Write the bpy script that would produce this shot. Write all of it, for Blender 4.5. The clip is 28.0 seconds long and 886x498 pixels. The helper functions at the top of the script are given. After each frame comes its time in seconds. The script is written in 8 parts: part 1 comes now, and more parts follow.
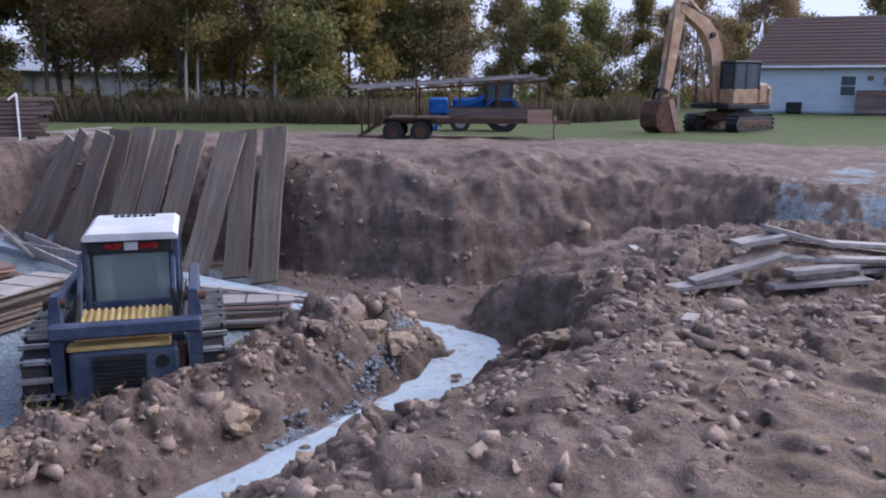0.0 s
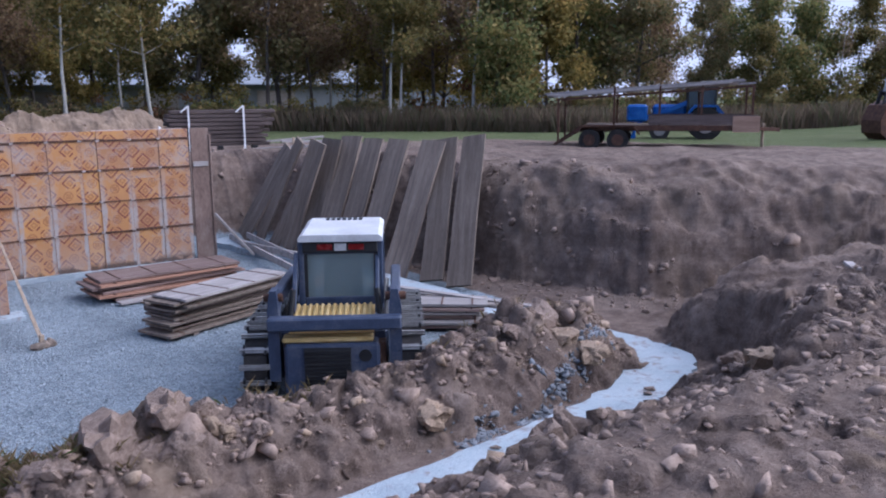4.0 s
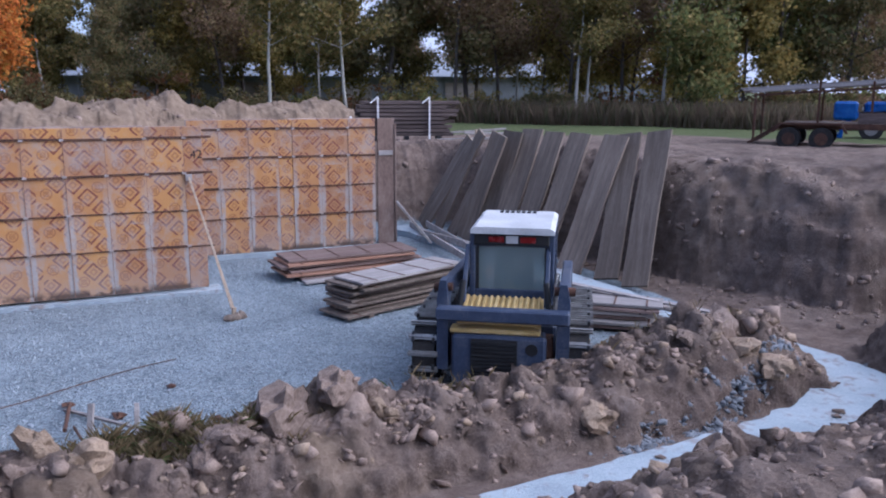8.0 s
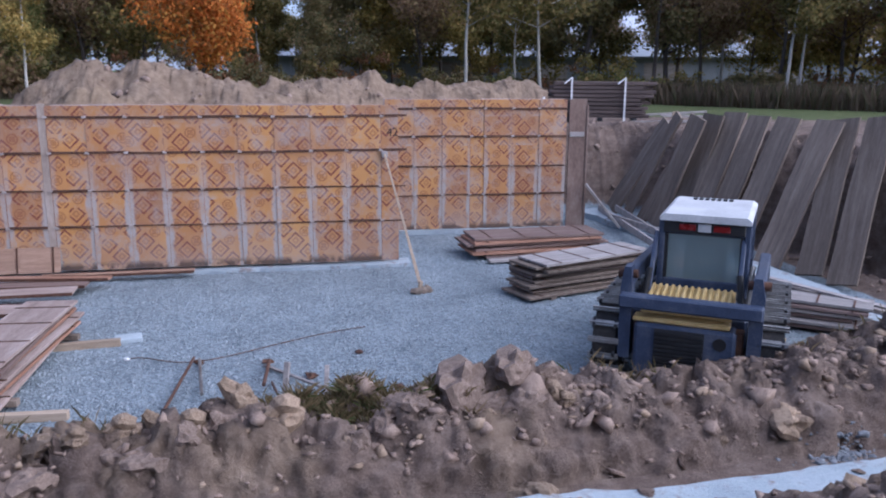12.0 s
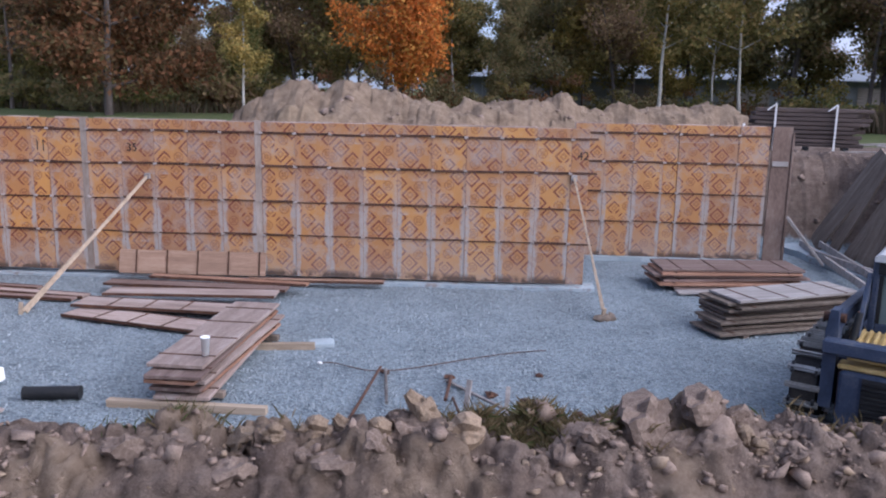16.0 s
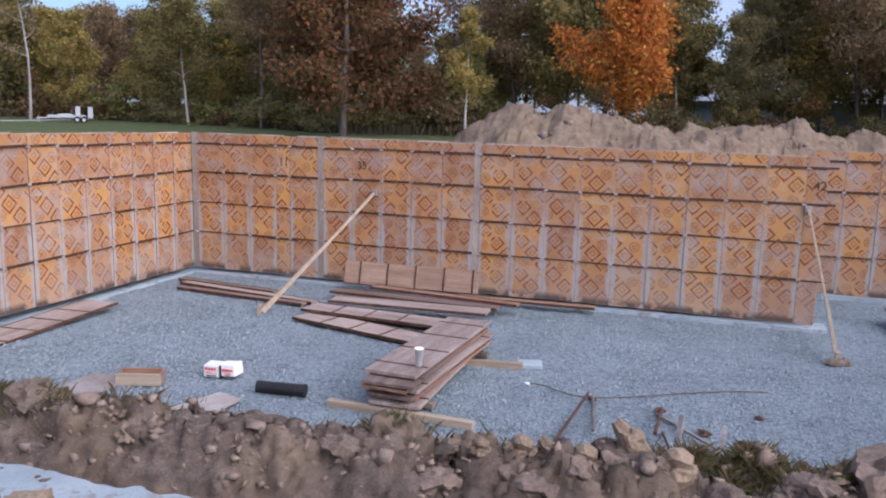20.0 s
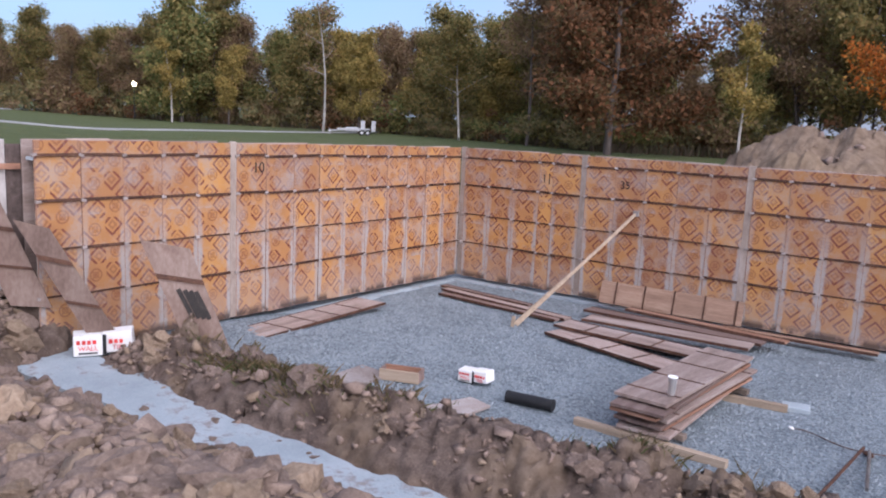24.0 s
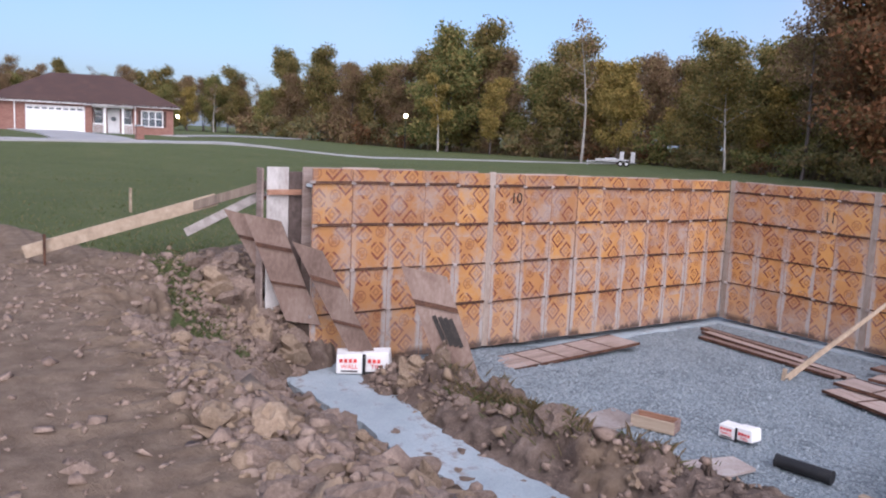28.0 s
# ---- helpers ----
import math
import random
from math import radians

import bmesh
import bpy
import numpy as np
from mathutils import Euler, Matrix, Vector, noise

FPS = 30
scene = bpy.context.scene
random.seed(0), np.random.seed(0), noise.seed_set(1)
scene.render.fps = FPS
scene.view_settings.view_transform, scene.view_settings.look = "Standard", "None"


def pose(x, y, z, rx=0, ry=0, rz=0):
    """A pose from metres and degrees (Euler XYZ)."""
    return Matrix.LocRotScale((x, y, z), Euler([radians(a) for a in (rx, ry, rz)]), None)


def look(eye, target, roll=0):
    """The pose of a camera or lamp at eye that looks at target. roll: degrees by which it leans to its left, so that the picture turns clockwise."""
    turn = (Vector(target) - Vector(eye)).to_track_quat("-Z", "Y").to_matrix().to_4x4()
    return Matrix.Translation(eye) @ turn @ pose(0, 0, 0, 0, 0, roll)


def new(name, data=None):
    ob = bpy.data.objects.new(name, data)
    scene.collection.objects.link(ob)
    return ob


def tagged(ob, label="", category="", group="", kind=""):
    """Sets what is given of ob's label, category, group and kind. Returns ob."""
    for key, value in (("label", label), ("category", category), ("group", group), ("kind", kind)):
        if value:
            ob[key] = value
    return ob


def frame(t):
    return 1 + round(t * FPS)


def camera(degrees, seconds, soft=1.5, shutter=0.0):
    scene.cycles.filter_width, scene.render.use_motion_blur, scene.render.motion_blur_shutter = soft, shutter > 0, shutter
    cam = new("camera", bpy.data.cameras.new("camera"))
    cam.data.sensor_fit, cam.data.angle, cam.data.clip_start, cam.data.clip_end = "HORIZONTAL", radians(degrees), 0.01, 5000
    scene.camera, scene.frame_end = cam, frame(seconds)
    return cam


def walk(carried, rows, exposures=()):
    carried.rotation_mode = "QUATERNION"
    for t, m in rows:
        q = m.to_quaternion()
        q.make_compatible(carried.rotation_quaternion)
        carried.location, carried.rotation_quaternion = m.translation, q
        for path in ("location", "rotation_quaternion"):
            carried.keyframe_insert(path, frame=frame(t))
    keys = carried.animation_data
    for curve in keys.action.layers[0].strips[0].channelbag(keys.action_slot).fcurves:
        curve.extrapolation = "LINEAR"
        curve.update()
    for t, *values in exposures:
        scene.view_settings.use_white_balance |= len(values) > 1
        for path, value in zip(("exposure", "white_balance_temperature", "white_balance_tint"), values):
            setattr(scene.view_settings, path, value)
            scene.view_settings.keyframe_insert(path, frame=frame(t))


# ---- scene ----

# ---- camera and walk: seconds, place, tilt, turn, lean ----
cam = camera(57.0, 28.0, soft=2.05)
EXPOSURE = 1.3
PATH = (
    (0, 0.073, 0.075, 3.414, 78.93, -49.67, 0.38),
    (0.5, 0.037, 0.043, 3.424, 79.01, -47.94, 0.27),
    (1, 0.019, 0.028, 3.431, 79.09, -46.19, 0.1),
    (1.5, 0.019, 0.038, 3.429, 79.17, -44.47, -0.04),
    (2, 0.017, 0.046, 3.423, 79.29, -42.76, -0.17),
    (2.5, 0.006, 0.037, 3.424, 79.36, -41.03, -0.28),
    (3, -0.012, 0.03, 3.428, 79.42, -39.35, -0.32),
    (3.5, -0.028, 0.019, 3.428, 79.45, -37.68, -0.42),
    (5.5, -0.034, 0.032, 3.414, 79.54, -31.5, -0.12),
    (6, -0.045, 0.027, 3.417, 79.52, -30.03, 0.12),
    (6.5, -0.043, 0.02, 3.423, 79.46, -28.49, 0.3),
    (7, -0.022, 0.015, 3.425, 79.35, -26.88, 0.36),
    (7.5, 0.022, 0.024, 3.424, 79.18, -25.09, 0.31),
    (8, 0.078, 0.036, 3.42, 79.04, -23.31, 0.15),
    (8.5, 0.115, 0.024, 3.415, 78.95, -21.66, 0.45),
    (9, 0.136, 0.015, 3.41, 78.71, -19.94, 0.69),
    (9.5, 0.14, 0.016, 3.41, 78.37, -18.13, 0.68),
    (10, 0.141, 0.016, 3.413, 77.92, -16.32, 0.43),
    (10.5, 0.134, 0.015, 3.418, 77.51, -14.62, 0.29),
    (11, 0.123, 0.012, 3.423, 77.36, -13.02, 0.24),
    (11.5, 0.113, 0.013, 3.424, 77.5, -11.49, 0.26),
    (12, 0.105, 0.022, 3.423, 77.65, -9.97, 0.33),
    (12.5, 0.092, 0.013, 3.433, 77.78, -8.53, 0.41),
    (14.5, 0.027, 0.008, 3.456, 78.33, -2.78, 0.96),
    (15, 0.02, 0.012, 3.456, 78.52, -0.93, 1.04),
    (15.5, 0.02, 0.004, 3.462, 78.7, 0.97, 1.08),
    (16, 0.009, 0.002, 3.468, 78.88, 2.83, 1.13),
    (16.5, 0.001, 0.001, 3.469, 79.06, 4.69, 1.25),
    (17, 0, 0, 3.468, 79.26, 6.59, 1.31),
    (17.5, -0.003, -0.006, 3.466, 79.46, 8.45, 1.43),
    (18, -0.013, -0.001, 3.46, 79.65, 10.31, 1.49),
    (18.5, -0.009, -0.004, 3.452, 79.83, 12.22, 1.49),
    (19, -0.018, -0.01, 3.448, 79.96, 14.07, 1.44),
    (19.5, -0.026, -0.015, 3.446, 80.1, 15.94, 1.45),
    (20, -0.025, -0.021, 3.45, 80.21, 17.82, 1.45),
    (20.5, -0.022, -0.039, 3.457, 80.23, 20, 1.56),
    (21, -0.022, -0.041, 3.457, 80.3, 22.34, 1.63),
    (21.5, -0.022, -0.052, 3.456, 80.37, 24.65, 1.61),
    (23.5, -0.022, -0.081, 3.455, 80.72, 33.69, 2.24),
    (24, -0.018, -0.084, 3.455, 80.83, 35.93, 2.48),
    (24.5, -0.01, -0.092, 3.459, 80.97, 38.18, 2.64),
    (25, -0.01, -0.097, 3.462, 81.1, 40.43, 2.82),
    (25.5, -0.001, -0.104, 3.463, 81.24, 42.68, 3.02),
    (26, -0.009, -0.101, 3.46, 81.39, 44.9, 3.16),
    (26.5, -0.06, -0.058, 3.462, 81.61, 47.14, 3.16),
    (27, -0.128, -0.002, 3.461, 81.82, 49.38, 3.03),
    (27.5, -0.198, 0.05, 3.461, 81.99, 51.66, 2.91),
    (28, -0.258, 0.102, 3.466, 82.13, 53.78, 2.63),
)


def held(x, y, z, tilt, turn, lean):
    return pose(x, y, z, tilt, 0, turn) @ pose(0, 0, 0, 0, 0, lean)


walk(cam, [(t, held(*row)) for t, *row in PATH], exposures=((0.0, EXPOSURE + 0.04, 4600, 9), (6.0, EXPOSURE - 0.05, 4400, 9), (11.0, EXPOSURE - 0.12, 4400, 9), (16.0, EXPOSURE - 0.16, 4600, 8), (20.0, EXPOSURE - 0.16, 4700, 8), (24.0, EXPOSURE - 0.22, 4800, 10), (28.0, EXPOSURE - 0.26, 4850, 10)))

# ---- dusk: sky, and a low soft sun ----
SUN_AZIMUTH, SUN_HEIGHT = 116.0, 28.0
world = bpy.data.worlds.new("dusk_sky")
scene.world = world
world.use_nodes = True
wn, wl = world.node_tree.nodes, world.node_tree.links
sky = wn.new("ShaderNodeTexSky")
sky.sky_type, sky.sun_disc = "NISHITA", False
sky.sun_elevation, sky.sun_rotation = radians(SUN_HEIGHT), radians(SUN_AZIMUTH)
sky.air_density, sky.dust_density, sky.ozone_density = 1.0, 2.0, 2.0
# a thin veil of pink-white evening cloud, thickest towards the afterglow
way = wn.new("ShaderNodeTexCoord")
veil_noise = wn.new("ShaderNodeTexNoise")
veil_noise.inputs["Scale"].default_value, veil_noise.inputs["Detail"].default_value = 2.2, 4.0
wl.new(way.outputs["Generated"], veil_noise.inputs["Vector"])
axes = wn.new("ShaderNodeSeparateXYZ")
wl.new(way.outputs["Generated"], axes.inputs[0])
bank_side = wn.new("ShaderNodeMath")
bank_side.operation, bank_side.inputs[1].default_value = "MULTIPLY_ADD", 0.42
wl.new(axes.outputs[0], bank_side.inputs[0])
wl.new(veil_noise.outputs["Fac"], bank_side.inputs[2])
veil = wn.new("ShaderNodeMapRange")
veil.interpolation_type = "SMOOTHSTEP"
veil.inputs["From Min"].default_value, veil.inputs["From Max"].default_value = 0.15, 0.62
veil.inputs["To Min"].default_value, veil.inputs["To Max"].default_value = 0.32, 0.92
wl.new(bank_side.outputs[0], veil.inputs["Value"])
cover = wn.new("ShaderNodeMix")
cover.data_type = "RGBA"
wl.new(veil.outputs["Result"], cover.inputs[0])
wl.new(sky.outputs[0], cover.inputs[6])
cover.inputs[7].default_value = (6.0, 5.1, 5.1, 1.0)
wl.new(cover.outputs[2], wn["Background"].inputs[0])
wn["Background"].inputs[1].default_value = 0.068

sun = new("sun", bpy.data.lights.new("sun", "SUN"))
sun.data.energy, sun.data.angle, sun.data.color = 3.1, radians(85), (1.0, 0.77, 0.60)
a, e = radians(SUN_AZIMUTH), radians(SUN_HEIGHT)
sun.matrix_world = look((60 * math.sin(a) * math.cos(e), 60 * math.cos(a) * math.cos(e), 60 * math.sin(e)), (0, 0, 0))

# ---- the lie of the land ----
K = 1.12   # plan units to metres


def lattice(ix, iy, seed):
    h = (ix.astype(np.int64) * 374761393 + iy.astype(np.int64) * 668265263 + seed * 974634777) & 0xFFFFFFFF
    h = ((h ^ (h >> 13)) * 1274126177) & 0xFFFFFFFF
    return (h ^ (h >> 16)) / 4294967296.0


def value_noise(x, y, seed=0):
    ix, iy = np.floor(x), np.floor(y)
    fx, fy = x - ix, y - iy
    fx, fy = fx * fx * (3 - 2 * fx), fy * fy * (3 - 2 * fy)
    a, b = lattice(ix, iy, seed), lattice(ix + 1, iy, seed)
    c, d = lattice(ix, iy + 1, seed), lattice(ix + 1, iy + 1, seed)
    return (a + (b - a) * fx) * (1 - fy) + (c + (d - c) * fx) * fy


def fractal(x, y, seed=0, octaves=4):
    out, amp = 0.0, 0.5
    for n in range(octaves):
        out = out + amp * (value_noise(x, y, seed + n) * 2 - 1)
        x, y, amp = x * 2.03 + 7.1, y * 2.03 - 3.7, amp * 0.5
    return out


def lumps(x, y, size, seed=0, share=0.6):
    """Rounded lumps of about the given size, 0 to 1 high."""
    u, v = x / size, y / size
    ix, iy = np.floor(u), np.floor(v)
    best = np.zeros_like(u)
    for dx in (-1, 0, 1):
        for dy in (-1, 0, 1):
            cx, cy = ix + dx, iy + dy
            r = 0.3 + 0.4 * lattice(cx, cy, seed + 2)
            d2 = ((u - cx - lattice(cx, cy, seed)) ** 2 + (v - cy - lattice(cx, cy, seed + 1)) ** 2) / r**2
            h = np.sqrt(np.clip(1 - d2, 0, 1)) * r * (lattice(cx, cy, seed + 3) < share)
            best = np.maximum(best, h)
    return best


def blocks(x, y, size, seed=0):
    """Broken slabs of about the given size, each at a height and tilt of its own, 0 to 1 high."""
    u, v = x / size, y / size
    ix, iy = np.floor(u), np.floor(v)
    best, out = np.full(u.shape, 9.0), np.zeros_like(u)
    for dx in (-1, 0, 1):
        for dy in (-1, 0, 1):
            cx, cy = ix + dx, iy + dy
            du, dv = u - cx - lattice(cx, cy, seed), v - cy - lattice(cx, cy, seed + 1)
            d = du * du + dv * dv
            h = lattice(cx, cy, seed + 2) ** 1.5 + 0.9 * (lattice(cx, cy, seed + 3) - 0.5) * du + 0.9 * (lattice(cx, cy, seed + 4) - 0.5) * dv
            out, best = np.where(d < best, h, out), np.minimum(d, best)
    return np.clip(out - 0.5 * best, 0, 1)


def solid_noise(p, seed=0, octaves=3):
    """Noise in three dimensions, about -1 to 1."""
    out, amp = 0.0, 0.6
    for n in range(octaves):
        i = np.floor(p)
        f = p - i
        f = f * f * (3 - 2 * f)
        total = 0.0
        for dz in (0, 1):
            a = lattice(i[..., 0] + 1013 * (i[..., 2] + dz), i[..., 1] - 317 * (i[..., 2] + dz), seed + n)
            b = lattice(i[..., 0] + 1 + 1013 * (i[..., 2] + dz), i[..., 1] - 317 * (i[..., 2] + dz), seed + n)
            c = lattice(i[..., 0] + 1013 * (i[..., 2] + dz), i[..., 1] + 1 - 317 * (i[..., 2] + dz), seed + n)
            d = lattice(i[..., 0] + 1 + 1013 * (i[..., 2] + dz), i[..., 1] + 1 - 317 * (i[..., 2] + dz), seed + n)
            layer = (a + (b - a) * f[..., 0]) * (1 - f[..., 1]) + (c + (d - c) * f[..., 0]) * f[..., 1]
            total = total + layer * (f[..., 2] if dz else 1 - f[..., 2])
        out = out + amp * (total * 2 - 1)
        p, amp = p * 2.07 + 5.3, amp * 0.55
    return out


def smooth(x, a, b):
    t = np.clip((x - a) / (b - a), 0, 1)
    return t * t * (3 - 2 * t)


def polygon_distance(x, y, corners):
    """Signed distance to a polygon, negative inside."""
    d2, sign = np.full(x.shape, 1e9), np.ones(x.shape)
    for (ax, ay), (bx, by) in zip(corners, corners[1:] + corners[:1]):
        ex, ey = bx - ax, by - ay
        t = np.clip(((x - ax) * ex + (y - ay) * ey) / (ex * ex + ey * ey), 0, 1)
        d2 = np.minimum(d2, (x - ax - t * ex) ** 2 + (y - ay - t * ey) ** 2)
        cross = ((ay > y) != (by > y)) & (x < ex * (y - ay) / (ey if abs(ey) > 1e-9 else 1e-9) + ax)
        sign = np.where(cross, -sign, sign)
    return sign * np.sqrt(d2)


def line_distance(x, y, line):
    """Distance to a polyline, the third value of its nearest point, and the side (positive: left of its way)."""
    best, value, side = np.full(x.shape, 1e9), np.zeros(x.shape), np.ones(x.shape)
    for (ax, ay, av), (bx, by, bv) in zip(line, line[1:]):
        ex, ey = bx - ax, by - ay
        t = np.clip(((x - ax) * ex + (y - ay) * ey) / (ex * ex + ey * ey), 0, 1)
        d = np.hypot(x - ax - t * ex, y - ay - t * ey)
        near = d < best
        best, value = np.where(near, d, best), np.where(near, av + t * (bv - av), value)
        side = np.where(near, np.sign(ex * (y - ay) - ey * (x - ax)), side)
    return best, value, side


# foot of the excavation's sides, the soil bank left inside it, the low shelf, the spoil heaps
DIG = [(-7.95, 3.85), (-6.5, 3.8), (-5.0, 3.9), (-3.0, 4.2), (0.0, 4.5), (2.0, 4.6), (3.5, 4.68), (5.6, 4.8), (6.9, 5.1),
       (8.0, 4.2), (12.0, 2.9), (13.6, 3.0), (13.6, 5.2), (12.2, 6.6), (9.9, 8.0), (8.8, 10.2), (8.3, 13.5), (7.3, 17.4), (-9.95, 16.6), (-9.95, 5.75), (-9.05, 5.4), (-8.8, 4.85), (-8.55, 4.1)]
BERM = [(-8.1, 5.35, 0.34), (-7.5, 5.3, 0.46), (-6.3, 5.35, 0.46), (-5.0, 5.45, 0.44), (-3.3, 5.6, 0.44), (-1.2, 5.85, 0.42), (0.6, 6.0, 0.42),
        (1.3, 6.1, 0.54), (2.2, 6.2, 0.46), (3.2, 6.2, 0.44), (4.5, 6.3, 0.56), (5.6, 6.35, 0.70), (6.3, 6.4, 0.72), (6.75, 6.35, 0.55)]
SHELF = [(5.6, 3.4), (6.8, 4.05), (7.6, 4.6), (7.95, 5.3), (7.85, 6.1), (8.3, 6.7), (9.0, 6.3), (9.6, 5.85), (11.2, 5.75), (12.7, 4.4), (13.0, 3.4), (12.0, 1.6), (7.0, 1.8)]
HEAPS = [(-6.4, 19.0, 1.9), (-5.3, 19.2, 2.8), (-4.5, 19.5, 3.3), (-3.6, 19.6, 3.12), (-2.6, 19.9, 2.9), (-1.7, 19.9, 2.85), (-0.8, 21.5, 2.62),
         (0.0, 22.0, 2.8), (1.4, 23.8, 2.9), (3.0, 24.8, 2.68), (4.9, 25.5, 2.66), (6.4, 26.3, 2.72), (7.9, 26.9, 2.58), (9.0, 27.2, 1.9)]
TRACKS = [((2.2, 0.1), (12.0, 1.0), 0.3), ((4.5, 2.0), (10.5, 4.2), 0.25), ((-13.0, 1.95), (-1.0, 1.05), 0.42), ((-13.0, 0.6), (-1.0, 0.2), 0.36), ((2.6, 0.75), (11.5, 2.0), 0.3), ((3.2, 1.45), (11.0, 3.0), 0.25)]


def land(X, Y, rough=True):
    """Height of the ground, and how far it is gravel, grass and pale sand, for places in metres."""
    x, y = X / K, Y / K
    r, az = np.hypot(x, y), np.degrees(np.arctan2(x, y))
    wx, wy = x + 0.13 * fractal(x * 1.1, y * 1.1, 11, 2), y + 0.13 * fractal(x * 1.1, y * 1.1, 21, 2)
    rough_side = smooth(x, 8.5, 10) * smooth(y, 5.2, 6.5)
    sd = polygon_distance(wx + rough_side * (0.28 * fractal(x * 0.6, y * 0.6, 13, 2)), wy + rough_side * (0.4 * fractal(x * 0.6, y * 0.6, 23, 2)), DIG)
    # ground level before the dig
    z = 1.42 + 0 * r
    z = z - 0.2 * smooth(r, 40, 80) * smooth(az, -65, -45) * (1 - smooth(az, -30, -10))
    z = z + 0.72 * smooth(np.abs(az), 58, 70) * smooth(r, 30, 50)
    z = z + 0.52 * smooth(y, 5.5, 9.5) * smooth(x, 3, 7) * np.exp(-np.maximum(sd, 0) / 7)
    z = z + 0.22 * smooth(x, 9, 13) * smooth(y, 3, 6) * np.exp(-np.maximum(sd, 0) / 6)
    z = z - 0.42 * np.exp(-(((x - 9.0) / 3.2) ** 2 + ((y - 2.9) / 2.0) ** 2))
    z = z + 0.1 * fractal(x * 0.45, y * 0.45, 5, 3) * np.exp(-r / 40)
    # spoil heaps behind the far wall
    d, crest, _ = line_distance(wx, wy, HEAPS)
    heap = crest - 0.62 * np.sqrt(d * d + 0.05) + 0.14 + 0.22 * fractal(x * 0.9, y * 0.9, 31, 4)
    cone = 2.92 - 0.62 * np.hypot(x + 4.25, (y - 17.7))
    z, heaped = np.maximum(z, np.maximum(heap, cone)), smooth(np.maximum(heap, cone) - z, -0.1, 0.2)
    sand = (0.7 + 0.3 * smooth(cone - heap, -0.1, 0.12)) * heaped
    # the dig
    width = (2.3 - 0.3 * smooth(-x, 1.5, 3.5) - (1.25 - 0.3 * smooth(-x, 1.5, 3.5)) * smooth(y + 0.35 * np.maximum(x - 6, 0), 5.2, 7.0)) * (1 - 0.2 * smooth(-x, 8.0, 8.7)) + 0.95 * smooth(x, 9, 11) * smooth(y, 5.5, 6.5) * (1 - smooth(y, 9, 11))
    t = np.clip(sd / width, 0, 1)
    out = 1 - (1 - t) ** (np.where(y > 6.5, 2.2, 1.3) + 0.5 * smooth(x, 8.5, 10.5) * smooth(y, 5.5, 6.5) * (1 - smooth(y, 9, 11)))
    out = np.clip(out + rough_side * (0.05 * np.sin(out * 19 + 5 * fractal(x * 0.9, y * 0.9, 25, 3)) + 0.05 * fractal(x * 1.7, y * 1.7, 27, 2)) * smooth(t, 0.02, 0.2) * (1 - smooth(t, 0.8, 1.0)), 0, 1.05)
    shelf = 0.93 - 0.12 * smooth(y + 0.3 * x, 6.6, 8.6) + 0.24 * smooth(x, 8, 10.5) - 0.5 * smooth(y - 0.6 * np.maximum(x - 8, 0), 5.3, 6.6)
    shelf = shelf * (1 - smooth(polygon_distance(wx, wy, SHELF), -0.3, 0.12))
    deep = np.maximum(0.16 * smooth(-x, 4.5, 9.0) * (1 - smooth(y, 6.5, 10)), shelf)
    ramp = smooth(x, 11.6, 15.5) * smooth(y, 1.2, 2.2) * (1 - smooth(y, 4.2, 5.2))
    deep = np.maximum(deep, ramp * 1.5)
    z = deep + (z - deep) * out
    # the bank of soil between footing and pit
    d, crest, side = line_distance(wx, wy, BERM)
    half = np.where(side < 0, 0.72, 0.78) + 0.1 * fractal(x * 1.7, y * 1.7, 41, 3)
    berm = crest * np.clip(1 - (d / half) ** 2.2, 0, 1) * (1 + 0.22 * fractal(x * 1.6, y * 1.6, 47, 3))
    end = 1 - smooth(x, 6.7, 7.1)
    z = np.maximum(z, berm * end)
    inside = 1 - smooth(sd, -0.1, 0.15)
    gravel = inside * smooth(0.07 - berm * end, 0, 0.05) * smooth(wy, 5.9, 6.2) * (1 - smooth(shelf, 0.05, 0.2)) * (1 - smooth(x, 7.6, 8.2))
    gravel = np.maximum(gravel, 0.54 * smooth(ramp, 0.2, 0.5) * smooth(fractal(x * 2, y * 2, 3, 4), -0.35, 0.1))
    spill = 0.7 * np.exp(-(((x - 12.3) / 0.3) ** 2 + ((y - 6.6) / 0.35) ** 2)) + 0.3 * np.exp(-(((x - 17) / 4.0) ** 2 + ((y - 5.2) / 1.8) ** 2))
    gravel = np.maximum(gravel, 0.75 * smooth(spill + 0.9 * fractal(x * 5, y * 5, 8, 4), 0.45, 0.85))
    # lawns: beyond the worked ground, and a ragged patch at the end of the wall
    wob = 0.9 * fractal(x * 0.8, y * 0.8, 61, 4)
    left = smooth(-x - 10.6 + wob + 3.0 * np.minimum(y - 3.0 - 0.2 * smooth(-x, 12, 14), 0), -0.2, 0.5)
    far = smooth(r + 3.0 * fractal(x * 0.2, y * 0.2, 63, 4) - 26.5 - 1.5 * smooth(y, 8, 14), -0.6, 1.2) * smooth(x + y, -4, 6)
    back = smooth(y - 17.6 + wob, -0.2, 0.8) * (1 - smooth(x, -6.5, -5.5))
    patch = np.exp(-(((x + 9.0) / 1.7) ** 2 + ((y - 3.1 + 0.12 * (x + 9.0)) / 0.55) ** 2))
    patch = smooth(patch + 0.5 * fractal(x * 2.2, y * 2.2, 66, 3), 0.35, 0.6)
    grass = np.maximum(np.maximum(np.maximum(left, far), back), 0.85 * patch) * (1 - heaped) * smooth(sd, 0.15, 0.5)
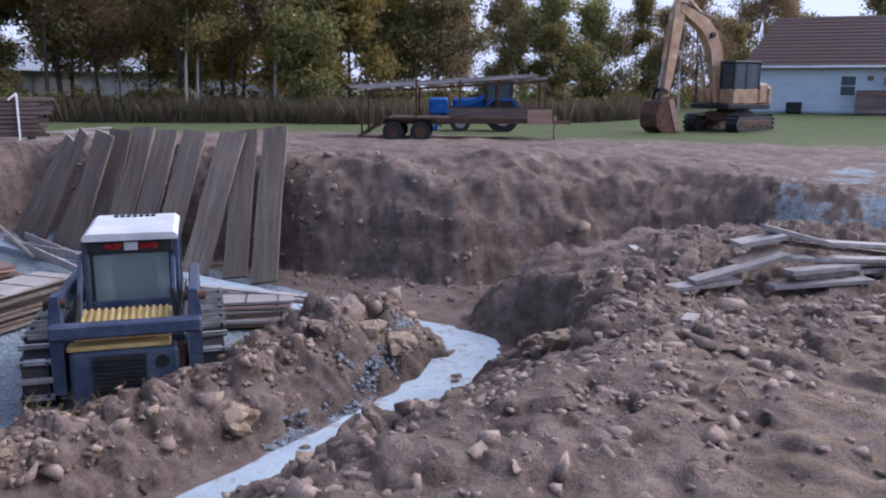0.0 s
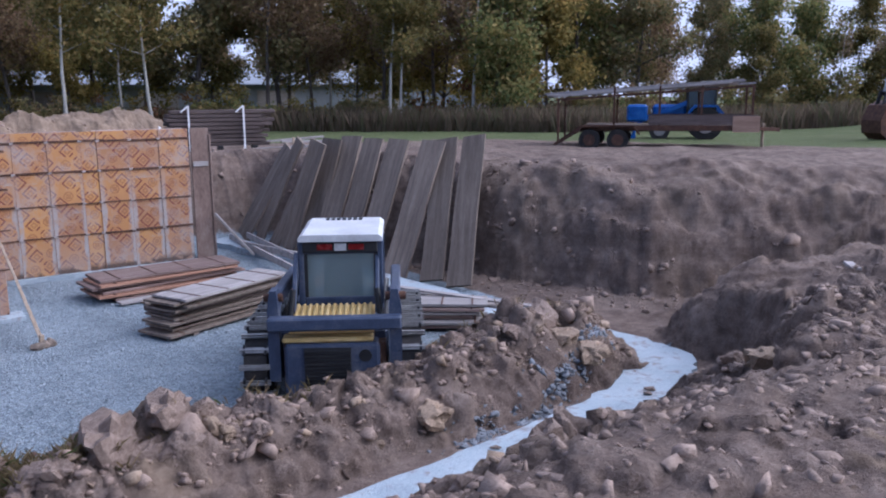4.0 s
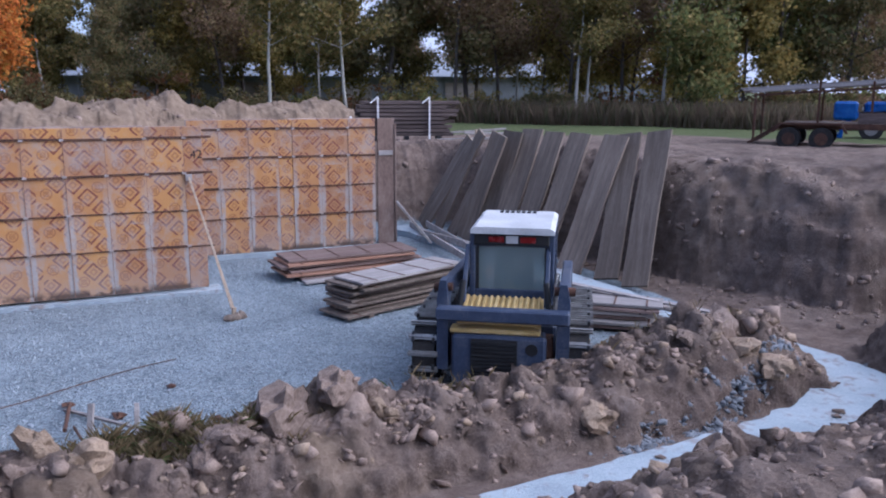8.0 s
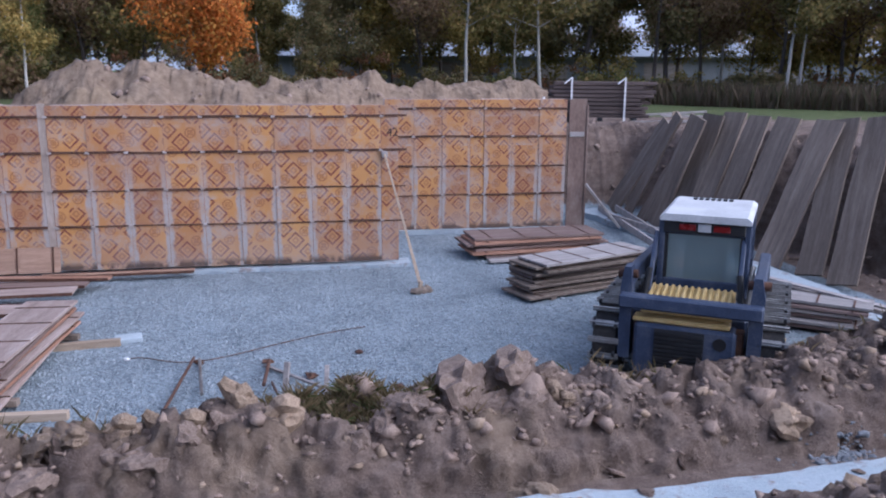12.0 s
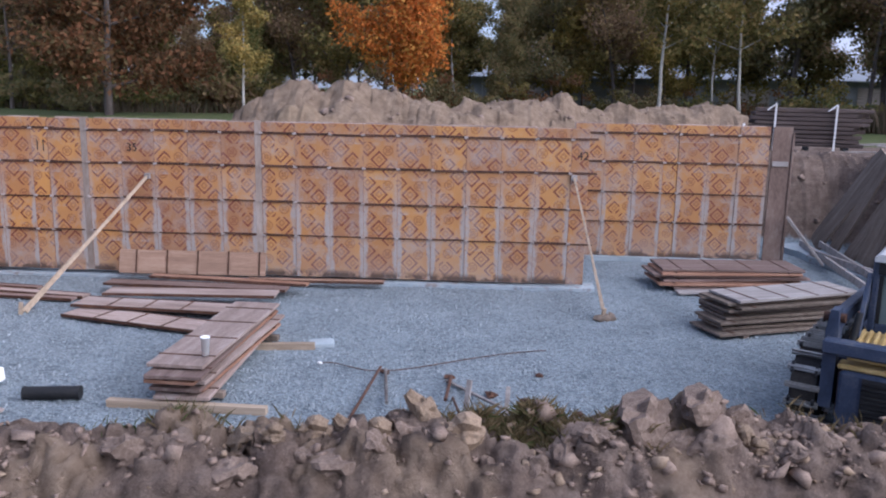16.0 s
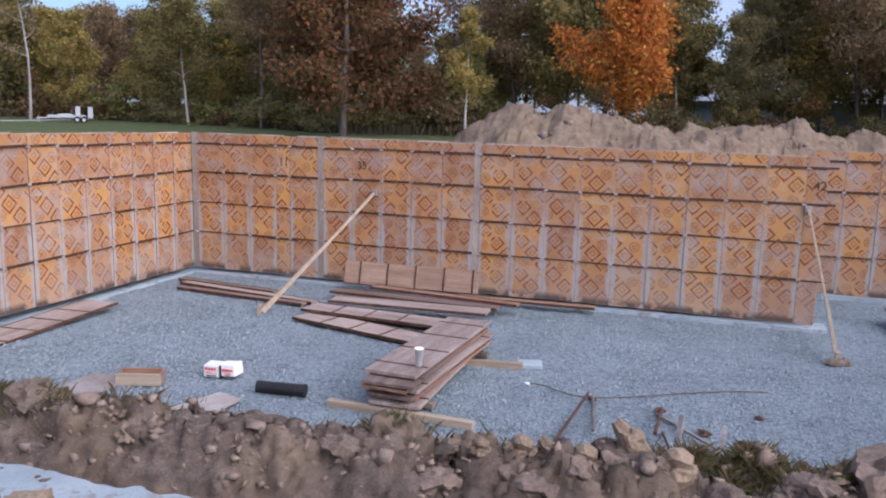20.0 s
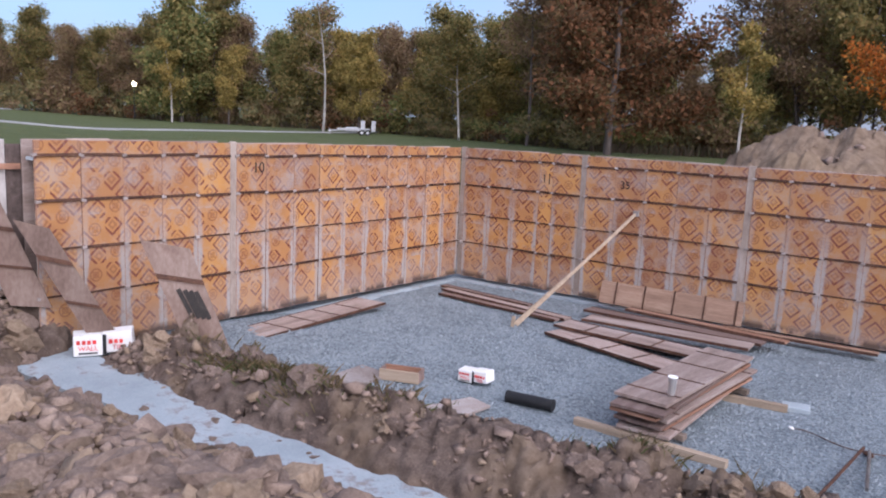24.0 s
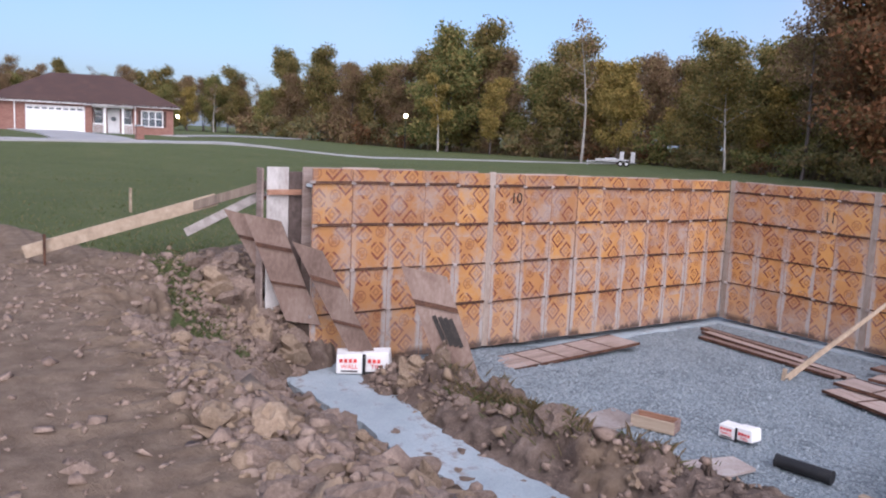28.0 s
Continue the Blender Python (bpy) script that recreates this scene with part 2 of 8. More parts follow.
    grass = np.maximum(grass, smooth(-y - 20, 0, 6))
    if rough:
        soil = (1 - grass) * (1 - gravel)
        near = np.exp(-np.maximum(r - 12, 0) / 14)
        worked = smooth(np.minimum(np.abs(sd - 0.4), np.abs(line_distance(x, y, BERM)[0])), 1.3, 0.3)
        worked = np.maximum(worked, 0.45 * smooth(fractal(x * 0.9, y * 0.9, 103, 3), -0.2, 0.3) * smooth(x, 1.0, 3.0) * (1 - smooth(y, 6.0, 7.0)) * (1 - smooth(x, 12, 14)))
        level = 1 - 0.88 * smooth(y + 0.25 * fractal(x * 1.5, y * 1.5, 95, 3), 1.85, 1.3) * (1 - 0.8 * smooth(x, 0.5, 2.5))
        bed = 1 - 0.85 * inside * smooth(0.1 - berm * end, 0, 0.08) * (1 - smooth(shelf, 0.05, 0.2))
        ux, uy = x + 0.09 * fractal(x * 5, y * 5, 201, 4), y + 0.09 * fractal(x * 5, y * 5, 203, 4)
        lump = 0.15 * blocks(ux, uy, 0.36, 71) + 0.11 * blocks(ux, uy, 0.18, 75) + 0.07 * blocks(ux, uy, 0.095, 79) - 0.09
        crumb = 0.05 * fractal(x * 3.1, y * 3.1, 101, 6) - 0.05 * np.abs(fractal(wx * 2.2, wy * 2.2, 105, 6)) + 0.02
        z = z + soil * near * bed * (1 - 0.6 * rough_side) * (lump * (0.32 + 0.7 * worked) * (1 - 0.65 * smooth(d / half, 0.3, 0.6) * (1 - smooth(d / half, 1.0, 1.3))) * level + (0.02 + 0.05 * level) * fractal(x * 3, y * 3, 83, 6) + crumb * worked * level)
        sand = np.maximum(sand, soil * 0.62 * smooth(-x, 1.5, 4.0) * (1 - smooth(y, 3.0, 4.5)))
        sand = np.maximum(sand, soil * 0.6 * (1 - level) * smooth(fractal(x * 0.7, y * 2.5, 96, 4), -0.25, 0.3))
        sand = np.maximum(sand, soil * worked * 0.6 * smooth(fractal(x * 1.3, y * 1.3, 221, 4), 0.02, 0.3) * (1 - 0.6 * smooth(x, 2, 5)))
        z = z + soil * heaped * (0.30 * fractal(x * 1.8, y * 1.8, 87, 5) - 0.25 * np.abs(fractal(x * 1.1, y * 1.1, 88, 4)) + 0.12 * blocks(wx, wy, 0.5, 89))
        z = z + soil * smooth(x, 7.6, 8.6) * smooth(y, 4, 6) * (0.10 * fractal(x * 1.2, y * 1.2, 85, 3) + 0.05 * fractal(x * 4, y * 4, 89, 4))
        z = z + gravel * (0.02 * fractal(x * 2.2, y * 2.2, 91, 4) + 0.012 * lumps(x, y, 0.09, 93, 0.8))
        for (ax, ay), (bx, by), half in TRACKS:
            l = math.hypot(bx - ax, by - ay)
            along, off = ((x - ax) * (bx - ax) + (y - ay) * (by - ay)) / l, ((x - ax) * (by - ay) - (y - ay) * (bx - ax)) / l
            here = (1 - smooth(np.abs(off), half - 0.06, half + 0.03)) * smooth(along, 0, 0.5) * (1 - smooth(along, l - 0.5, l))
            here = here * smooth(fractal(x * 0.9, y * 0.9, 97, 3), -0.4, 0.05) * soil
            bars = np.sin(along * 24 + 1.0 * off + 0.5 * fractal(x * 2, y * 2, 99, 2))
            z = z + here * (-0.014 + 0.009 * bars)
            sand = np.maximum(sand, here * smooth(bars, 0.1, 0.8) * 0.9)
    return z * K, gravel, grass, sand


def ground_at(x, y):
    return float(land(np.array([float(x)]), np.array([float(y)]))[0][0])

# ---- materials ----
class Nodes:
    """A material's nodes, joined by short calls."""

    def __init__(self, name, rough=0.9, metal=0.0, specular=0.3):
        self.m = bpy.data.materials.new(name)
        self.m.use_nodes = True
        self.n, self.l = self.m.node_tree.nodes, self.m.node_tree.links
        self.b = self.n["Principled BSDF"]
        self.b.inputs["Roughness"].default_value = rough
        self.b.inputs["Metallic"].default_value = metal
        self.b.inputs["Specular IOR Level"].default_value = specular

    def put(self, socket, value):
        if isinstance(value, (int, float)):
            socket.default_value = value
        elif isinstance(value, tuple):
            socket.default_value = (*value, 1.0) if len(value) == 3 and socket.type == "RGBA" else value
        else:
            self.l.new(value, socket)

    def math(self, op, a, b=0.0, c=0.0):
        n = self.n.new("ShaderNodeMath")
        n.operation = op
        for s, v in zip(n.inputs, (a, b, c)):
            self.put(s, v)
        return n.outputs[0]

    def coords(self, scale=1.0, stretch=(1, 1, 1), shift=True):
        """Object coordinates, moved by chance from object to object."""
        t, mp = self.n.new("ShaderNodeTexCoord"), self.n.new("ShaderNodeMapping")
        mp.inputs["Scale"].default_value = tuple(scale * s for s in stretch)
        self.l.new(t.outputs["Object"], mp.inputs["Vector"])
        if shift:
            r = self.math("MULTIPLY", self.random(), 37.0)
            c = self.n.new("ShaderNodeCombineXYZ")
            for i in range(3):
                self.l.new(r, c.inputs[i])
            self.l.new(c.outputs[0], mp.inputs["Location"])
        return mp.outputs[0]

    def random(self):
        return self.n.new("ShaderNodeObjectInfo").outputs["Random"]

    def island(self):
        return self.n.new("ShaderNodeNewGeometry").outputs["Random Per Island"]

    def attribute(self, name):
        n = self.n.new("ShaderNodeAttribute")
        n.attribute_name = name
        return n.outputs["Fac"]

    def noise(self, vector, scale=1.0, detail=5.0, rough=0.6):
        n = self.n.new("ShaderNodeTexNoise")
        self.l.new(vector, n.inputs["Vector"])
        n.inputs["Scale"].default_value, n.inputs["Detail"].default_value, n.inputs["Roughness"].default_value = scale, detail, rough
        return n.outputs["Fac"]

    def cells(self, vector, scale, output="Distance", feature="F1"):
        n = self.n.new("ShaderNodeTexVoronoi")
        n.feature = feature
        self.l.new(vector, n.inputs["Vector"])
        n.inputs["Scale"].default_value = scale
        return n.outputs[output]

    def ramp(self, fac, *stops):
        n = self.n.new("ShaderNodeValToRGB")
        while len(n.color_ramp.elements) < len(stops):
            n.color_ramp.elements.new(0.5)
        for e, (p, c) in zip(n.color_ramp.elements, stops):
            e.position, e.color = p, ((*c, 1.0) if isinstance(c, tuple) else (c, c, c, 1.0))
        self.put(n.inputs[0], fac)
        return n.outputs[0]

    def mix(self, fac, a, b, blend="MIX"):
        n = self.n.new("ShaderNodeMix")
        n.data_type, n.blend_type = "RGBA", blend
        for s, v in ((n.inputs[0], fac), (n.inputs[6], a), (n.inputs[7], b)):
            self.put(s, v)
        return n.outputs[2]

    def done(self, colour, bump=None, depth=0.01, rough=None):
        self.put(self.b.inputs["Base Color"], colour)
        if bump is not None:
            n = self.n.new("ShaderNodeBump")
            n.inputs["Distance"].default_value = depth
            self.l.new(bump, n.inputs["Height"])
            self.l.new(n.outputs[0], self.b.inputs["Normal"])
        if rough is not None:
            self.put(self.b.inputs["Roughness"], rough)
        return self.m


def worn(name, dark, mid, light, scale=3.0, fine=40.0, stretch=(1, 1, 1), rough=0.85, metal=0.0, depth=0.004, specular=0.3, vary=0.35):
    """A surface of three tones in large stains and fine grain, brighter or darker from object to object."""
    k = Nodes(name, rough, metal, specular)
    v = k.coords(1.0, stretch)
    big, small = k.noise(v, scale, 5), k.noise(v, fine, 4)
    both = k.math("ADD", k.math("MULTIPLY", big, 0.65), k.math("MULTIPLY", small, 0.35))
    col = k.ramp(both, (0.32, dark), (0.5, mid), (0.68, light))
    shade = k.math("ADD", 1.0 - vary / 2, k.math("MULTIPLY", k.random(), vary))
    c = k.n.new("ShaderNodeCombineXYZ")
    for i in range(3):
        k.l.new(shade, c.inputs[i])
    col = k.mix(1.0, col, c.outputs[0], "MULTIPLY")
    return k.done(col, both, depth, k.ramp(big, (0.3, max(rough - 0.15, 0.02)), (0.7, min(rough + 0.1, 1.0))))


def make_ground():
    k = Nodes("ground_soil", 0.95, 0, 0.15)
    v = k.coords(1.0, shift=False)
    big, mid, fine = k.noise(v, 0.7, 6), k.noise(v, 4.5, 6, 0.65), k.noise(v, 38, 5, 0.7)
    soil = k.ramp(big, (0.34, (0.125, 0.092, 0.074)), (0.52, (0.215, 0.165, 0.135)), (0.68, (0.31, 0.25, 0.21)))
    soil = k.mix(0.55, soil, k.ramp(mid, (0.3, (0.10, 0.073, 0.058)), (0.5, (0.215, 0.165, 0.135)), (0.72, (0.37, 0.30, 0.255))))
    soil = k.mix(k.math("MULTIPLY", 0.6, k.ramp(fine, (0.38, 0.0), (0.62, 1.0))), k.mix(1.0, soil, (0.62, 0.6, 0.58), "MULTIPLY"), soil)
    strata = k.noise(k.coords(1.0, (0.5, 0.5, 5.0), False), 1.6, 5, 0.6)
    soil = k.mix(1.0, soil, k.ramp(strata, (0.36, 0.82), (0.62, 1.06)), "MULTIPLY")
    pebble = k.cells(v, 26)
    soil = k.mix(k.ramp(k.math("ADD", pebble, k.math("MULTIPLY", mid, 0.5)), (0.28, 0.55), (0.38, 0.0)), soil, (0.31, 0.26, 0.22))
    sandy = k.ramp(mid, (0.3, (0.145, 0.104, 0.068)), (0.7, (0.285, 0.217, 0.149)))
    soil = k.mix(k.attribute("sand"), soil, sandy)
    stone = k.n.new("ShaderNodeTexVoronoi")
    k.l.new(v, stone.inputs["Vector"])
    stone.inputs["Scale"].default_value = 34
    tone = k.n.new("ShaderNodeSeparateColor")
    k.l.new(stone.outputs["Color"], tone.inputs[0])
    gravel = k.ramp(tone.outputs[0], (0.0, (0.15, 0.175, 0.195)), (0.5, (0.225, 0.258, 0.282)), (1.0, (0.31, 0.35, 0.375)))
    gravel = k.mix(1.0, gravel, k.ramp(k.noise(v, 1.1, 6, 0.7), (0.3, 0.75), (0.62, 1.1)), "MULTIPLY")
    gravel = k.mix(k.ramp(k.noise(v, 2.7, 6, 0.72), (0.6, 0.0), (0.74, 0.45)), gravel, (0.10, 0.09, 0.085))
    rag = k.math("ADD", k.attribute("gravel"), k.math("MULTIPLY", k.math("SUBTRACT", mid, 0.5), 0.5))
    col = k.mix(k.ramp(rag, (0.42, 0.0), (0.58, 1.0)), soil, gravel)
    blade = k.noise(k.coords(1.0, (1, 1, 0.2), False), 70, 3, 0.8)
    lawn = k.mix(0.5, k.ramp(k.noise(v, 0.45, 6, 0.7), (0.3, (0.075, 0.087, 0.032)), (0.52, (0.1, 0.115, 0.041)), (0.72, (0.148, 0.134, 0.06))),
                 k.ramp(blade, (0.3, (0.045, 0.058, 0.024)), (0.7, (0.12, 0.14, 0.058))))
    lawn = k.mix(k.ramp(k.noise(v, 2.2, 5, 0.7), (0.62, 0.0), (0.78, 0.55)), lawn, (0.17, 0.13, 0.075))
    rag = k.math("ADD", k.attribute("grass"), k.math("MULTIPLY", k.math("SUBTRACT", mid, 0.5), 0.7))
    col = k.mix(k.ramp(rag, (0.42, 0.0), (0.6, 1.0)), col, lawn)
    height = k.math("ADD", k.math("MULTIPLY", mid, 0.6), k.math("ADD", k.math("MULTIPLY", fine, 0.5), k.math("MULTIPLY", k.math("MULTIPLY", stone.outputs["Distance"], k.attribute("gravel")), -0.4)))
    return k.done(col, height, 0.055)


def make_footing():
    """Fresh concrete with mud trodden and washed over it."""
    k = Nodes("muddy_footing", 0.75, 0, 0.3)
    v = k.coords(1.0, shift=False)
    big, mid, fine = k.noise(v, 1.3, 5), k.noise(v, 5.5, 6, 0.7), k.noise(v, 50, 4)
    col = k.ramp(k.math("ADD", k.math("MULTIPLY", big, 0.6), k.math("MULTIPLY", fine, 0.4)), (0.32, (0.25, 0.29, 0.32)), (0.5, (0.34, 0.385, 0.415)), (0.68, (0.43, 0.47, 0.50)))
    mud = k.ramp(k.math("ADD", k.math("MULTIPLY", mid, 0.7), k.math("MULTIPLY", big, 0.3)), (0.53, 0.0), (0.62, 0.75))
    col = k.mix(mud, col, k.ramp(fine, (0.3, (0.16, 0.125, 0.10)), (0.7, (0.27, 0.22, 0.185))))
    return k.done(col, k.math("ADD", mid, fine), 0.012)


PLY_CELL = 0.61


def make_ply(name, lit, mid, dark, grey):
    """Film-faced form plywood: printed rows of squares and rings, cement film and runs along the joints."""
    k = Nodes(name, 0.62, 0, 0.35)
    t = k.n.new("ShaderNodeTexCoord")
    s = k.n.new("ShaderNodeSeparateXYZ")
    k.l.new(t.outputs["Object"], s.inputs[0])
    rnd = k.random()
    x, z = s.outputs[0], s.outputs[2]
    low_row = k.math("DIVIDE", k.math("ADD", z, 0.49), PLY_CELL)
    u = k.math("SUBTRACT", k.math("FRACT", k.math("ADD", k.math("DIVIDE", x, PLY_CELL), k.math("ADD", k.math("MULTIPLY", rnd, 3.7), 20.0))), 0.5)
    w = k.math("SUBTRACT", k.math("FRACT", k.math("ADD", low_row, k.math("MULTIPLY", rnd, 5.3))), 0.5)
    # a file of three squares on the falling diagonal, a wheel beside it on either side
    q = k.math("MULTIPLY", k.math("SUBTRACT", u, w), 0.7071)
    p = k.math("MULTIPLY", k.math("ADD", u, w), 0.7071)
    qq = k.math("MULTIPLY", k.math("SUBTRACT", k.math("FRACT", k.math("ADD", k.math("DIVIDE", q, 0.4714), 0.5)), 0.5), 0.4714)
    box_d = k.math("MAXIMUM", k.math("ABSOLUTE", qq), k.math("ABSOLUTE", p))
    line = lambda d, r, h: k.math("LESS_THAN", k.math("ABSOLUTE", k.math("SUBTRACT", d, r)), h)
    core = line(box_d, 0.06, 0.022)
    squares = k.math("MAXIMUM", line(box_d, 0.158, 0.025), k.math("MULTIPLY", core, 0.5))
    pr = k.math("SUBTRACT", k.math("ABSOLUTE", p), 0.36)
    ring_d = k.math("SQRT", k.math("ADD", k.math("MULTIPLY", q, q), k.math("MULTIPLY", pr, pr)))
    spoke = k.math("MULTIPLY", k.math("LESS_THAN", k.math("MINIMUM", k.math("ABSOLUTE", q), k.math("ABSOLUTE", pr)), 0.014), k.math("LESS_THAN", ring_d, 0.13))
    rings = k.math("MULTIPLY", k.math("MAXIMUM", line(ring_d, 0.13, 0.018), k.math("MAXIMUM", line(ring_d, 0.06, 0.014), spoke)), 0.55)
    v = k.coords(1.0)
    wear, fine = k.noise(v, 2.3, 6, 0.65), k.noise(v, 26, 4)
    grain = k.noise(k.coords(1.0, (1, 1, 0.12)), 45, 4)
    ink = k.math("MULTIPLY", k.math("MAXIMUM", squares, rings), k.ramp(k.noise(v, 6, 5, 0.7), (0.25, 0.6), (0.5, 1.0)))
    cell = k.n.new("ShaderNodeTexWhiteNoise")
    cell.noise_dimensions = "2D"
    at = k.n.new("ShaderNodeCombineXYZ")
    k.put(at.inputs[0], k.math("MULTIPLY", rnd, 91.0))
    k.put(at.inputs[1], k.math("FLOOR", low_row))
    k.l.new(at.outputs[0], cell.inputs["Vector"])
    tint = k.math("ADD", k.math("MULTIPLY", k.noise(v, 1.6, 5), 0.62), k.math("ADD", k.math("MULTIPLY", rnd, 0.12), k.math("MULTIPLY", cell.outputs["Value"], 0.28)))
    col = k.ramp(tint, (0.25, dark), (0.5, mid), (0.72, lit))
    col = k.mix(k.math("MULTIPLY", grain, 0.3), col, dark)
    col = k.mix(ink, col, (0.15, 0.038, 0.018))
    # cement film in clouds, and pale runs down the joints towards the foot
    film = k.ramp(k.math("ADD", wear, k.math("MULTIPLY", k.math("SUBTRACT", fine, 0.5), 0.3)), (0.47, 0.05), (0.72, 0.72))
    edge = k.ramp(k.math("ADD", k.math("ABSOLUTE", x), k.math("MULTIPLY", k.math("SUBTRACT", k.noise(k.coords(1.0, (2, 1, 0.5)), 5.0, 5, 0.7), 0.5), 0.22)), (0.20, 0.0), (0.25, 1.0))
    low = k.ramp(k.math("DIVIDE", z, 2.74), (0.2, 1.0), (0.42, 0.9), (0.72, 0.2))
    runs = k.math("MULTIPLY", k.math("MULTIPLY", edge, low), k.ramp(k.noise(v, 3.5, 4), (0.3, 0.45), (0.5, 1.0)))
    haze = k.math("MULTIPLY", k.ramp(k.math("DIVIDE", z, 2.74), (0.04, 0.5), (0.16, 0.25), (0.26, 0.0)), k.ramp(k.noise(v, 1.7, 5, 0.7), (0.35, 0.3), (0.6, 1.0)))
    runs = k.math("MAXIMUM", runs, haze)
    band = k.math("FRACT", k.math("DIVIDE", k.math("ADD", z, 0.06), PLY_CELL))
    splash = k.math("MULTIPLY", k.ramp(band, (0.0, 1.0), (0.24, 0.0)), k.ramp(k.noise(v, 3.0, 5, 0.7), (0.46, 0.0), (0.66, 0.8)))
    grime = k.math("MAXIMUM", k.math("MAXIMUM", film, runs), splash)
    col = k.mix(grime, col, k.mix(fine, grey, tuple(g * 0.72 for g in grey)))
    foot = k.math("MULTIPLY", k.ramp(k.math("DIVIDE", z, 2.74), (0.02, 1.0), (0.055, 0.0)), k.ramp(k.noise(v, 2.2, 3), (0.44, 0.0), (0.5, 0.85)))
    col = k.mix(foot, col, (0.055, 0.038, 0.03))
    return k.done(col, k.math("ADD", fine, k.math("MULTIPLY", grain, 0.5)), 0.003, k.ramp(grime, (0.0, 0.5), (1.0, 0.9)))


def make_leaf(name, *tones):
    k = Nodes(name, 0.75, 0, 0.2)
    mixed = k.math("ADD", k.math("MULTIPLY", k.island(), 0.55), k.math("MULTIPLY", k.noise(k.coords(1.0), 0.55, 3), 0.45))
    stops = [(0.25 + 0.5 * n / (len(tones) - 1), c) for n, c in enumerate(tones)]
    col = k.ramp(mixed, *stops)
    t = k.n.new("ShaderNodeBsdfTranslucent")
    k.l.new(col, t.inputs[0])
    mx = k.n.new("ShaderNodeMixShader")
    mx.inputs[0].default_value = 0.45
    k.done(col)
    k.l.new(k.b.outputs[0], mx.inputs[1])
    k.l.new(t.outputs[0], mx.inputs[2])
    k.l.new(mx.outputs[0], k.n["Material Output"].inputs[0])
    return k.m


def make_glass(name, colour, rough=0.08):
    k = Nodes(name, rough, 0, 0.6)
    k.b.inputs["Base Color"].default_value = (*colour, 1)
    k.b.inputs["Transmission Weight"].default_value = 0.6
    return k.m


def make_glow(name, colour, strength):
    k = Nodes(name)
    k.b.inputs["Base Color"].default_value = (*colour, 1)
    k.b.inputs["Emission Color"].default_value = (*colour, 1)
    k.b.inputs["Emission Strength"].default_value = strength
    return k.m


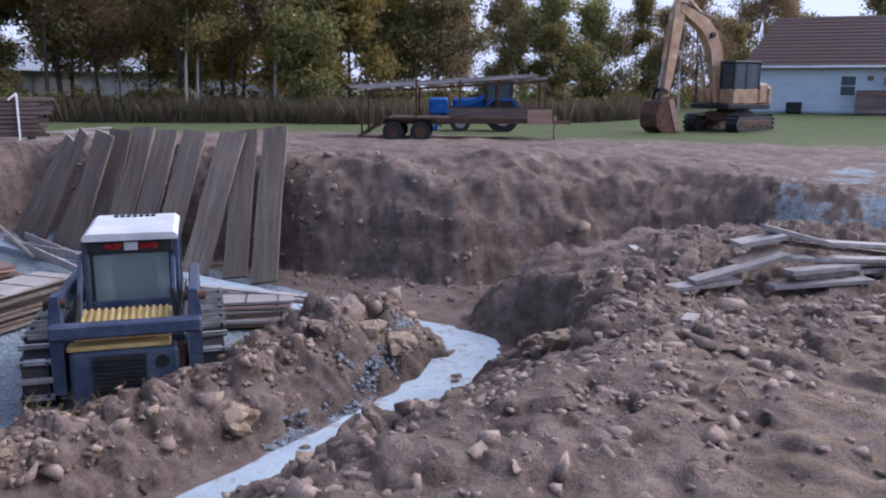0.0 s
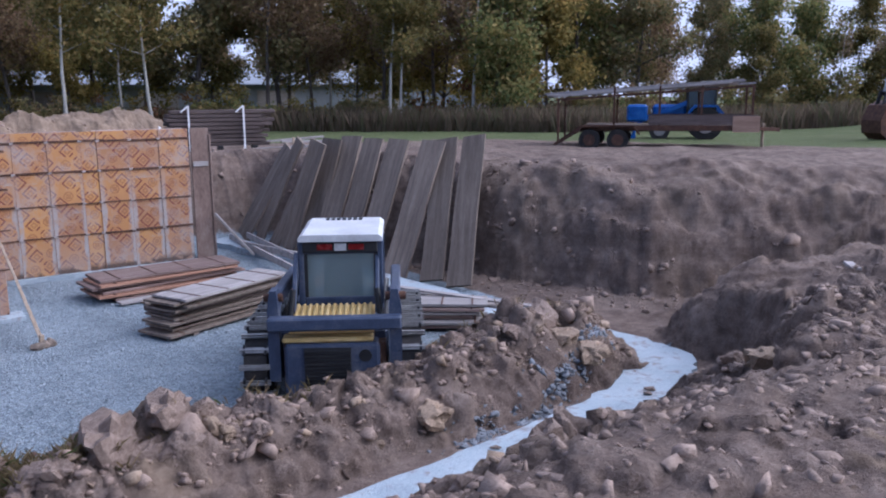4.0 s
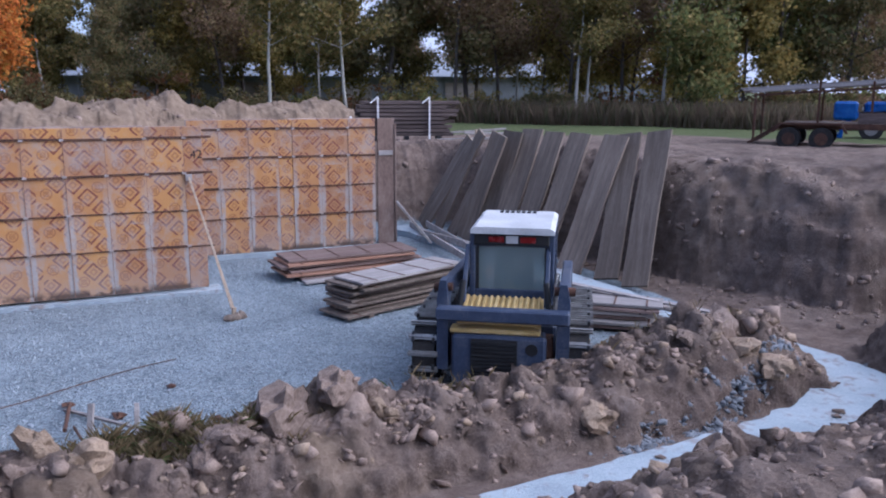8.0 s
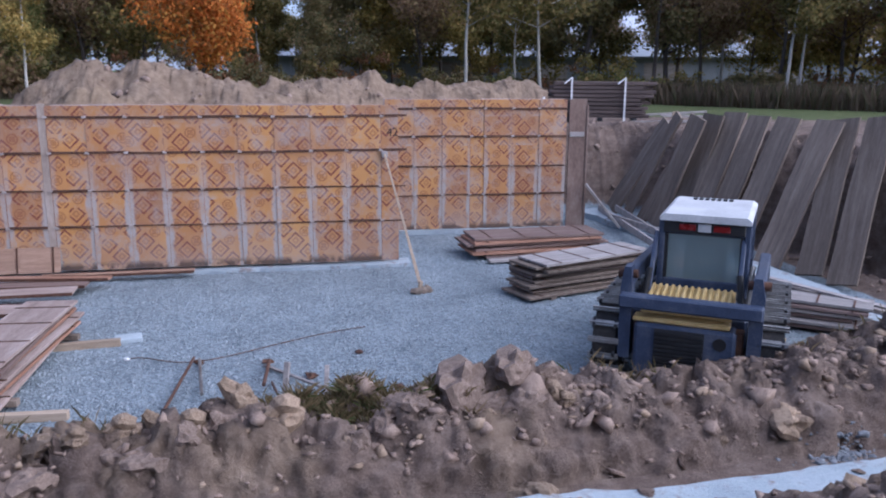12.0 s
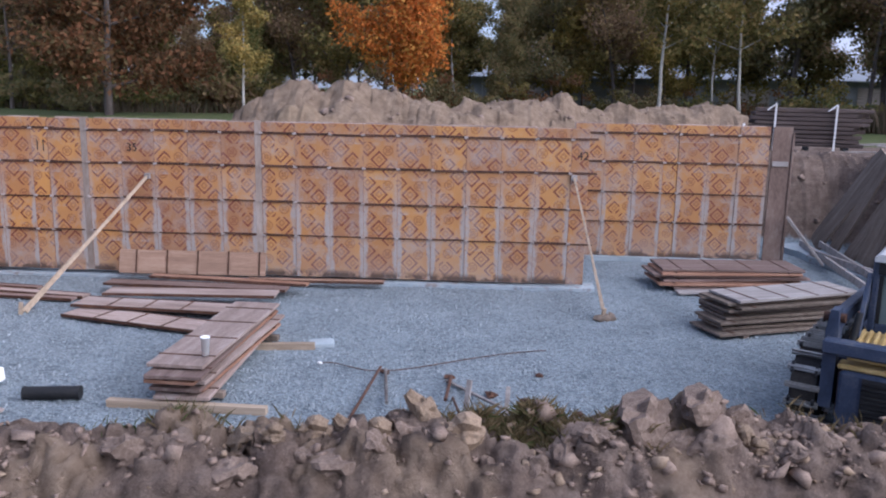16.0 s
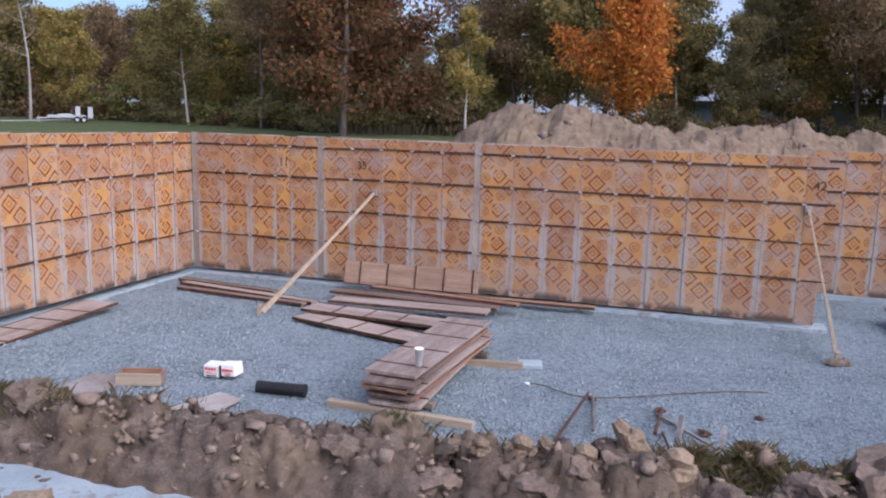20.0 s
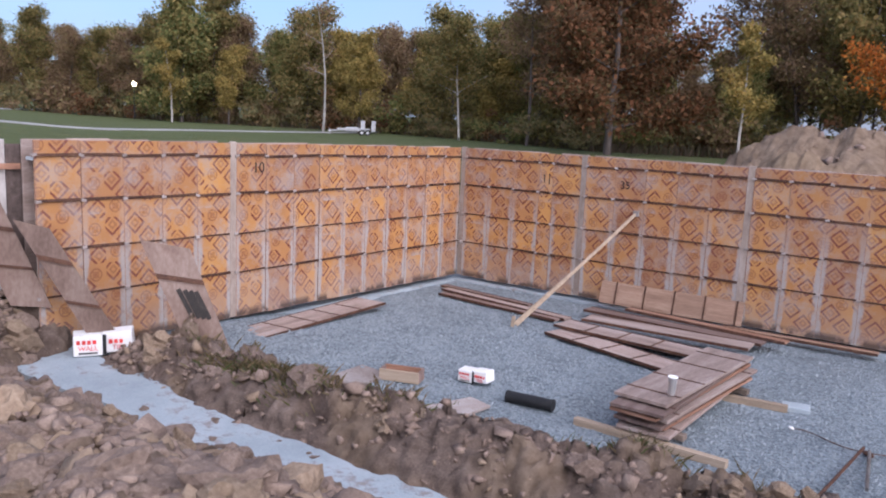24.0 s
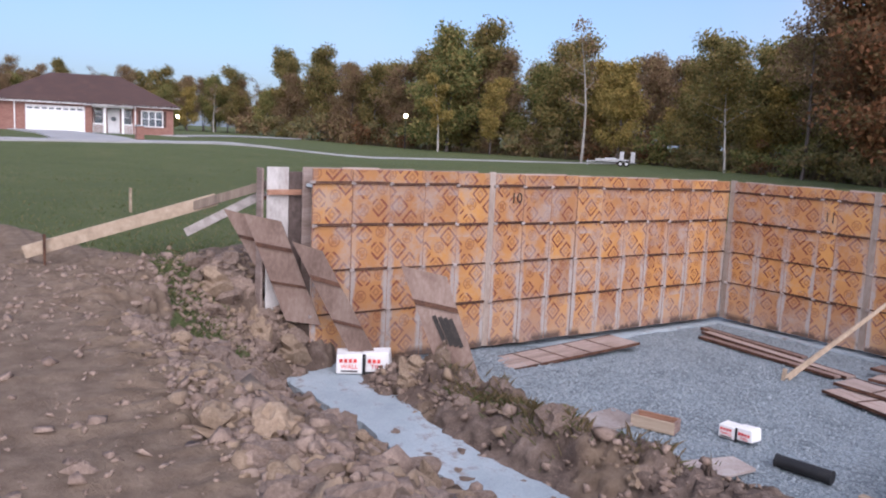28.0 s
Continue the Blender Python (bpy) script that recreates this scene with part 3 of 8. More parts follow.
M = dict(
    ground=make_ground(),
    clod=worn("clod_soil", (0.115, 0.082, 0.062), (0.205, 0.152, 0.118), (0.31, 0.242, 0.19), 6, 60, depth=0.02, vary=0.3),
    ochre=worn("ochre_clod", (0.17, 0.12, 0.078), (0.27, 0.20, 0.135), (0.37, 0.29, 0.21), 6, 60, depth=0.02, vary=0.4),
    clay=worn("blue_grey_clay", (0.10, 0.105, 0.115), (0.165, 0.175, 0.19), (0.25, 0.262, 0.28), 8, 60, depth=0.01),
    gravel=worn("crushed_stone", (0.16, 0.18, 0.20), (0.25, 0.28, 0.30), (0.36, 0.39, 0.41), 30, 120, depth=0.002),
    footing=make_footing(),
    concrete=worn("fresh_concrete", (0.25, 0.29, 0.315), (0.365, 0.41, 0.44), (0.46, 0.50, 0.525), 1.6, 45, rough=0.7, depth=0.004, vary=0.1),
    ply=make_ply("form_plywood", (0.48, 0.245, 0.055), (0.37, 0.178, 0.05), (0.26, 0.128, 0.058), (0.39, 0.355, 0.33)),
    ply_old=worn("worn_form_plywood", (0.17, 0.125, 0.10), (0.31, 0.24, 0.205), (0.44, 0.375, 0.34), 1.6, 18, (0.5, 4, 4), depth=0.005, vary=0.4),
    ply_edge=worn("plywood_edge", (0.16, 0.085, 0.055), (0.27, 0.15, 0.095), (0.38, 0.25, 0.18), 4, 50, (0.3, 1, 6), depth=0.004),
    ply_grey=worn("cement_smeared_panel", (0.19, 0.15, 0.125), (0.31, 0.265, 0.24), (0.42, 0.39, 0.37), 2.5, 30, (1, 1, 0.4), depth=0.004),
    smeared=worn("cement_white_panel", (0.25, 0.22, 0.20), (0.40, 0.375, 0.355), (0.54, 0.52, 0.50), 2.5, 24, (1, 1, 0.5), depth=0.004),
    rust=worn("rusty_steel", (0.035, 0.02, 0.015), (0.085, 0.045, 0.03), (0.16, 0.09, 0.055), 6, 60, rough=0.75, metal=0.35, depth=0.003),
    steel=worn("scuffed_steel", (0.16, 0.15, 0.14), (0.30, 0.29, 0.275), (0.46, 0.45, 0.43), 5, 50, rough=0.5, metal=0.8, depth=0.003),
    dark_steel=worn("dark_steel", (0.012, 0.012, 0.014), (0.03, 0.03, 0.033), (0.06, 0.058, 0.056), 5, 50, rough=0.6, metal=0.3, depth=0.003),
    plank=worn("weathered_plank", (0.085, 0.066, 0.05), (0.16, 0.126, 0.098), (0.25, 0.205, 0.165), 2.2, 26, (5, 5, 0.35), depth=0.006, vary=0.6),
    old_lumber=worn("old_dark_lumber", (0.045, 0.033, 0.028), (0.085, 0.064, 0.056), (0.14, 0.11, 0.098), 2.2, 26, (0.35, 5, 5), depth=0.005, vary=0.6),
    plank_grey=worn("grey_board", (0.17, 0.15, 0.138), (0.275, 0.248, 0.23), (0.40, 0.37, 0.35), 2.2, 26, (0.35, 5, 5), depth=0.005, vary=0.4),
    plank_red=worn("red_brown_board", (0.095, 0.062, 0.05), (0.195, 0.137, 0.115), (0.31, 0.24, 0.21), 2.2, 26, (0.35, 5, 5), depth=0.005, vary=0.5),
    lumber=worn("new_lumber", (0.22, 0.17, 0.12), (0.33, 0.26, 0.185), (0.43, 0.35, 0.265), 2.0, 30, (0.3, 6, 6), depth=0.003, vary=0.25),
    navy=worn("dusty_navy_paint", (0.026, 0.034, 0.058), (0.042, 0.054, 0.092), (0.105, 0.11, 0.13), 4, 40, rough=0.5, depth=0.002, vary=0.1),
    yellow=worn("faded_yellow_paint", (0.32, 0.22, 0.075), (0.50, 0.37, 0.14), (0.60, 0.47, 0.24), 4, 40, rough=0.5, depth=0.002, vary=0.1),
    white=worn("dusty_white_paint", (0.32, 0.32, 0.32), (0.45, 0.45, 0.45), (0.55, 0.55, 0.55), 3, 40, rough=0.5, depth=0.001, vary=0.1),
    black=worn("black_plastic", (0.01, 0.01, 0.011), (0.018, 0.018, 0.019), (0.035, 0.034, 0.033), 5, 50, rough=0.6, depth=0.002, vary=0.2),
    rubber=worn("tyre_rubber", (0.012, 0.011, 0.011), (0.025, 0.023, 0.022), (0.06, 0.052, 0.046), 6, 50, rough=0.9, depth=0.003),
    red_lens=worn("red_lens", (0.10, 0.008, 0.008), (0.15, 0.01, 0.01), (0.2, 0.02, 0.02), 8, 50, rough=0.25, depth=0.001),
    red_ink=worn("red_print", (0.45, 0.03, 0.03), (0.55, 0.05, 0.045), (0.62, 0.09, 0.08), 10, 60, rough=0.7, depth=0.0005),
    black_ink=worn("black_marker", (0.015, 0.013, 0.012), (0.03, 0.026, 0.023), (0.06, 0.05, 0.045), 10, 60, rough=0.8, depth=0.0005),
    buff=worn("buff_plywood", (0.20, 0.125, 0.085), (0.29, 0.19, 0.13), (0.38, 0.27, 0.195), 2.5, 30, (0.3, 4, 4), depth=0.003, vary=0.2),
    panel_worn=worn("worn_brown_panel", (0.11, 0.072, 0.055), (0.185, 0.13, 0.103), (0.27, 0.21, 0.175), 2.2, 28, (1, 1, 0.5), depth=0.004, vary=0.25),
    filler=worn("cement_filler", (0.17, 0.13, 0.105), (0.27, 0.22, 0.18), (0.37, 0.32, 0.28), 2.0, 25, (1, 1, 0.3), depth=0.004),
    carton=worn("white_carton", (0.60, 0.59, 0.57), (0.74, 0.73, 0.71), (0.80, 0.79, 0.78), 4, 50, rough=0.8, depth=0.001, vary=0.08),
    foam=worn("white_foam", (0.74, 0.74, 0.73), (0.80, 0.80, 0.79), (0.83, 0.83, 0.82), 9, 80, rough=0.7, depth=0.001, vary=0.05),
    orange_paint=worn("sunfaded_orange_paint", (0.20, 0.11, 0.065), (0.38, 0.24, 0.14), (0.56, 0.42, 0.29), 2, 30, rough=0.5, depth=0.003, vary=0.1),
    blue_paint=worn("bright_blue_paint", (0.012, 0.045, 0.17), (0.02, 0.08, 0.30), (0.06, 0.14, 0.38), 3, 40, rough=0.4, depth=0.001, vary=0.1),
    siding=worn("pale_siding", (0.52, 0.55, 0.58), (0.61, 0.64, 0.67), (0.68, 0.71, 0.73), 1.5, 30, rough=0.6, depth=0.002, vary=0.05),
    shed_sheet=worn("dull_sheet_metal", (0.20, 0.22, 0.25), (0.27, 0.29, 0.32), (0.33, 0.35, 0.38), 1.5, 30, rough=0.6, depth=0.002, vary=0.15),
    shingle=worn("brown_shingles", (0.048, 0.029, 0.025), (0.068, 0.041, 0.035), (0.095, 0.06, 0.05), 1.2, 18, (1, 1, 1), depth=0.01, vary=0.1),
    brick=worn("red_brick", (0.15, 0.075, 0.058), (0.225, 0.118, 0.092), (0.30, 0.18, 0.145), 3, 14, (1, 1, 4), depth=0.01, vary=0.1),
    trim=worn("white_trim", (0.62, 0.61, 0.60), (0.74, 0.73, 0.72), (0.80, 0.79, 0.78), 3, 40, rough=0.6, depth=0.001, vary=0.05),
    road=worn("pale_road", (0.25, 0.245, 0.24), (0.33, 0.325, 0.32), (0.42, 0.41, 0.40), 0.5, 12, rough=0.85, depth=0.004, vary=0.05),
    bark=worn("grey_bark", (0.045, 0.036, 0.030), (0.085, 0.070, 0.060), (0.15, 0.13, 0.115), 3, 20, (1, 1, 0.25), depth=0.03, vary=0.4),
    pale_bark=worn("pale_bark", (0.22, 0.20, 0.175), (0.36, 0.335, 0.30), (0.48, 0.455, 0.42), 3, 20, (1, 1, 0.3), depth=0.02, vary=0.3),
    pane=make_glass("dark_pane", (0.10, 0.13, 0.16)),
    cab_glass=make_glass("dusty_cab_glass", (0.30, 0.37, 0.38), 0.12),
    grass_blade=make_leaf("grass_blade", (0.075, 0.10, 0.032), (0.125, 0.145, 0.05), (0.24, 0.20, 0.10)),
    dry_blade=make_leaf("dry_reed", (0.12, 0.09, 0.06), (0.18, 0.14, 0.095), (0.10, 0.10, 0.05)),
    weed_blade=make_leaf("weed_blade", (0.10, 0.085, 0.04), (0.16, 0.125, 0.06), (0.22, 0.165, 0.09)),
    lamp_glow=make_glow("lamp_light", (1.0, 0.74, 0.36), 9.0),
)
LEAF = dict(
    green=make_leaf("green_leaf", (0.10, 0.115, 0.04), (0.17, 0.185, 0.06), (0.255, 0.24, 0.08), (0.36, 0.27, 0.095)),
    olive=make_leaf("olive_leaf", (0.095, 0.09, 0.032), (0.16, 0.145, 0.048), (0.235, 0.195, 0.062), (0.30, 0.215, 0.08)),
    yellow=make_leaf("yellow_leaf", (0.16, 0.135, 0.04), (0.26, 0.215, 0.06), (0.36, 0.28, 0.08), (0.43, 0.30, 0.09)),
    brown=make_leaf("brown_leaf", (0.13, 0.09, 0.055), (0.215, 0.145, 0.083), (0.31, 0.21, 0.115), (0.25, 0.21, 0.09)),
    orange=make_leaf("orange_leaf", (0.24, 0.115, 0.028), (0.50, 0.15, 0.026), (0.60, 0.22, 0.035), (0.54, 0.31, 0.06)),
    rust=make_leaf("rust_leaf", (0.075, 0.052, 0.026), (0.15, 0.08, 0.036), (0.23, 0.105, 0.048), (0.13, 0.105, 0.045)),
    dark=make_leaf("dark_leaf", (0.125, 0.12, 0.06), (0.18, 0.165, 0.07), (0.24, 0.205, 0.085), (0.30, 0.21, 0.10)),
)

# ---- building helpers ----
def mesh_of(name, bm, material, soft=False):
    me = bpy.data.meshes.new(name)
    bm.normal_update()
    bm.to_mesh(me)
    bm.free()
    me.materials.append(material)
    if soft:
        me.shade_smooth()
    return me


def part(name, bm, material, parent, label="", soft=False):
    """Links a bmesh (or a mesh made before) as one object under a thing or under a part."""
    ob = new(name, bm if isinstance(bm, bpy.types.Mesh) else mesh_of(name, bm, material, soft))
    ob.parent = parent
    return tagged(ob, label)


def thing(name, label, category, at=None, group="", kind=""):
    """An empty at a thing's base, to which its parts are tied."""
    ob = new(name)
    ob.empty_display_size = 0.1
    ob.matrix_basis = at if at is not None else Matrix()
    return tagged(ob, label, category, group, kind)


def solid(name, bm, material, label, category, at=None, group="", kind="", soft=False):
    """A thing that is one mesh."""
    ob = new(name, bm if isinstance(bm, bpy.types.Mesh) else mesh_of(name, bm, material, soft))
    if at is not None:
        ob.matrix_basis = at
    return tagged(ob, label, category, group, kind)


def box(x0, x1, y0, y1, z0, z1, bm=None, bevel=0.0, m=None):
    bm = bm or bmesh.new()
    g = bmesh.ops.create_cube(bm, size=1.0, matrix=Matrix.Translation(((x0 + x1) / 2, (y0 + y1) / 2, (z0 + z1) / 2)) @ Matrix.Diagonal((x1 - x0, y1 - y0, z1 - z0, 1)))
    if bevel:
        edges = list({e for v in g["verts"] for e in v.link_edges})
        out = bmesh.ops.bevel(bm, geom=edges, offset=bevel, segments=1, affect="EDGES", profile=0.5)
        verts = {v for f in out["faces"] for v in f.verts} | {v for v in g["verts"] if v.is_valid}
    else:
        verts = g["verts"]
    if m is not None:
        bmesh.ops.transform(bm, matrix=m, verts=list(verts))
    return bm


def along(a, b, side=(0, 0, 1)):
    """A pose at a whose x axis runs to b; its z axis leans to side."""
    a, b = Vector(a), Vector(b)
    x = (b - a).normalized()
    y = Vector(side).cross(x).normalized()
    z = x.cross(y)
    return Matrix(((x.x, y.x, z.x, a.x), (x.y, y.y, z.y, a.y), (x.z, y.z, z.z, a.z), (0, 0, 0, 1)))


def beam(a, b, w, h, bm=None, bevel=0.0, side=(0, 0, 1)):
    """A bar from a to b, w wide and h high."""
    return box(0, (Vector(b) - Vector(a)).length, -w / 2, w / 2, -h / 2, h / 2, bm, bevel, along(a, b, side))


def tube(a, b, r0, r1=None, bm=None, sides=12, caps=True):
    bm = bm or bmesh.new()
    a, b = Vector(a), Vector(b)
    m = Matrix.Translation((a + b) / 2) @ (b - a).to_track_quat("Z", "Y").to_matrix().to_4x4()
    bmesh.ops.create_cone(bm, cap_ends=caps, segments=sides, radius1=r0, radius2=r0 if r1 is None else r1, depth=(b - a).length, matrix=m)
    return bm


def prism(outline, y0, y1, bm=None):
    """A solid with an outline in x and z, from y0 to y1."""
    bm = bm or bmesh.new()
    front = [bm.verts.new((x, y0, z)) for x, z in outline]
    back = [bm.verts.new((x, y1, z)) for x, z in outline]
    bm.faces.new(front)
    bm.faces.new(back[::-1])
    for n in range(len(outline)):
        k = (n + 1) % len(outline)
        bm.faces.new((front[k], front[n], back[n], back[k]))
    bmesh.ops.recalc_face_normals(bm, faces=bm.faces[:])
    return bm


def plate(a, b, c, d, thick, bm=None):
    """A four-cornered plate of the given thickness, its face through the corners."""
    bm = bm or bmesh.new()
    p = [Vector(v) for v in (a, b, c, d)]
    n = (p[1] - p[0]).cross(p[3] - p[0]).normalized() * thick
    v = [bm.verts.new(q) for q in p] + [bm.verts.new(q - n) for q in p]
    for f in ((0, 1, 2, 3), (7, 6, 5, 4), (0, 4, 5, 1), (1, 5, 6, 2), (2, 6, 7, 3), (3, 7, 4, 0)):
        bm.faces.new([v[i] for i in f])
    bmesh.ops.recalc_face_normals(bm, faces=bm.faces[:])
    return bm


def ball(radius, seed, rings=2, squash=0.8, rough=0.22, cuts=5, deep=0.78):
    """A broken lump of soil or stone."""
    bm = bmesh.new()
    bmesh.ops.create_icosphere(bm, subdivisions=rings, radius=1.0)
    rnd = random.Random(seed)
    off = Vector((rnd.uniform(0, 50), rnd.uniform(0, 50), rnd.uniform(0, 50)))
    long = rnd.uniform(0.95, 1.35)
    flats = [Vector((rnd.gauss(0, 1), rnd.gauss(0, 1), rnd.gauss(0, 1))).normalized() for _ in range(cuts)]
    for v in bm.verts:
        d = v.co.normalized()
        k = 1 + rough * noise.noise(d * 1.4 + off) * 2 + rough * 0.9 * noise.noise(d * 3.6 + off) + rough * 0.5 * noise.noise(d * 8 + off)
        for c in flats:
            k = min(k, deep / max(d.dot(c), 0.01)) if d.dot(c) > 0.5 else k
        v.co = Vector((d.x * k * long, d.y * k * 0.9, d.z * k * squash)) * radius
    return bm


def chunk(seed, points=14, rough=0.0):
    """A broken angular lump: the hull of points on a squashed ball."""
    rnd = random.Random(seed)
    bm = bmesh.new()
    sx, sy, sz = rnd.uniform(0.9, 1.35), rnd.uniform(0.7, 1.0), rnd.uniform(0.5, 0.8)
    for _ in range(points):
        d = Vector((rnd.gauss(0, 1), rnd.gauss(0, 1), rnd.gauss(0, 1))).normalized() * rnd.uniform(0.75, 1.05)
        bm.verts.new((d.x * sx, d.y * sy, d.z * sz))
    out = bmesh.ops.convex_hull(bm, input=bm.verts[:])
    loose = [v for v in bm.verts if not v.link_faces]
    bmesh.ops.delete(bm, geom=loose, context="VERTS")
    if rough:
        bmesh.ops.subdivide_edges(bm, edges=bm.edges[:], cuts=1, use_grid_fill=True)
        off = Vector((rnd.uniform(0, 50), rnd.uniform(0, 50), rnd.uniform(0, 50)))
        for v in bm.verts:
            v.co *= 1 + rough * (noise.noise(v.co * 2.2 + off) + 0.6 * noise.noise(v.co * 6 + off))
    bmesh.ops.triangulate(bm, faces=bm.faces[:])
    return bm


def mesh_from(name, verts, faces, material, soft=False):
    """One mesh from arrays of places and of corners of triangles or quads."""
    me = bpy.data.meshes.new(name)
    verts, faces = np.asarray(verts, np.float32), np.asarray(faces, np.int32)
    me.vertices.add(len(verts))
    me.vertices.foreach_set("co", verts.ravel())
    k = faces.shape[1]
    me.loops.add(faces.size)
    me.loops.foreach_set("vertex_index", faces.ravel())
    me.polygons.add(len(faces))
    me.polygons.foreach_set("loop_start", np.arange(0, faces.size, k, dtype=np.int32))
    me.polygons.foreach_set("loop_total", np.full(len(faces), k, np.int32))
    me.update(calc_edges=True)
    me.materials.append(material)
    if soft:
        me.shade_smooth()
    return me


def scatter(shapes, places, sizes, rng, flat=0.75):
    """Joins many turned copies of the shapes (verts, faces) into arrays."""
    all_v, all_f, base = [], [], 0
    which = rng.integers(0, len(shapes), len(places))
    for n, (sv, sf) in enumerate(shapes):
        here = np.nonzero(which == n)[0]
        if not len(here):
            continue
        q = rng.normal(size=(len(here), 4))
        q /= np.linalg.norm(q, axis=1, keepdims=True)
        w, x, y, z = q.T
        rot = np.stack([np.stack([1 - 2 * (y * y + z * z), 2 * (x * y - z * w), 2 * (x * z + y * w)], -1),
                        np.stack([2 * (x * y + z * w), 1 - 2 * (x * x + z * z), 2 * (y * z - x * w)], -1),
                        np.stack([2 * (x * z - y * w), 2 * (y * z + x * w), 1 - 2 * (x * x + y * y)], -1)], 1)
        v = np.einsum("nij,vj->nvi", rot, sv) * sizes[here][:, None, None]
        v[:, :, 2] *= flat
        v += places[here][:, None, :]
        all_v.append(v.reshape(-1, 3))
        all_f.append((sf[None] + (np.arange(len(here)) * len(sv))[:, None, None]).reshape(-1, sf.shape[1]) + base)
        base += len(here) * len(sv)
    return np.concatenate(all_v), np.concatenate(all_f)


def arrays(bm):
    bmesh.ops.triangulate(bm, faces=bm.faces[:])
    bm.verts.index_update()
    out = np.array([v.co[:] for v in bm.verts]), np.array([[v.index for v in f.verts] for f in bm.faces])
    bm.free()
    return out


def lettering(name, text, size, material, parent, m, label=""):
    """Flat letters in the built-in font, as a mesh."""
    cu = bpy.data.curves.new(name, "FONT")
    cu.body, cu.size, cu.align_x, cu.align_y, cu.extrude = text, size, "CENTER", "CENTER", 0.0015
    ob = bpy.data.objects.new(name, cu)
    me = bpy.data.meshes.new_from_object(ob)
    bpy.data.objects.remove(ob)
    me.materials.clear()
    me.materials.append(material)
    o = new(name, me)
    o.parent, o.matrix_basis = parent, m
    return tagged(o, label)


# ---- ground ----
def spaced(*spans):
    """Places along an axis: spans of (end, step), from the first value on."""
    out = [spans[0]]
    for end, step in spans[1:]:
        n = max(1, round(abs(end - out[-1]) / step))
        out.extend(np.linspace(out[-1], end, n + 1)[1:].tolist())
    return out


def growing(start, end, step, rate=1.16):
    out = [start]
    sign = 1 if end > start else -1
    while (end - out[-1]) * sign > 0:
        out.append(out[-1] + sign * step)
        step *= rate
    return out[1:]


def build_ground():
    xs = growing(-13.0, -900, 0.16)[::-1] + spaced(-13.0, (-10.5, 0.08), (9.6, 0.036), (15.0, 0.065), (18.0, 0.12)) + growing(18.0, 900, 0.2)
    ys = growing(-1.5, -600, 0.2)[::-1] + spaced(-1.5, (1.4, 0.08), (7.6, 0.034), (12.0, 0.075), (20.0, 0.12), (32.0, 0.2)) + growing(32.0, 900, 0.3)
    gx, gy = np.meshgrid(np.array(xs), np.array(ys))
    z, gravel, grass, sand = land(gx, gy)
    nx, ny = len(xs), len(ys)
    idx = np.arange(nx * ny).reshape(ny, nx)
    quads = np.stack([idx[:-1, :-1], idx[:-1, 1:], idx[1:, 1:], idx[1:, :-1]], -1).reshape(-1, 4)
    place = np.stack([gx, gy, z], -1)
    # crumbling faces: lumps that stand out square to the slope
    slope = np.stack([-np.gradient(z, gx[0], axis=1), -np.gradient(z, gy[:, 0], axis=0), np.ones_like(z)], -1)
    slope /= np.linalg.norm(slope, axis=-1, keepdims=True)
    steep = smooth(1 - slope[..., 2], 0.03, 0.28)
    bare = (1 - grass) * (1 - np.clip(gravel * 1.5, 0, 1)) * (1 - smooth(np.hypot(gx, gy), 34, 45))
    clump = np.abs(solid_noise(place * 2.6, 301, 4))
    place = place + slope * (bare * steep * (1 - 0.55 * smooth(gy, 15, 18)) * (0.04 - 0.15 * clump + 0.085 * solid_noise(place * 6.0, 311, 4)))[..., None]
    me = mesh_from("ground", place.reshape(-1, 3), quads, M["ground"], True)
    for name, values in (("gravel", gravel), ("grass", grass), ("sand", sand)):
        me.attributes.new(name, "FLOAT", "POINT").data.foreach_set("value", values.ravel().astype(np.float32))
    return tagged(new("ground", me), "churned brown soil, blue-grey gravel pit floor and green lawn", "ground", kind="structure")


build_ground()

# ---- poured footings: pale concrete strips ----
def strip(name, line, label):
    """A footing along a line of (x, y, z of its top, width)."""
    bm = bmesh.new()
    rows = []
    pts = []
    for (a, b) in zip(line, line[1:]):
        n = max(2, int(math.dist(a[:2], b[:2]) / 0.12))
        pts += [tuple(p + (q - p) * k / n for p, q in zip(a, b)) for k in range(n)]
    pts.append(line[-1])
    for n, (x, y, z, w) in enumerate(pts):
        p, q = pts[max(n - 1, 0)], pts[min(n + 1, len(pts) - 1)]
        t = Vector((q[0] - p[0], q[1] - p[1])).normalized()
        s = Vector((-t.y, t.x))
        row = []
        for k in (-1, -0.5, 0, 0.5, 1):
            e = w / 2 * k * (1 + (0.22 * noise.noise(Vector((x * 2.3, y * 2.3, k))) + 0.16 * noise.noise(Vector((x * 7, y * 7, k))) if abs(k) == 1 else 0))
            dz = 0.008 * noise.noise(Vector((x * 3, y * 3, k * 2)))
            row.append(bm.verts.new((x + s.x * e, y + s.y * e, z + dz)))
        row = [bm.verts.new(row[0].co - Vector((0, 0, 0.25)))] + row + [bm.verts.new(row[-1].co - Vector((0, 0, 0.25)))]
        rows.append(row)
    for a, b in zip(rows, rows[1:]):
        for n in range(len(a) - 1):
            bm.faces.new((a[n], b[n], b[n + 1], a[n + 1]))
    bm.faces.new(rows[0])
    bm.faces.new(rows[-1][::-1])
    bmesh.ops.recalc_face_normals(bm, faces=bm.faces[:])
    return solid(name, bm, M["footing"], label, "footing", kind="structure", soft=False)


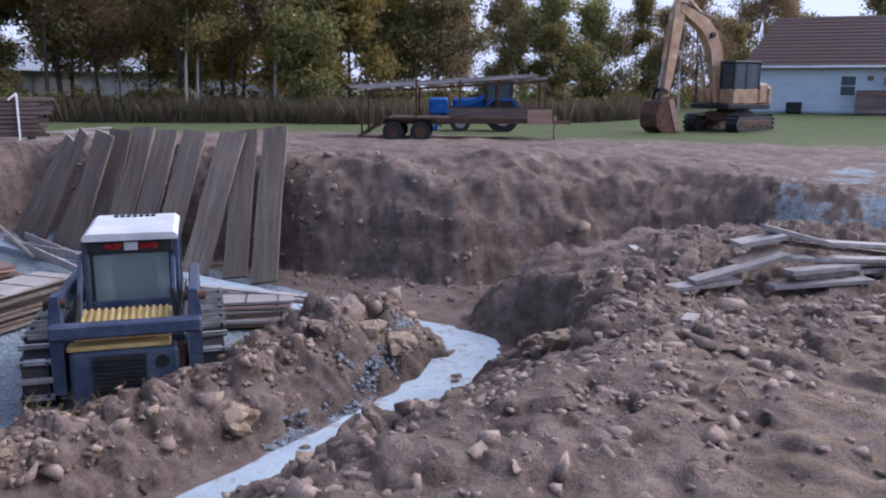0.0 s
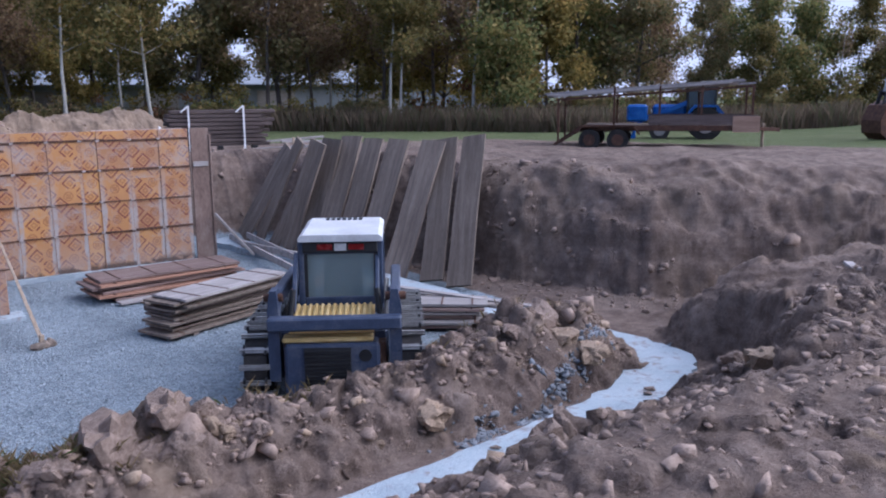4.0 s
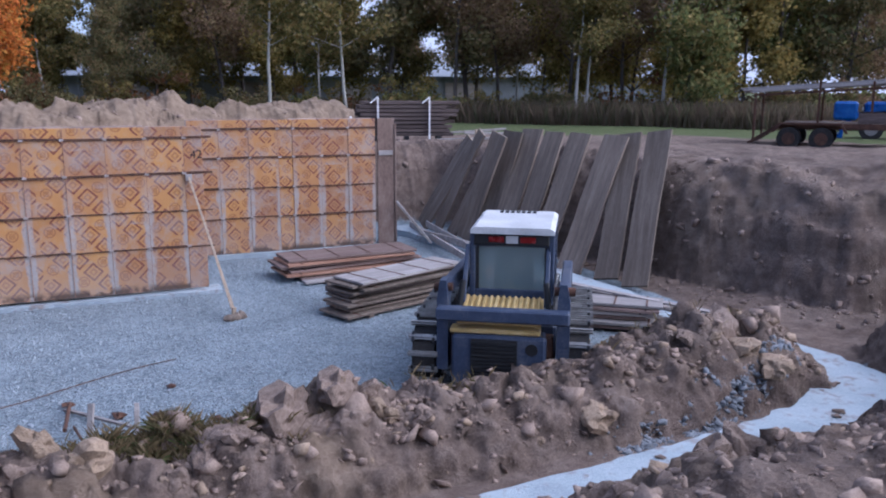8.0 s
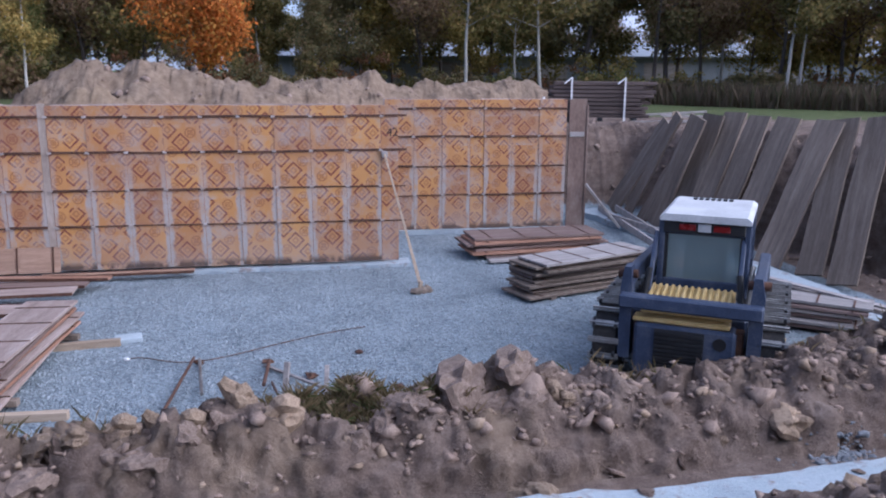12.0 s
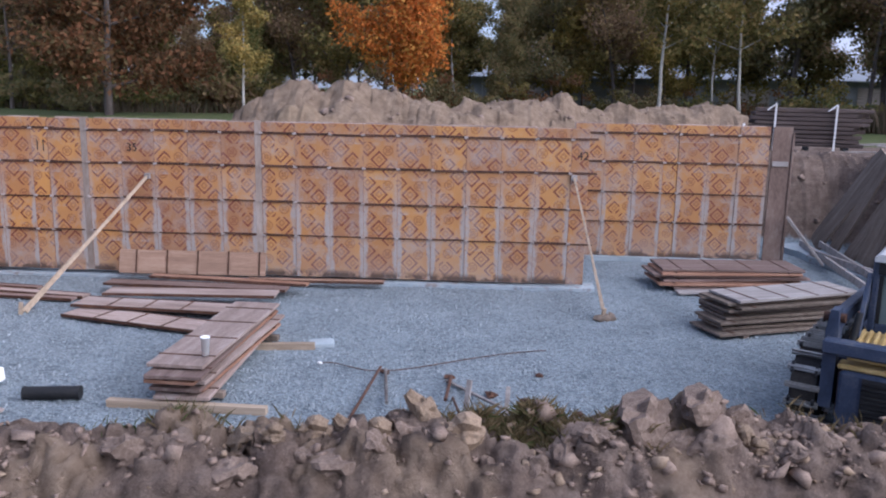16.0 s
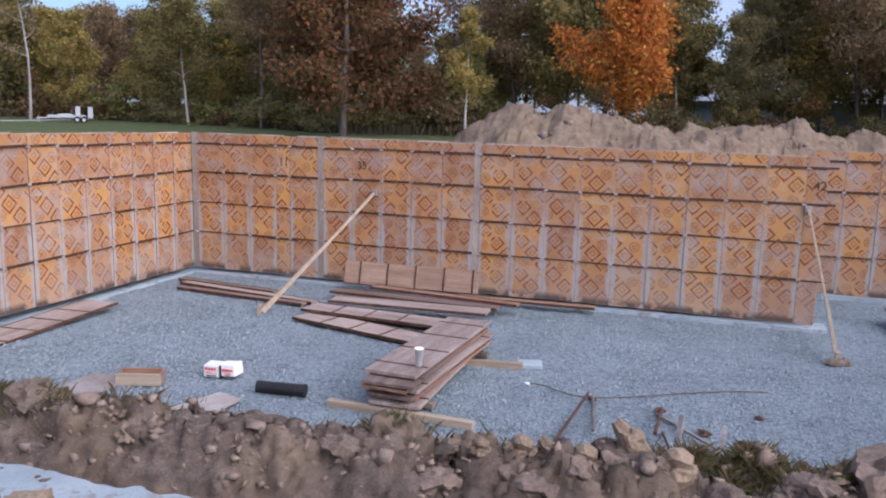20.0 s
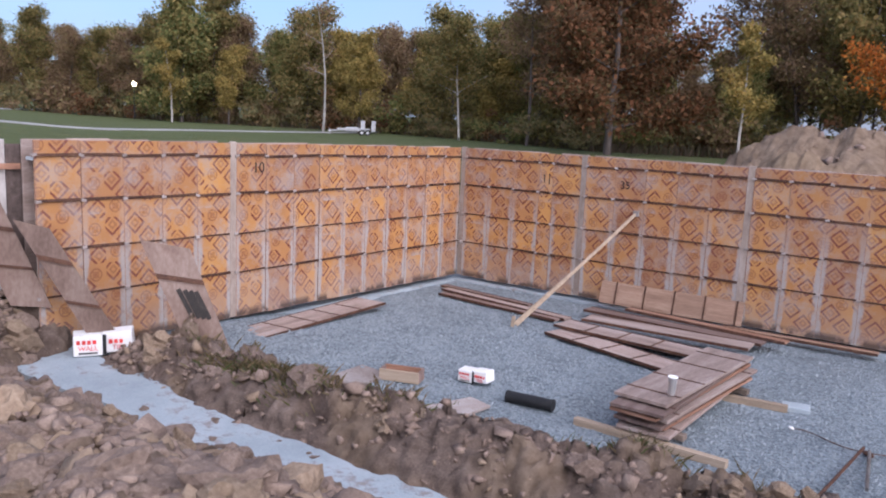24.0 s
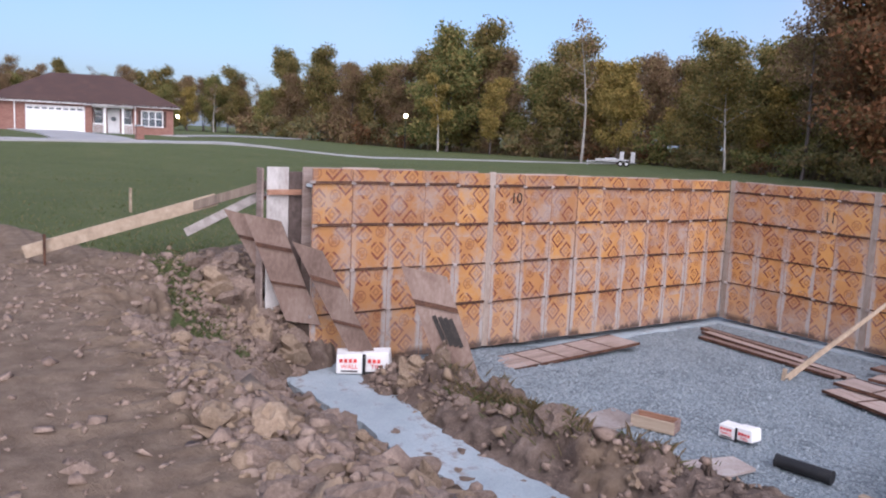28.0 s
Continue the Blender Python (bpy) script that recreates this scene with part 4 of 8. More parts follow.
strip("footing_front", [(-10.25, 5.0, 0.30, 1.0), (-9.5, 5.15, 0.29, 1.4), (-8.7, 5.1, 0.27, 1.1), (-7.2, 4.95, 0.22, 0.72), (-5.6, 5.05, 0.17, 0.72), (-3.0, 5.2, 0.13, 0.66), (0.5, 5.4, 0.11, 0.6),
                        (3.4, 5.45, 0.11, 0.62), (5.6, 5.62, 0.11, 0.62), (6.8, 5.82, 0.11, 0.7), (7.6, 6.08, 0.11, 0.85), (8.15, 6.6, 0.11, 1.0), (8.25, 7.2, 0.11, 0.9), (8.2, 7.9, 0.11, 0.8)],
      "pale blue-grey poured concrete footing in an open trench")
strip("footing_side", [(8.1, 8.2, 0.12, 0.6), (8.0, 10.0, 0.13, 0.6), (7.75, 13.0, 0.13, 0.6), (7.3, 17.0, 0.13, 0.6), (7.0, 18.9, 0.13, 0.6)],
      "pale poured concrete footing below a row of leaning planks")
strip("footing_back", [(-10.4, 14.25, 0.03, 0.4), (-4.0, 14.25, 0.05, 0.36), (2.0, 14.25, 0.07, 0.44)], "pale concrete footing under the long form wall")
strip("footing_left", [(-10.2, 14.5, 0.02, 0.62), (-10.2, 9.5, 0.08, 0.62), (-10.2, 5.2, 0.2, 0.62)], "pale concrete footing under the side form wall")
strip("footing_corner", [(1.6, 17.02, 0.1, 0.4), (5.9, 17.02, 0.1, 0.4)], "pale concrete footing under the set-back form wall")

# ---- concrete forms ----
PANEL_H, PANEL_W = 2.73, 0.605


def panel_mesh(name, width, height, material, thick=0.03):
    return mesh_of(name, box(-width / 2, width / 2, -thick / 2, thick / 2, 0, height, bevel=0.004), material)


ROWS = (0.16, 0.74, 1.35, 1.97, 2.55)
thick_bar = mesh_of("tie_bar", box(-0.3, 0.3, -0.012, 0.012, -0.02, 0.02, bevel=0.004), M["rust"])
thin_bar = mesh_of("tie_bar", box(-0.28, 0.28, -0.010, 0.010, -0.011, 0.011, bevel=0.003), M["rust"])
wedge_mesh = mesh_of("tie_wedge", prism([(-0.03, -0.02), (0.035, -0.014), (0.035, 0.018), (-0.03, 0.022)], -0.02, 0.02), M["ply_grey"])
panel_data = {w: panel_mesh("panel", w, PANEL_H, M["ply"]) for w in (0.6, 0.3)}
back_data = panel_mesh("back_panel", 0.6, PANEL_H, M["ply_old"])
joint_data = mesh_of("panel_edge", box(-0.004, 0.004, -0.003, 0.003, 0.02, PANEL_H - 0.02), M["ply_edge"])
filler_data = mesh_of("filler_strip", box(-0.06, 0.06, -0.017, 0.017, 0, PANEL_H + 0.01, bevel=0.004), M["filler"])


def form_wall(label, m, widths, rise=0.0, back=True, seed=0):
    """A run of upright form panels with tie bars, inner face towards -y; widths name its panels, 0.12 a filler strip."""
    rnd = random.Random(seed)
    wall = thing("formwork_wall", label, "formwork", m, "concrete wall forms")
    total, x = sum(widths), 0.0
    for w in widths:
        c = x + w / 2
        z = rise * c / total
        tilt = rnd.uniform(-0.25, 0.25)
        if w < 0.2:
            ob = part("filler_strip", filler_data, None, wall, "cement-grey filler strip")
            ob.matrix_basis = pose(c, rnd.uniform(-0.004, 0.004), z + 0.02)
        else:
            ob = part("panel", panel_data[0.6 if w > 0.4 else 0.3], None, wall)
            ob.matrix_basis = pose(c, rnd.uniform(-0.008, 0.008), z + 0.012 * rnd.uniform(0, 1), 0, 0, tilt)
            edge = part("panel_edge", joint_data, None, wall)
            edge.matrix_basis = pose(x, -0.018, z)
            if back and w > 0.4:
                ob = part("back_panel", back_data, None, wall, "cement-stained outer form panel")
                ob.matrix_basis = pose(c, 0.30, z + 0.02 * rnd.uniform(0, 1))
            for n, r in enumerate(ROWS[1:]):
                bar = part("tie_bar", thick_bar if n in (2, 3) or rnd.random() < 0.35 else thin_bar, None, wall)
                bar.matrix_basis = pose(c, -0.026, z + r + rnd.uniform(-0.012, 0.012), 0, rnd.uniform(-0.8, 0.8), 0)
                wedge = part("tie_wedge", wedge_mesh, None, wall)
                wedge.matrix_basis = pose(x + rnd.uniform(-0.02, 0.02), -0.03, z + r, 0, rnd.uniform(-20, 20), 0)
        x += w
    top = part("top_plate", box(0, total, 0.03, 0.27, PANEL_H - 0.26, PANEL_H - 0.22), M["concrete"], wall, "grey concrete between the forms")
    top.matrix_basis = pose(0, 0, 0, 0, -math.degrees(math.atan2(rise, total)), 0)
    return wall


FAR = [0.12, 0.6, 0.6, 0.6, 0.3, 0.6, 0.12, 0.6, 0.6, 0.6, 0.6, 0.6, 0.12, 0.6, 0.6, 0.6, 0.6, 0.6, 0.6, 0.6, 0.6, 0.6, 0.3]
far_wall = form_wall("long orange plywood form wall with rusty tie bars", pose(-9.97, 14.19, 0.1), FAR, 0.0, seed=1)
lettering("painted_number", "42", 0.2, M["black_ink"], far_wall, pose(11.66, -0.02, 2.27, 90, 0, 0), "black hand-painted number")
lettering("painted_number", "35", 0.2, M["black_ink"], far_wall, pose(3.74, -0.02, 2.24, 90, 0, 0), "black hand-painted number")
part("painted_mark", box(-0.08, -0.06, -0.021, -0.018, 2.16, 2.34, box(0.03, 0.05, -0.021, -0.018, 2.14, 2.34)), M["black_ink"], far_wall, "black paint mark").matrix_basis = pose(2.1, 0, 0)
LEFT = [0.6, 0.6, 0.6, 0.6, 0.6, 0.12, 0.6, 0.6, 0.6, 0.6, 0.6, 0.6, 0.6, 0.6, 0.6, 0.6]
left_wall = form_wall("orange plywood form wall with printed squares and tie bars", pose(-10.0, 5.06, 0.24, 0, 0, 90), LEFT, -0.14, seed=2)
lettering("painted_number", "10", 0.24, M["black_ink"], left_wall, pose(3.56, -0.021, 2.3, 90, 0, 0), "black hand-painted number")
RIGHT = [0.6, 0.6, 0.6, 0.3, 0.6, 0.6, 0.6]
form_wall("set-back orange plywood form wall beside the soil bank", pose(1.85, 16.95, 0.1), RIGHT, 0.0, seed=3)

# the end of the side wall: an outer form standing free, a gap, a tie rod
end = thing("form_end", "grey cement-smeared outer forms at the wall's open end", "formwork", pose(-10.0, 5.06, 0.24), group="concrete wall forms")
part("outer_panel", box(-0.42, -0.39, -0.47, -0.16, 0, 2.72, bevel=0.004), M["smeared"], end, "cement-white form panel")
# dark colour here makes the gap between the forms read dark
part("outer_panel", box(-0.42, -0.39, -0.155, 0.3, 0, 2.66, bevel=0.004), M["old_lumber"], end, "dark form panel behind the gap")
part("outer_panel", box(-0.60, -0.42, -0.535, -0.505, 0, 2.70, bevel=0.004), M["ply_old"], end)
part("stop_board", box(-0.34, -0.03, 0.24, 0.28, 0, 2.55, bevel=0.004), M["old_lumber"], end, "dark stop board between the forms")
part("tie_rod", tube((-0.2, 0.1, 0.9), (-0.22, 0.12, 2.3), 0.011, sides=8), M["steel"], end)
part("tie_bar", box(-0.44, -0.425, -0.5, 0.0, 2.28, 2.33), M["rust"], end)
part("waler", box(-0.38, -0.33, -0.48, 0.0, 2.35, 2.42), M["ply_edge"], end)

# the free end of the set-back wall: worn panels seen edge on, and a short prop
post = thing("form_corner", "weathered brown corner forms at the end of the set-back wall", "formwork", pose(5.8, 16.93, 0.1), group="concrete wall forms")
part("corner_panel", box(0.0, 0.38, -0.02, 0.02, 0, 2.74, bevel=0.005), M["panel_worn"], post)
part("corner_panel", box(0.38, 0.42, -0.05, 0.5, 0, 2.62, bevel=0.005), M["panel_worn"], post)
part("batten", box(0.02, 0.34, -0.05, -0.022, 1.95, 2.05, bevel=0.004), M["plank_grey"], post)
prop = solid("wood_prop", beam((6.15, 16.7, 1.05), (6.85, 16.4, 0.12), 0.11, 0.045, bevel=0.004), M["plank_grey"], "grey board propping the corner forms", "brace")


# ---- braces ----
def brace(label, foot, head, w, h, splice):
    t = thing("wall_brace", label, "brace", group="wall braces")
    a, b = Vector(foot), Vector(head)
    mid = a + (b - a) * splice
    part("board", beam(a, b, w, h, bevel=0.003, side=(1, 0, 0.3)), M["lumber"], t)
    part("splice_board", beam(a - Vector((0.03, 0.03, -0.02)), mid, w * 0.95, h, bevel=0.003, side=(1, 0, 0.3)), M["lumber"], t)
    part("stake", box(-0.03, 0.03, -0.02, 0.02, -0.25, 0.16, bevel=0.004, m=pose(a.x - 0.05, a.y - 0.05, a.z, 4, 6, 20)), M["lumber"], t)
    part("nail_block", box(-0.05, 0.05, -0.03, 0.03, -0.05, 0.05, bevel=0.004, m=pose(*b)), M["plank_grey"], t)
    return t


brace("pale lumber brace from stake to form wall", (-6.85, 11.56, 0.04), (-5.95, 14.12, 1.85), 0.055, 0.03, 0.55)
brace("thin grey brace pole at the wall's end", (1.94, 12.32, 0.04), (1.55, 14.12, 2.0), 0.05, 0.035, 0.5)
for n in range(3):
    solid("stake_rubble", ball(0.09, 300 + n, 2), M["plank"], "brown splintered wood by the brace stake", "wood scrap",
          pose(1.94 + 0.09 * (n - 1), 12.2 + 0.05 * n, 0.05, 20 * n, 0, 50 * n), "wood scraps")

# ---- planks leaning on the bank: foot, head, width ----
PLANKS = (
    ((7.62, 18.9, 0.1), (8.35, 17.6, 2.25), 0.34), ((7.6, 17.8, 0.1), (8.0, 16.25, 2.5), 0.2), ((7.7, 17.3, 0.1), (8.05, 16.3, 1.65), 0.24),
    ((7.79, 16.66, 0.1), (8.3, 16.0, 2.46), 0.3), ((7.87, 16.03, 0.1), (8.75, 16.25, 2.5), 0.33), ((7.94, 15.36, 0.1), (9.2, 16.1, 2.52), 0.34),
    ((8.02, 14.66, 0.1), (9.25, 15.3, 2.52), 0.31), ((8.06, 13.8, 0.1), (9.25, 14.25, 2.52), 0.32), ((8.15, 12.85, 0.1), (9.45, 13.35, 2.55), 0.38),
    ((8.42, 11.98, 0.1), (9.85, 13.4, 2.55), 0.33), ((8.61, 11.43, 0.1), (10.2, 12.99, 2.64), 0.35))
for n, (foot, head, w) in enumerate(PLANKS):
    rnd = random.Random(50 + n)
    f, h = Vector(foot), Vector(head)
    w *= 1.5 if 2 < n < 8 else 1.35
    lift = 0.06 * (n % 2)
    bm = bmesh.new()
    l, rows = (h - f).length + 0.05, []
    for k in range(9):
        x = l * k / 8
        s = 0.012 * math.sin(k * 1.1 + n) + 0.02 * math.sin(k / 8 * math.pi)
        rows.append([bm.verts.new(p) for p in ((x, -w / 2 + rnd.uniform(-0.006, 0.006), s), (x, w / 2 + rnd.uniform(-0.006, 0.006), s), (x, w / 2, s - 0.055), (x, -w / 2, s - 0.055))])
    for a, b in zip(rows, rows[1:]):
        for i in range(4):
            bm.faces.new((a[i], b[i], b[(i + 1) % 4], a[(i + 1) % 4]))
    bm.faces.new(rows[0])
    bm.faces.new(rows[-1][::-1])
    bmesh.ops.recalc_face_normals(bm, faces=bm.faces[:])
    bmesh.ops.transform(bm, matrix=pose(0, 0, 0, 0, -90, 0) @ Matrix.Identity(4), verts=bm.verts[:])
    # the board's length runs along its own z, as its grain does
    m = along(f, h, (-0.8, -0.45, 0.55)) @ pose(0, 0, lift, 0, 90, 0)
    solid("plank", bm, M["plank"], "weathered grey-brown scaffold plank leaning on the bank", "plank", m, "planks leaning on the bank")


# ---- stacks of form boards ----
def board_stack(label, m, length, width, count, thick, materials, seed, spread=0.07, bars=True):
    """Boards laid on each other: each with cross battens at its upper face when it is on top."""
    rnd = random.Random(seed)
    s = thing("board_stack", label, "board stack", m, "stacked form boards")
    for n in range(count):
        l, w = length * rnd.uniform(0.9, 1.02), width * rnd.uniform(0.88, 1.03)
        z = 0.05 + n * thick
        mm = pose(rnd.uniform(-spread, spread) * 2, rnd.uniform(-spread, spread), z, 0, rnd.uniform(-0.5, 0.5), rnd.uniform(-2.6, 2.6))
        b = part("board", box(-l / 2, l / 2, -w / 2, w / 2, 0, thick * 0.72, bevel=0.004), materials[n % len(materials)], s)
        b.matrix_basis = mm
        if bars:
            for k in range(4 if n == count - 1 else 2):
                x = -l / 2 + l * ((k + 0.5) / 4 if n == count - 1 else (0.1 + 0.8 * k))
                part("batten", box(x - 0.012, x + 0.012, -w / 2 - 0.012, w / 2 + 0.012, thick * 0.70, thick * 0.86), M["rust"], b)
    for x in (-0.36, 0.36):
        part("bearer", box(x * length - 0.05, x * length + 0.05, -width / 2 - 0.08, width / 2 + 0.08, -0.02, 0.05, bevel=0.004), M["plank"], s)
    return s


board_stack("stack of reddish-brown form boards on the gravel", pose(4.55, 14.9, 0.0, 0, 0, 6), 2.75, 0.95, 6, 0.062, (M["plank_red"], M["ply_edge"], M["plank_red"]), 1)
board_stack("long loose red-brown boards beside a stack", pose(4.75, 14.15, 0.0, 0, 0, 7), 2.6, 0.22, 1, 0.06, (M["plank_grey"],), 9, bars=False)
board_stack("stack of grey-topped form panels on the gravel", pose(4.5, 12.25, 0.0, 0, 0, 20), 2.35, 0.72, 10, 0.053, (M["plank"], M["plank"], M["old_lumber"], M["plank"], M["plank"], M["old_lumber"], M["plank"], M["plank"], M["plank"], M["plank_grey"]), 2, 0.07)
board_stack("low stack of form panels beside the loader", pose(5.95, 12.5, 0.0, 0, 0, 35), 1.6, 0.6, 4, 0.06, (M["plank_grey"], M["ply_edge"]), 3)
board_stack("stack of red-brown form panels behind the loader", pose(6.75, 9.95, 0.0, 0, 0, -38), 1.9, 0.62, 6, 0.062, (M["plank_red"], M["plank_grey"]), 4)
solid("loose_board", beam((6.4, 11.3, 0.5), (8.15, 8.75, 0.22), 0.2, 0.035, bevel=0.003), M["plank_grey"], "pale board lying across the footing", "board", group="loose boards")
solid("loose_board", beam((6.7, 10.7, 0.5), (8.3, 8.5, 0.3), 0.12, 0.035, bevel=0.003), M["plank_grey"], "pale board lying across the footing", "board", group="loose boards")
for a, b in (((7.2, 18.6, 0.2), (6.7, 14.2, 0.2)), ((7.55, 18.4, 0.22), (7.1, 14.0, 0.2)), ((6.9, 17.2, 0.24), (7.6, 14.3, 0.2))):
    solid("edge_board", beam(a, b, 0.05, 0.14, bevel=0.003), M["plank_grey"], "pale form board along the side footing", "board", group="footing form boards")

cup_pile = board_stack("stack of reddish form panels with plywood tops on two bearers", pose(-3.17, 9.56, 0.06, 0, 0, 88), 2.95, 0.62, 7, 0.056, (M["ply_old"], M["ply_edge"], M["plank_red"]), 5, 0.03)
solid("bearer_board", beam((-4.02, 8.2, 0.045), (-2.25, 8.14, 0.045), 0.09, 0.09, bevel=0.004), M["lumber"], "lumber bearer under a stack of panels", "lumber", group="bearers")
solid("bearer_board", beam((-3.6, 10.2, 0.045), (-2.2, 10.4, 0.045), 0.09, 0.09, bevel=0.004), M["lumber"], "lumber bearer under a stack of panels", "lumber", group="bearers")

cup = thing("foam_cup", "white foam cup standing on a stack of panels", "cup", pose(-3.02, 8.5, 0.52))
bm = bmesh.new()
rings = [(0.036, 0.0), (0.052, 0.2), (0.056, 0.2), (0.056, 0.212), (0.049, 0.212), (0.033, 0.01)]
loops = [[bm.verts.new((r * math.cos(q * math.pi / 10), r * math.sin(q * math.pi / 10), z)) for q in range(20)] for r, z in rings]
for a, b in zip(loops, loops[1:]):
    for q in range(20):
        bm.faces.new((a[q], a[(q + 1) % 20], b[(q + 1) % 20], b[q]))
bm.faces.new(loops[0][::-1])
bm.faces.new(loops[-1])
part("cup_body", bm, M["foam"], cup, soft=True)


# ---- loose form panels and boards lying on the gravel ----
def lying_panel(label, a, b, width, z=0.04, material=None, bars=True, tilt=0.0):
    """A form panel from a to b on the ground with steel bars across it."""
    a, b = Vector((*a, z)), Vector((*b, z + tilt))
    l = (b - a).length
    t = thing("plywood_form", label, "form panel", along(a, b), "loose form panels")
    part("sheet", box(0, l, -width / 2, width / 2, -0.02, 0.015, bevel=0.003), material or M["ply_old"], t)
    part("rim", box(0.0, l, -width / 2 - 0.012, -width / 2, -0.022, 0.022), M["rust"], t)
    part("rim", box(0.0, l, width / 2, width / 2 + 0.012, -0.022, 0.022), M["rust"], t)
    if bars:
        for k in range(1, int(l / 0.55)):
            part("cross_bar", box(k * 0.58 - 0.012, k * 0.58 + 0.012, -width / 2, width / 2, 0.015, 0.024), M["rust"], t)
    return t


red = "reddish worn form panel lying on the gravel"
lying_panel(red, (-6.13, 11.6), (-3.89, 11.0), 0.5, 0.07)
lying_panel(red, (-6.2, 11.95), (-3.6, 11.75), 0.5, 0.13, M["ply_old"])
lying_panel("dark grey-brown board lying on panels", (-5.95, 12.35), (-3.25, 12.5), 0.42, 0.2, M["ply_old"], False)
lying_panel("grey-brown board lying by the wall", (-6.3, 13.1), (-3.2, 13.0), 0.3, 0.16, M["plank_red"], False)
lying_panel("grey-brown board lying by the wall", (-5.7, 13.5), (-2.9, 13.2), 0.2, 0.2, M["ply_edge"], False)
lying_panel("narrow board lying by the wall", (-4.1, 13.75), (-1.7, 13.85), 0.18, 0.12, M["buff"], False)
lying_panel("long narrow board on the gravel", (-9.4, 13.0), (-6.4, 12.55), 0.2, 0.05, M["ply_old"], False)
lying_panel("long narrow board on the gravel", (-9.2, 12.6), (-6.5, 12.35), 0.16, 0.05, M["plank_red"], False)
lying_panel("long narrow board on the gravel", (-9.6, 13.2), (-7.4, 12.95), 0.14, 0.06, M["plank_red"], False)
lying_panel("reddish form panel lying along the side wall", (-9.22, 7.8), (-9.45, 10.8), 0.62, 0.14, M["ply_old"])
stand = thing("plywood_form", "buff form panel standing on edge against the wall", "form panel", pose(-6.45, 13.86, 0.14, -14, 0, 1.5), "loose form panels")
part("sheet", box(0, 2.62, 0, 0.03, 0, 0.42, bevel=0.003), M["buff"], stand)
for k in range(5):
    part("cross_bar", box(0.3 + k * 0.55, 0.325 + k * 0.55, -0.016, 0, 0, 0.43), M["rust"], stand)
for k in range(4):
    part("face", box(0.36 + k * 0.55, 0.82 + k * 0.55, -0.008, -0.002, 0.05, 0.38), M["buff"], stand, "buff plywood face")
solid("foam_board", plate((-7.1, 6.9, 0.09), (-6.6, 7.2, 0.09), (-6.6, 7.95, 0.08), (-7.15, 8.0, 0.08), 0.03), M["ply_grey"], "grey muddy sheet lying on the gravel", "sheet", group="muddy sheets")
solid("foam_board", plate((-5.5, 7.15, 0.12), (-5.0, 7.0, 0.12), (-5.0, 7.9, 0.06), (-5.35, 8.0, 0.06), 0.03), M["ply_grey"], "grey muddy sheet half under the soil bank", "sheet", group="muddy sheets")
open_box = thing("wooden_box", "small brown plywood box lying on the gravel", "box", pose(-6.42, 7.95, 0.05, 0, 0, 20))
for y in (-0.11, 0.11):
    part("side_board", box(-0.27, 0.27, y - 0.012, y + 0.012, 0, 0.15, bevel=0.003), M["lumber"] if y < 0 else M["ply_edge"], open_box)
for x in (-0.26, 0.26):
    part("end_board", box(x - 0.012, x + 0.012, -0.098, 0.098, 0, 0.15, bevel=0.003), M["plank_red"], open_box)
part("bottom_board", box(-0.248, 0.248, -0.098, 0.098, 0, 0.015), M["ply_edge"], open_box)
solid("stone_block", box(-0.17, 0.17, -0.12, 0.12, 0, 0.07, bevel=0.012, m=pose(-2.14, 10.55, 0, 0, 0, 12)), M["concrete"], "flat pale stone block on the gravel", "stone")
pipe = thing("pipe_roll", "short black plastic pipe lying on the gravel", "pipe", pose(-4.7, 8.32, 0.08, 0, 0, 8))
part("shell", tube((-0.3, 0, 0), (0.3, 0, 0), 0.075, bm=None, sides=24), M["black"], pipe, soft=False)
for x in (-0.29, 0.29):
    part("rim", tube((x - 0.015, 0, 0), (x + 0.015, 0, 0), 0.08, sides=24), M["black"], pipe)


def tie_carton(label, m, s):
    """A carton of wall ties, bound by a dark strap, with red print on its sides."""
    c = thing("tie_carton", label, "carton", m, "cartons of wall ties")
    part("carton", box(-0.36 * s, 0.02 * s, -0.17 * s, 0.17 * s, 0, 0.26 * s, bevel=0.012), M["carton"], c)
    part("carton", box(0.0, 0.37 * s, -0.16 * s, 0.16 * s, 0, 0.25 * s, bevel=0.012, m=pose(0.0, 0, 0.02, 0, -5, -7)), M["carton"], c)
    part("strap", box(-0.02 * s, 0.025 * s, -0.178 * s, 0.178 * s, -0.004, 0.268 * s), M["black"], c)
    f = -0.172 * s
    for n in range(4):
        for x in (-0.3 + 0.062 * n, 0.075 + 0.062 * n):
            part("print_bar", box((x - 0.022) * s, (x + 0.022) * s, f - (0.004 if x < 0 else 0.016), f + 0.01, 0.155 * s, 0.205 * s), M["red_ink"], c, "red printed bar")
    lettering("lettering", "WALL", 0.085 * s, M["red_ink"], c, pose(-0.19 * s, f - 0.004, 0.10 * s, 90, 0, 0), "red printed word")
    lettering("lettering", "TIES", 0.085 * s, M["red_ink"], c, pose(0.17 * s, f - 0.016, 0.10 * s, 90, 0, -7), "red printed word")
    part("print_bar", box(-0.3 * s, -0.08 * s, f - 0.004, f, 0.03 * s, 0.05 * s), M["black_ink"], c, "small black print")
    return c


tie_carton("white carton with red print bound by a strap, on the footing", pose(-9.42, 5.58, 0.30, 0, 0, 60), 1.0)
tie_carton("small white carton with red print on the gravel", pose(-5.68, 8.6, 0.03, 0, 0, 8), 0.62)

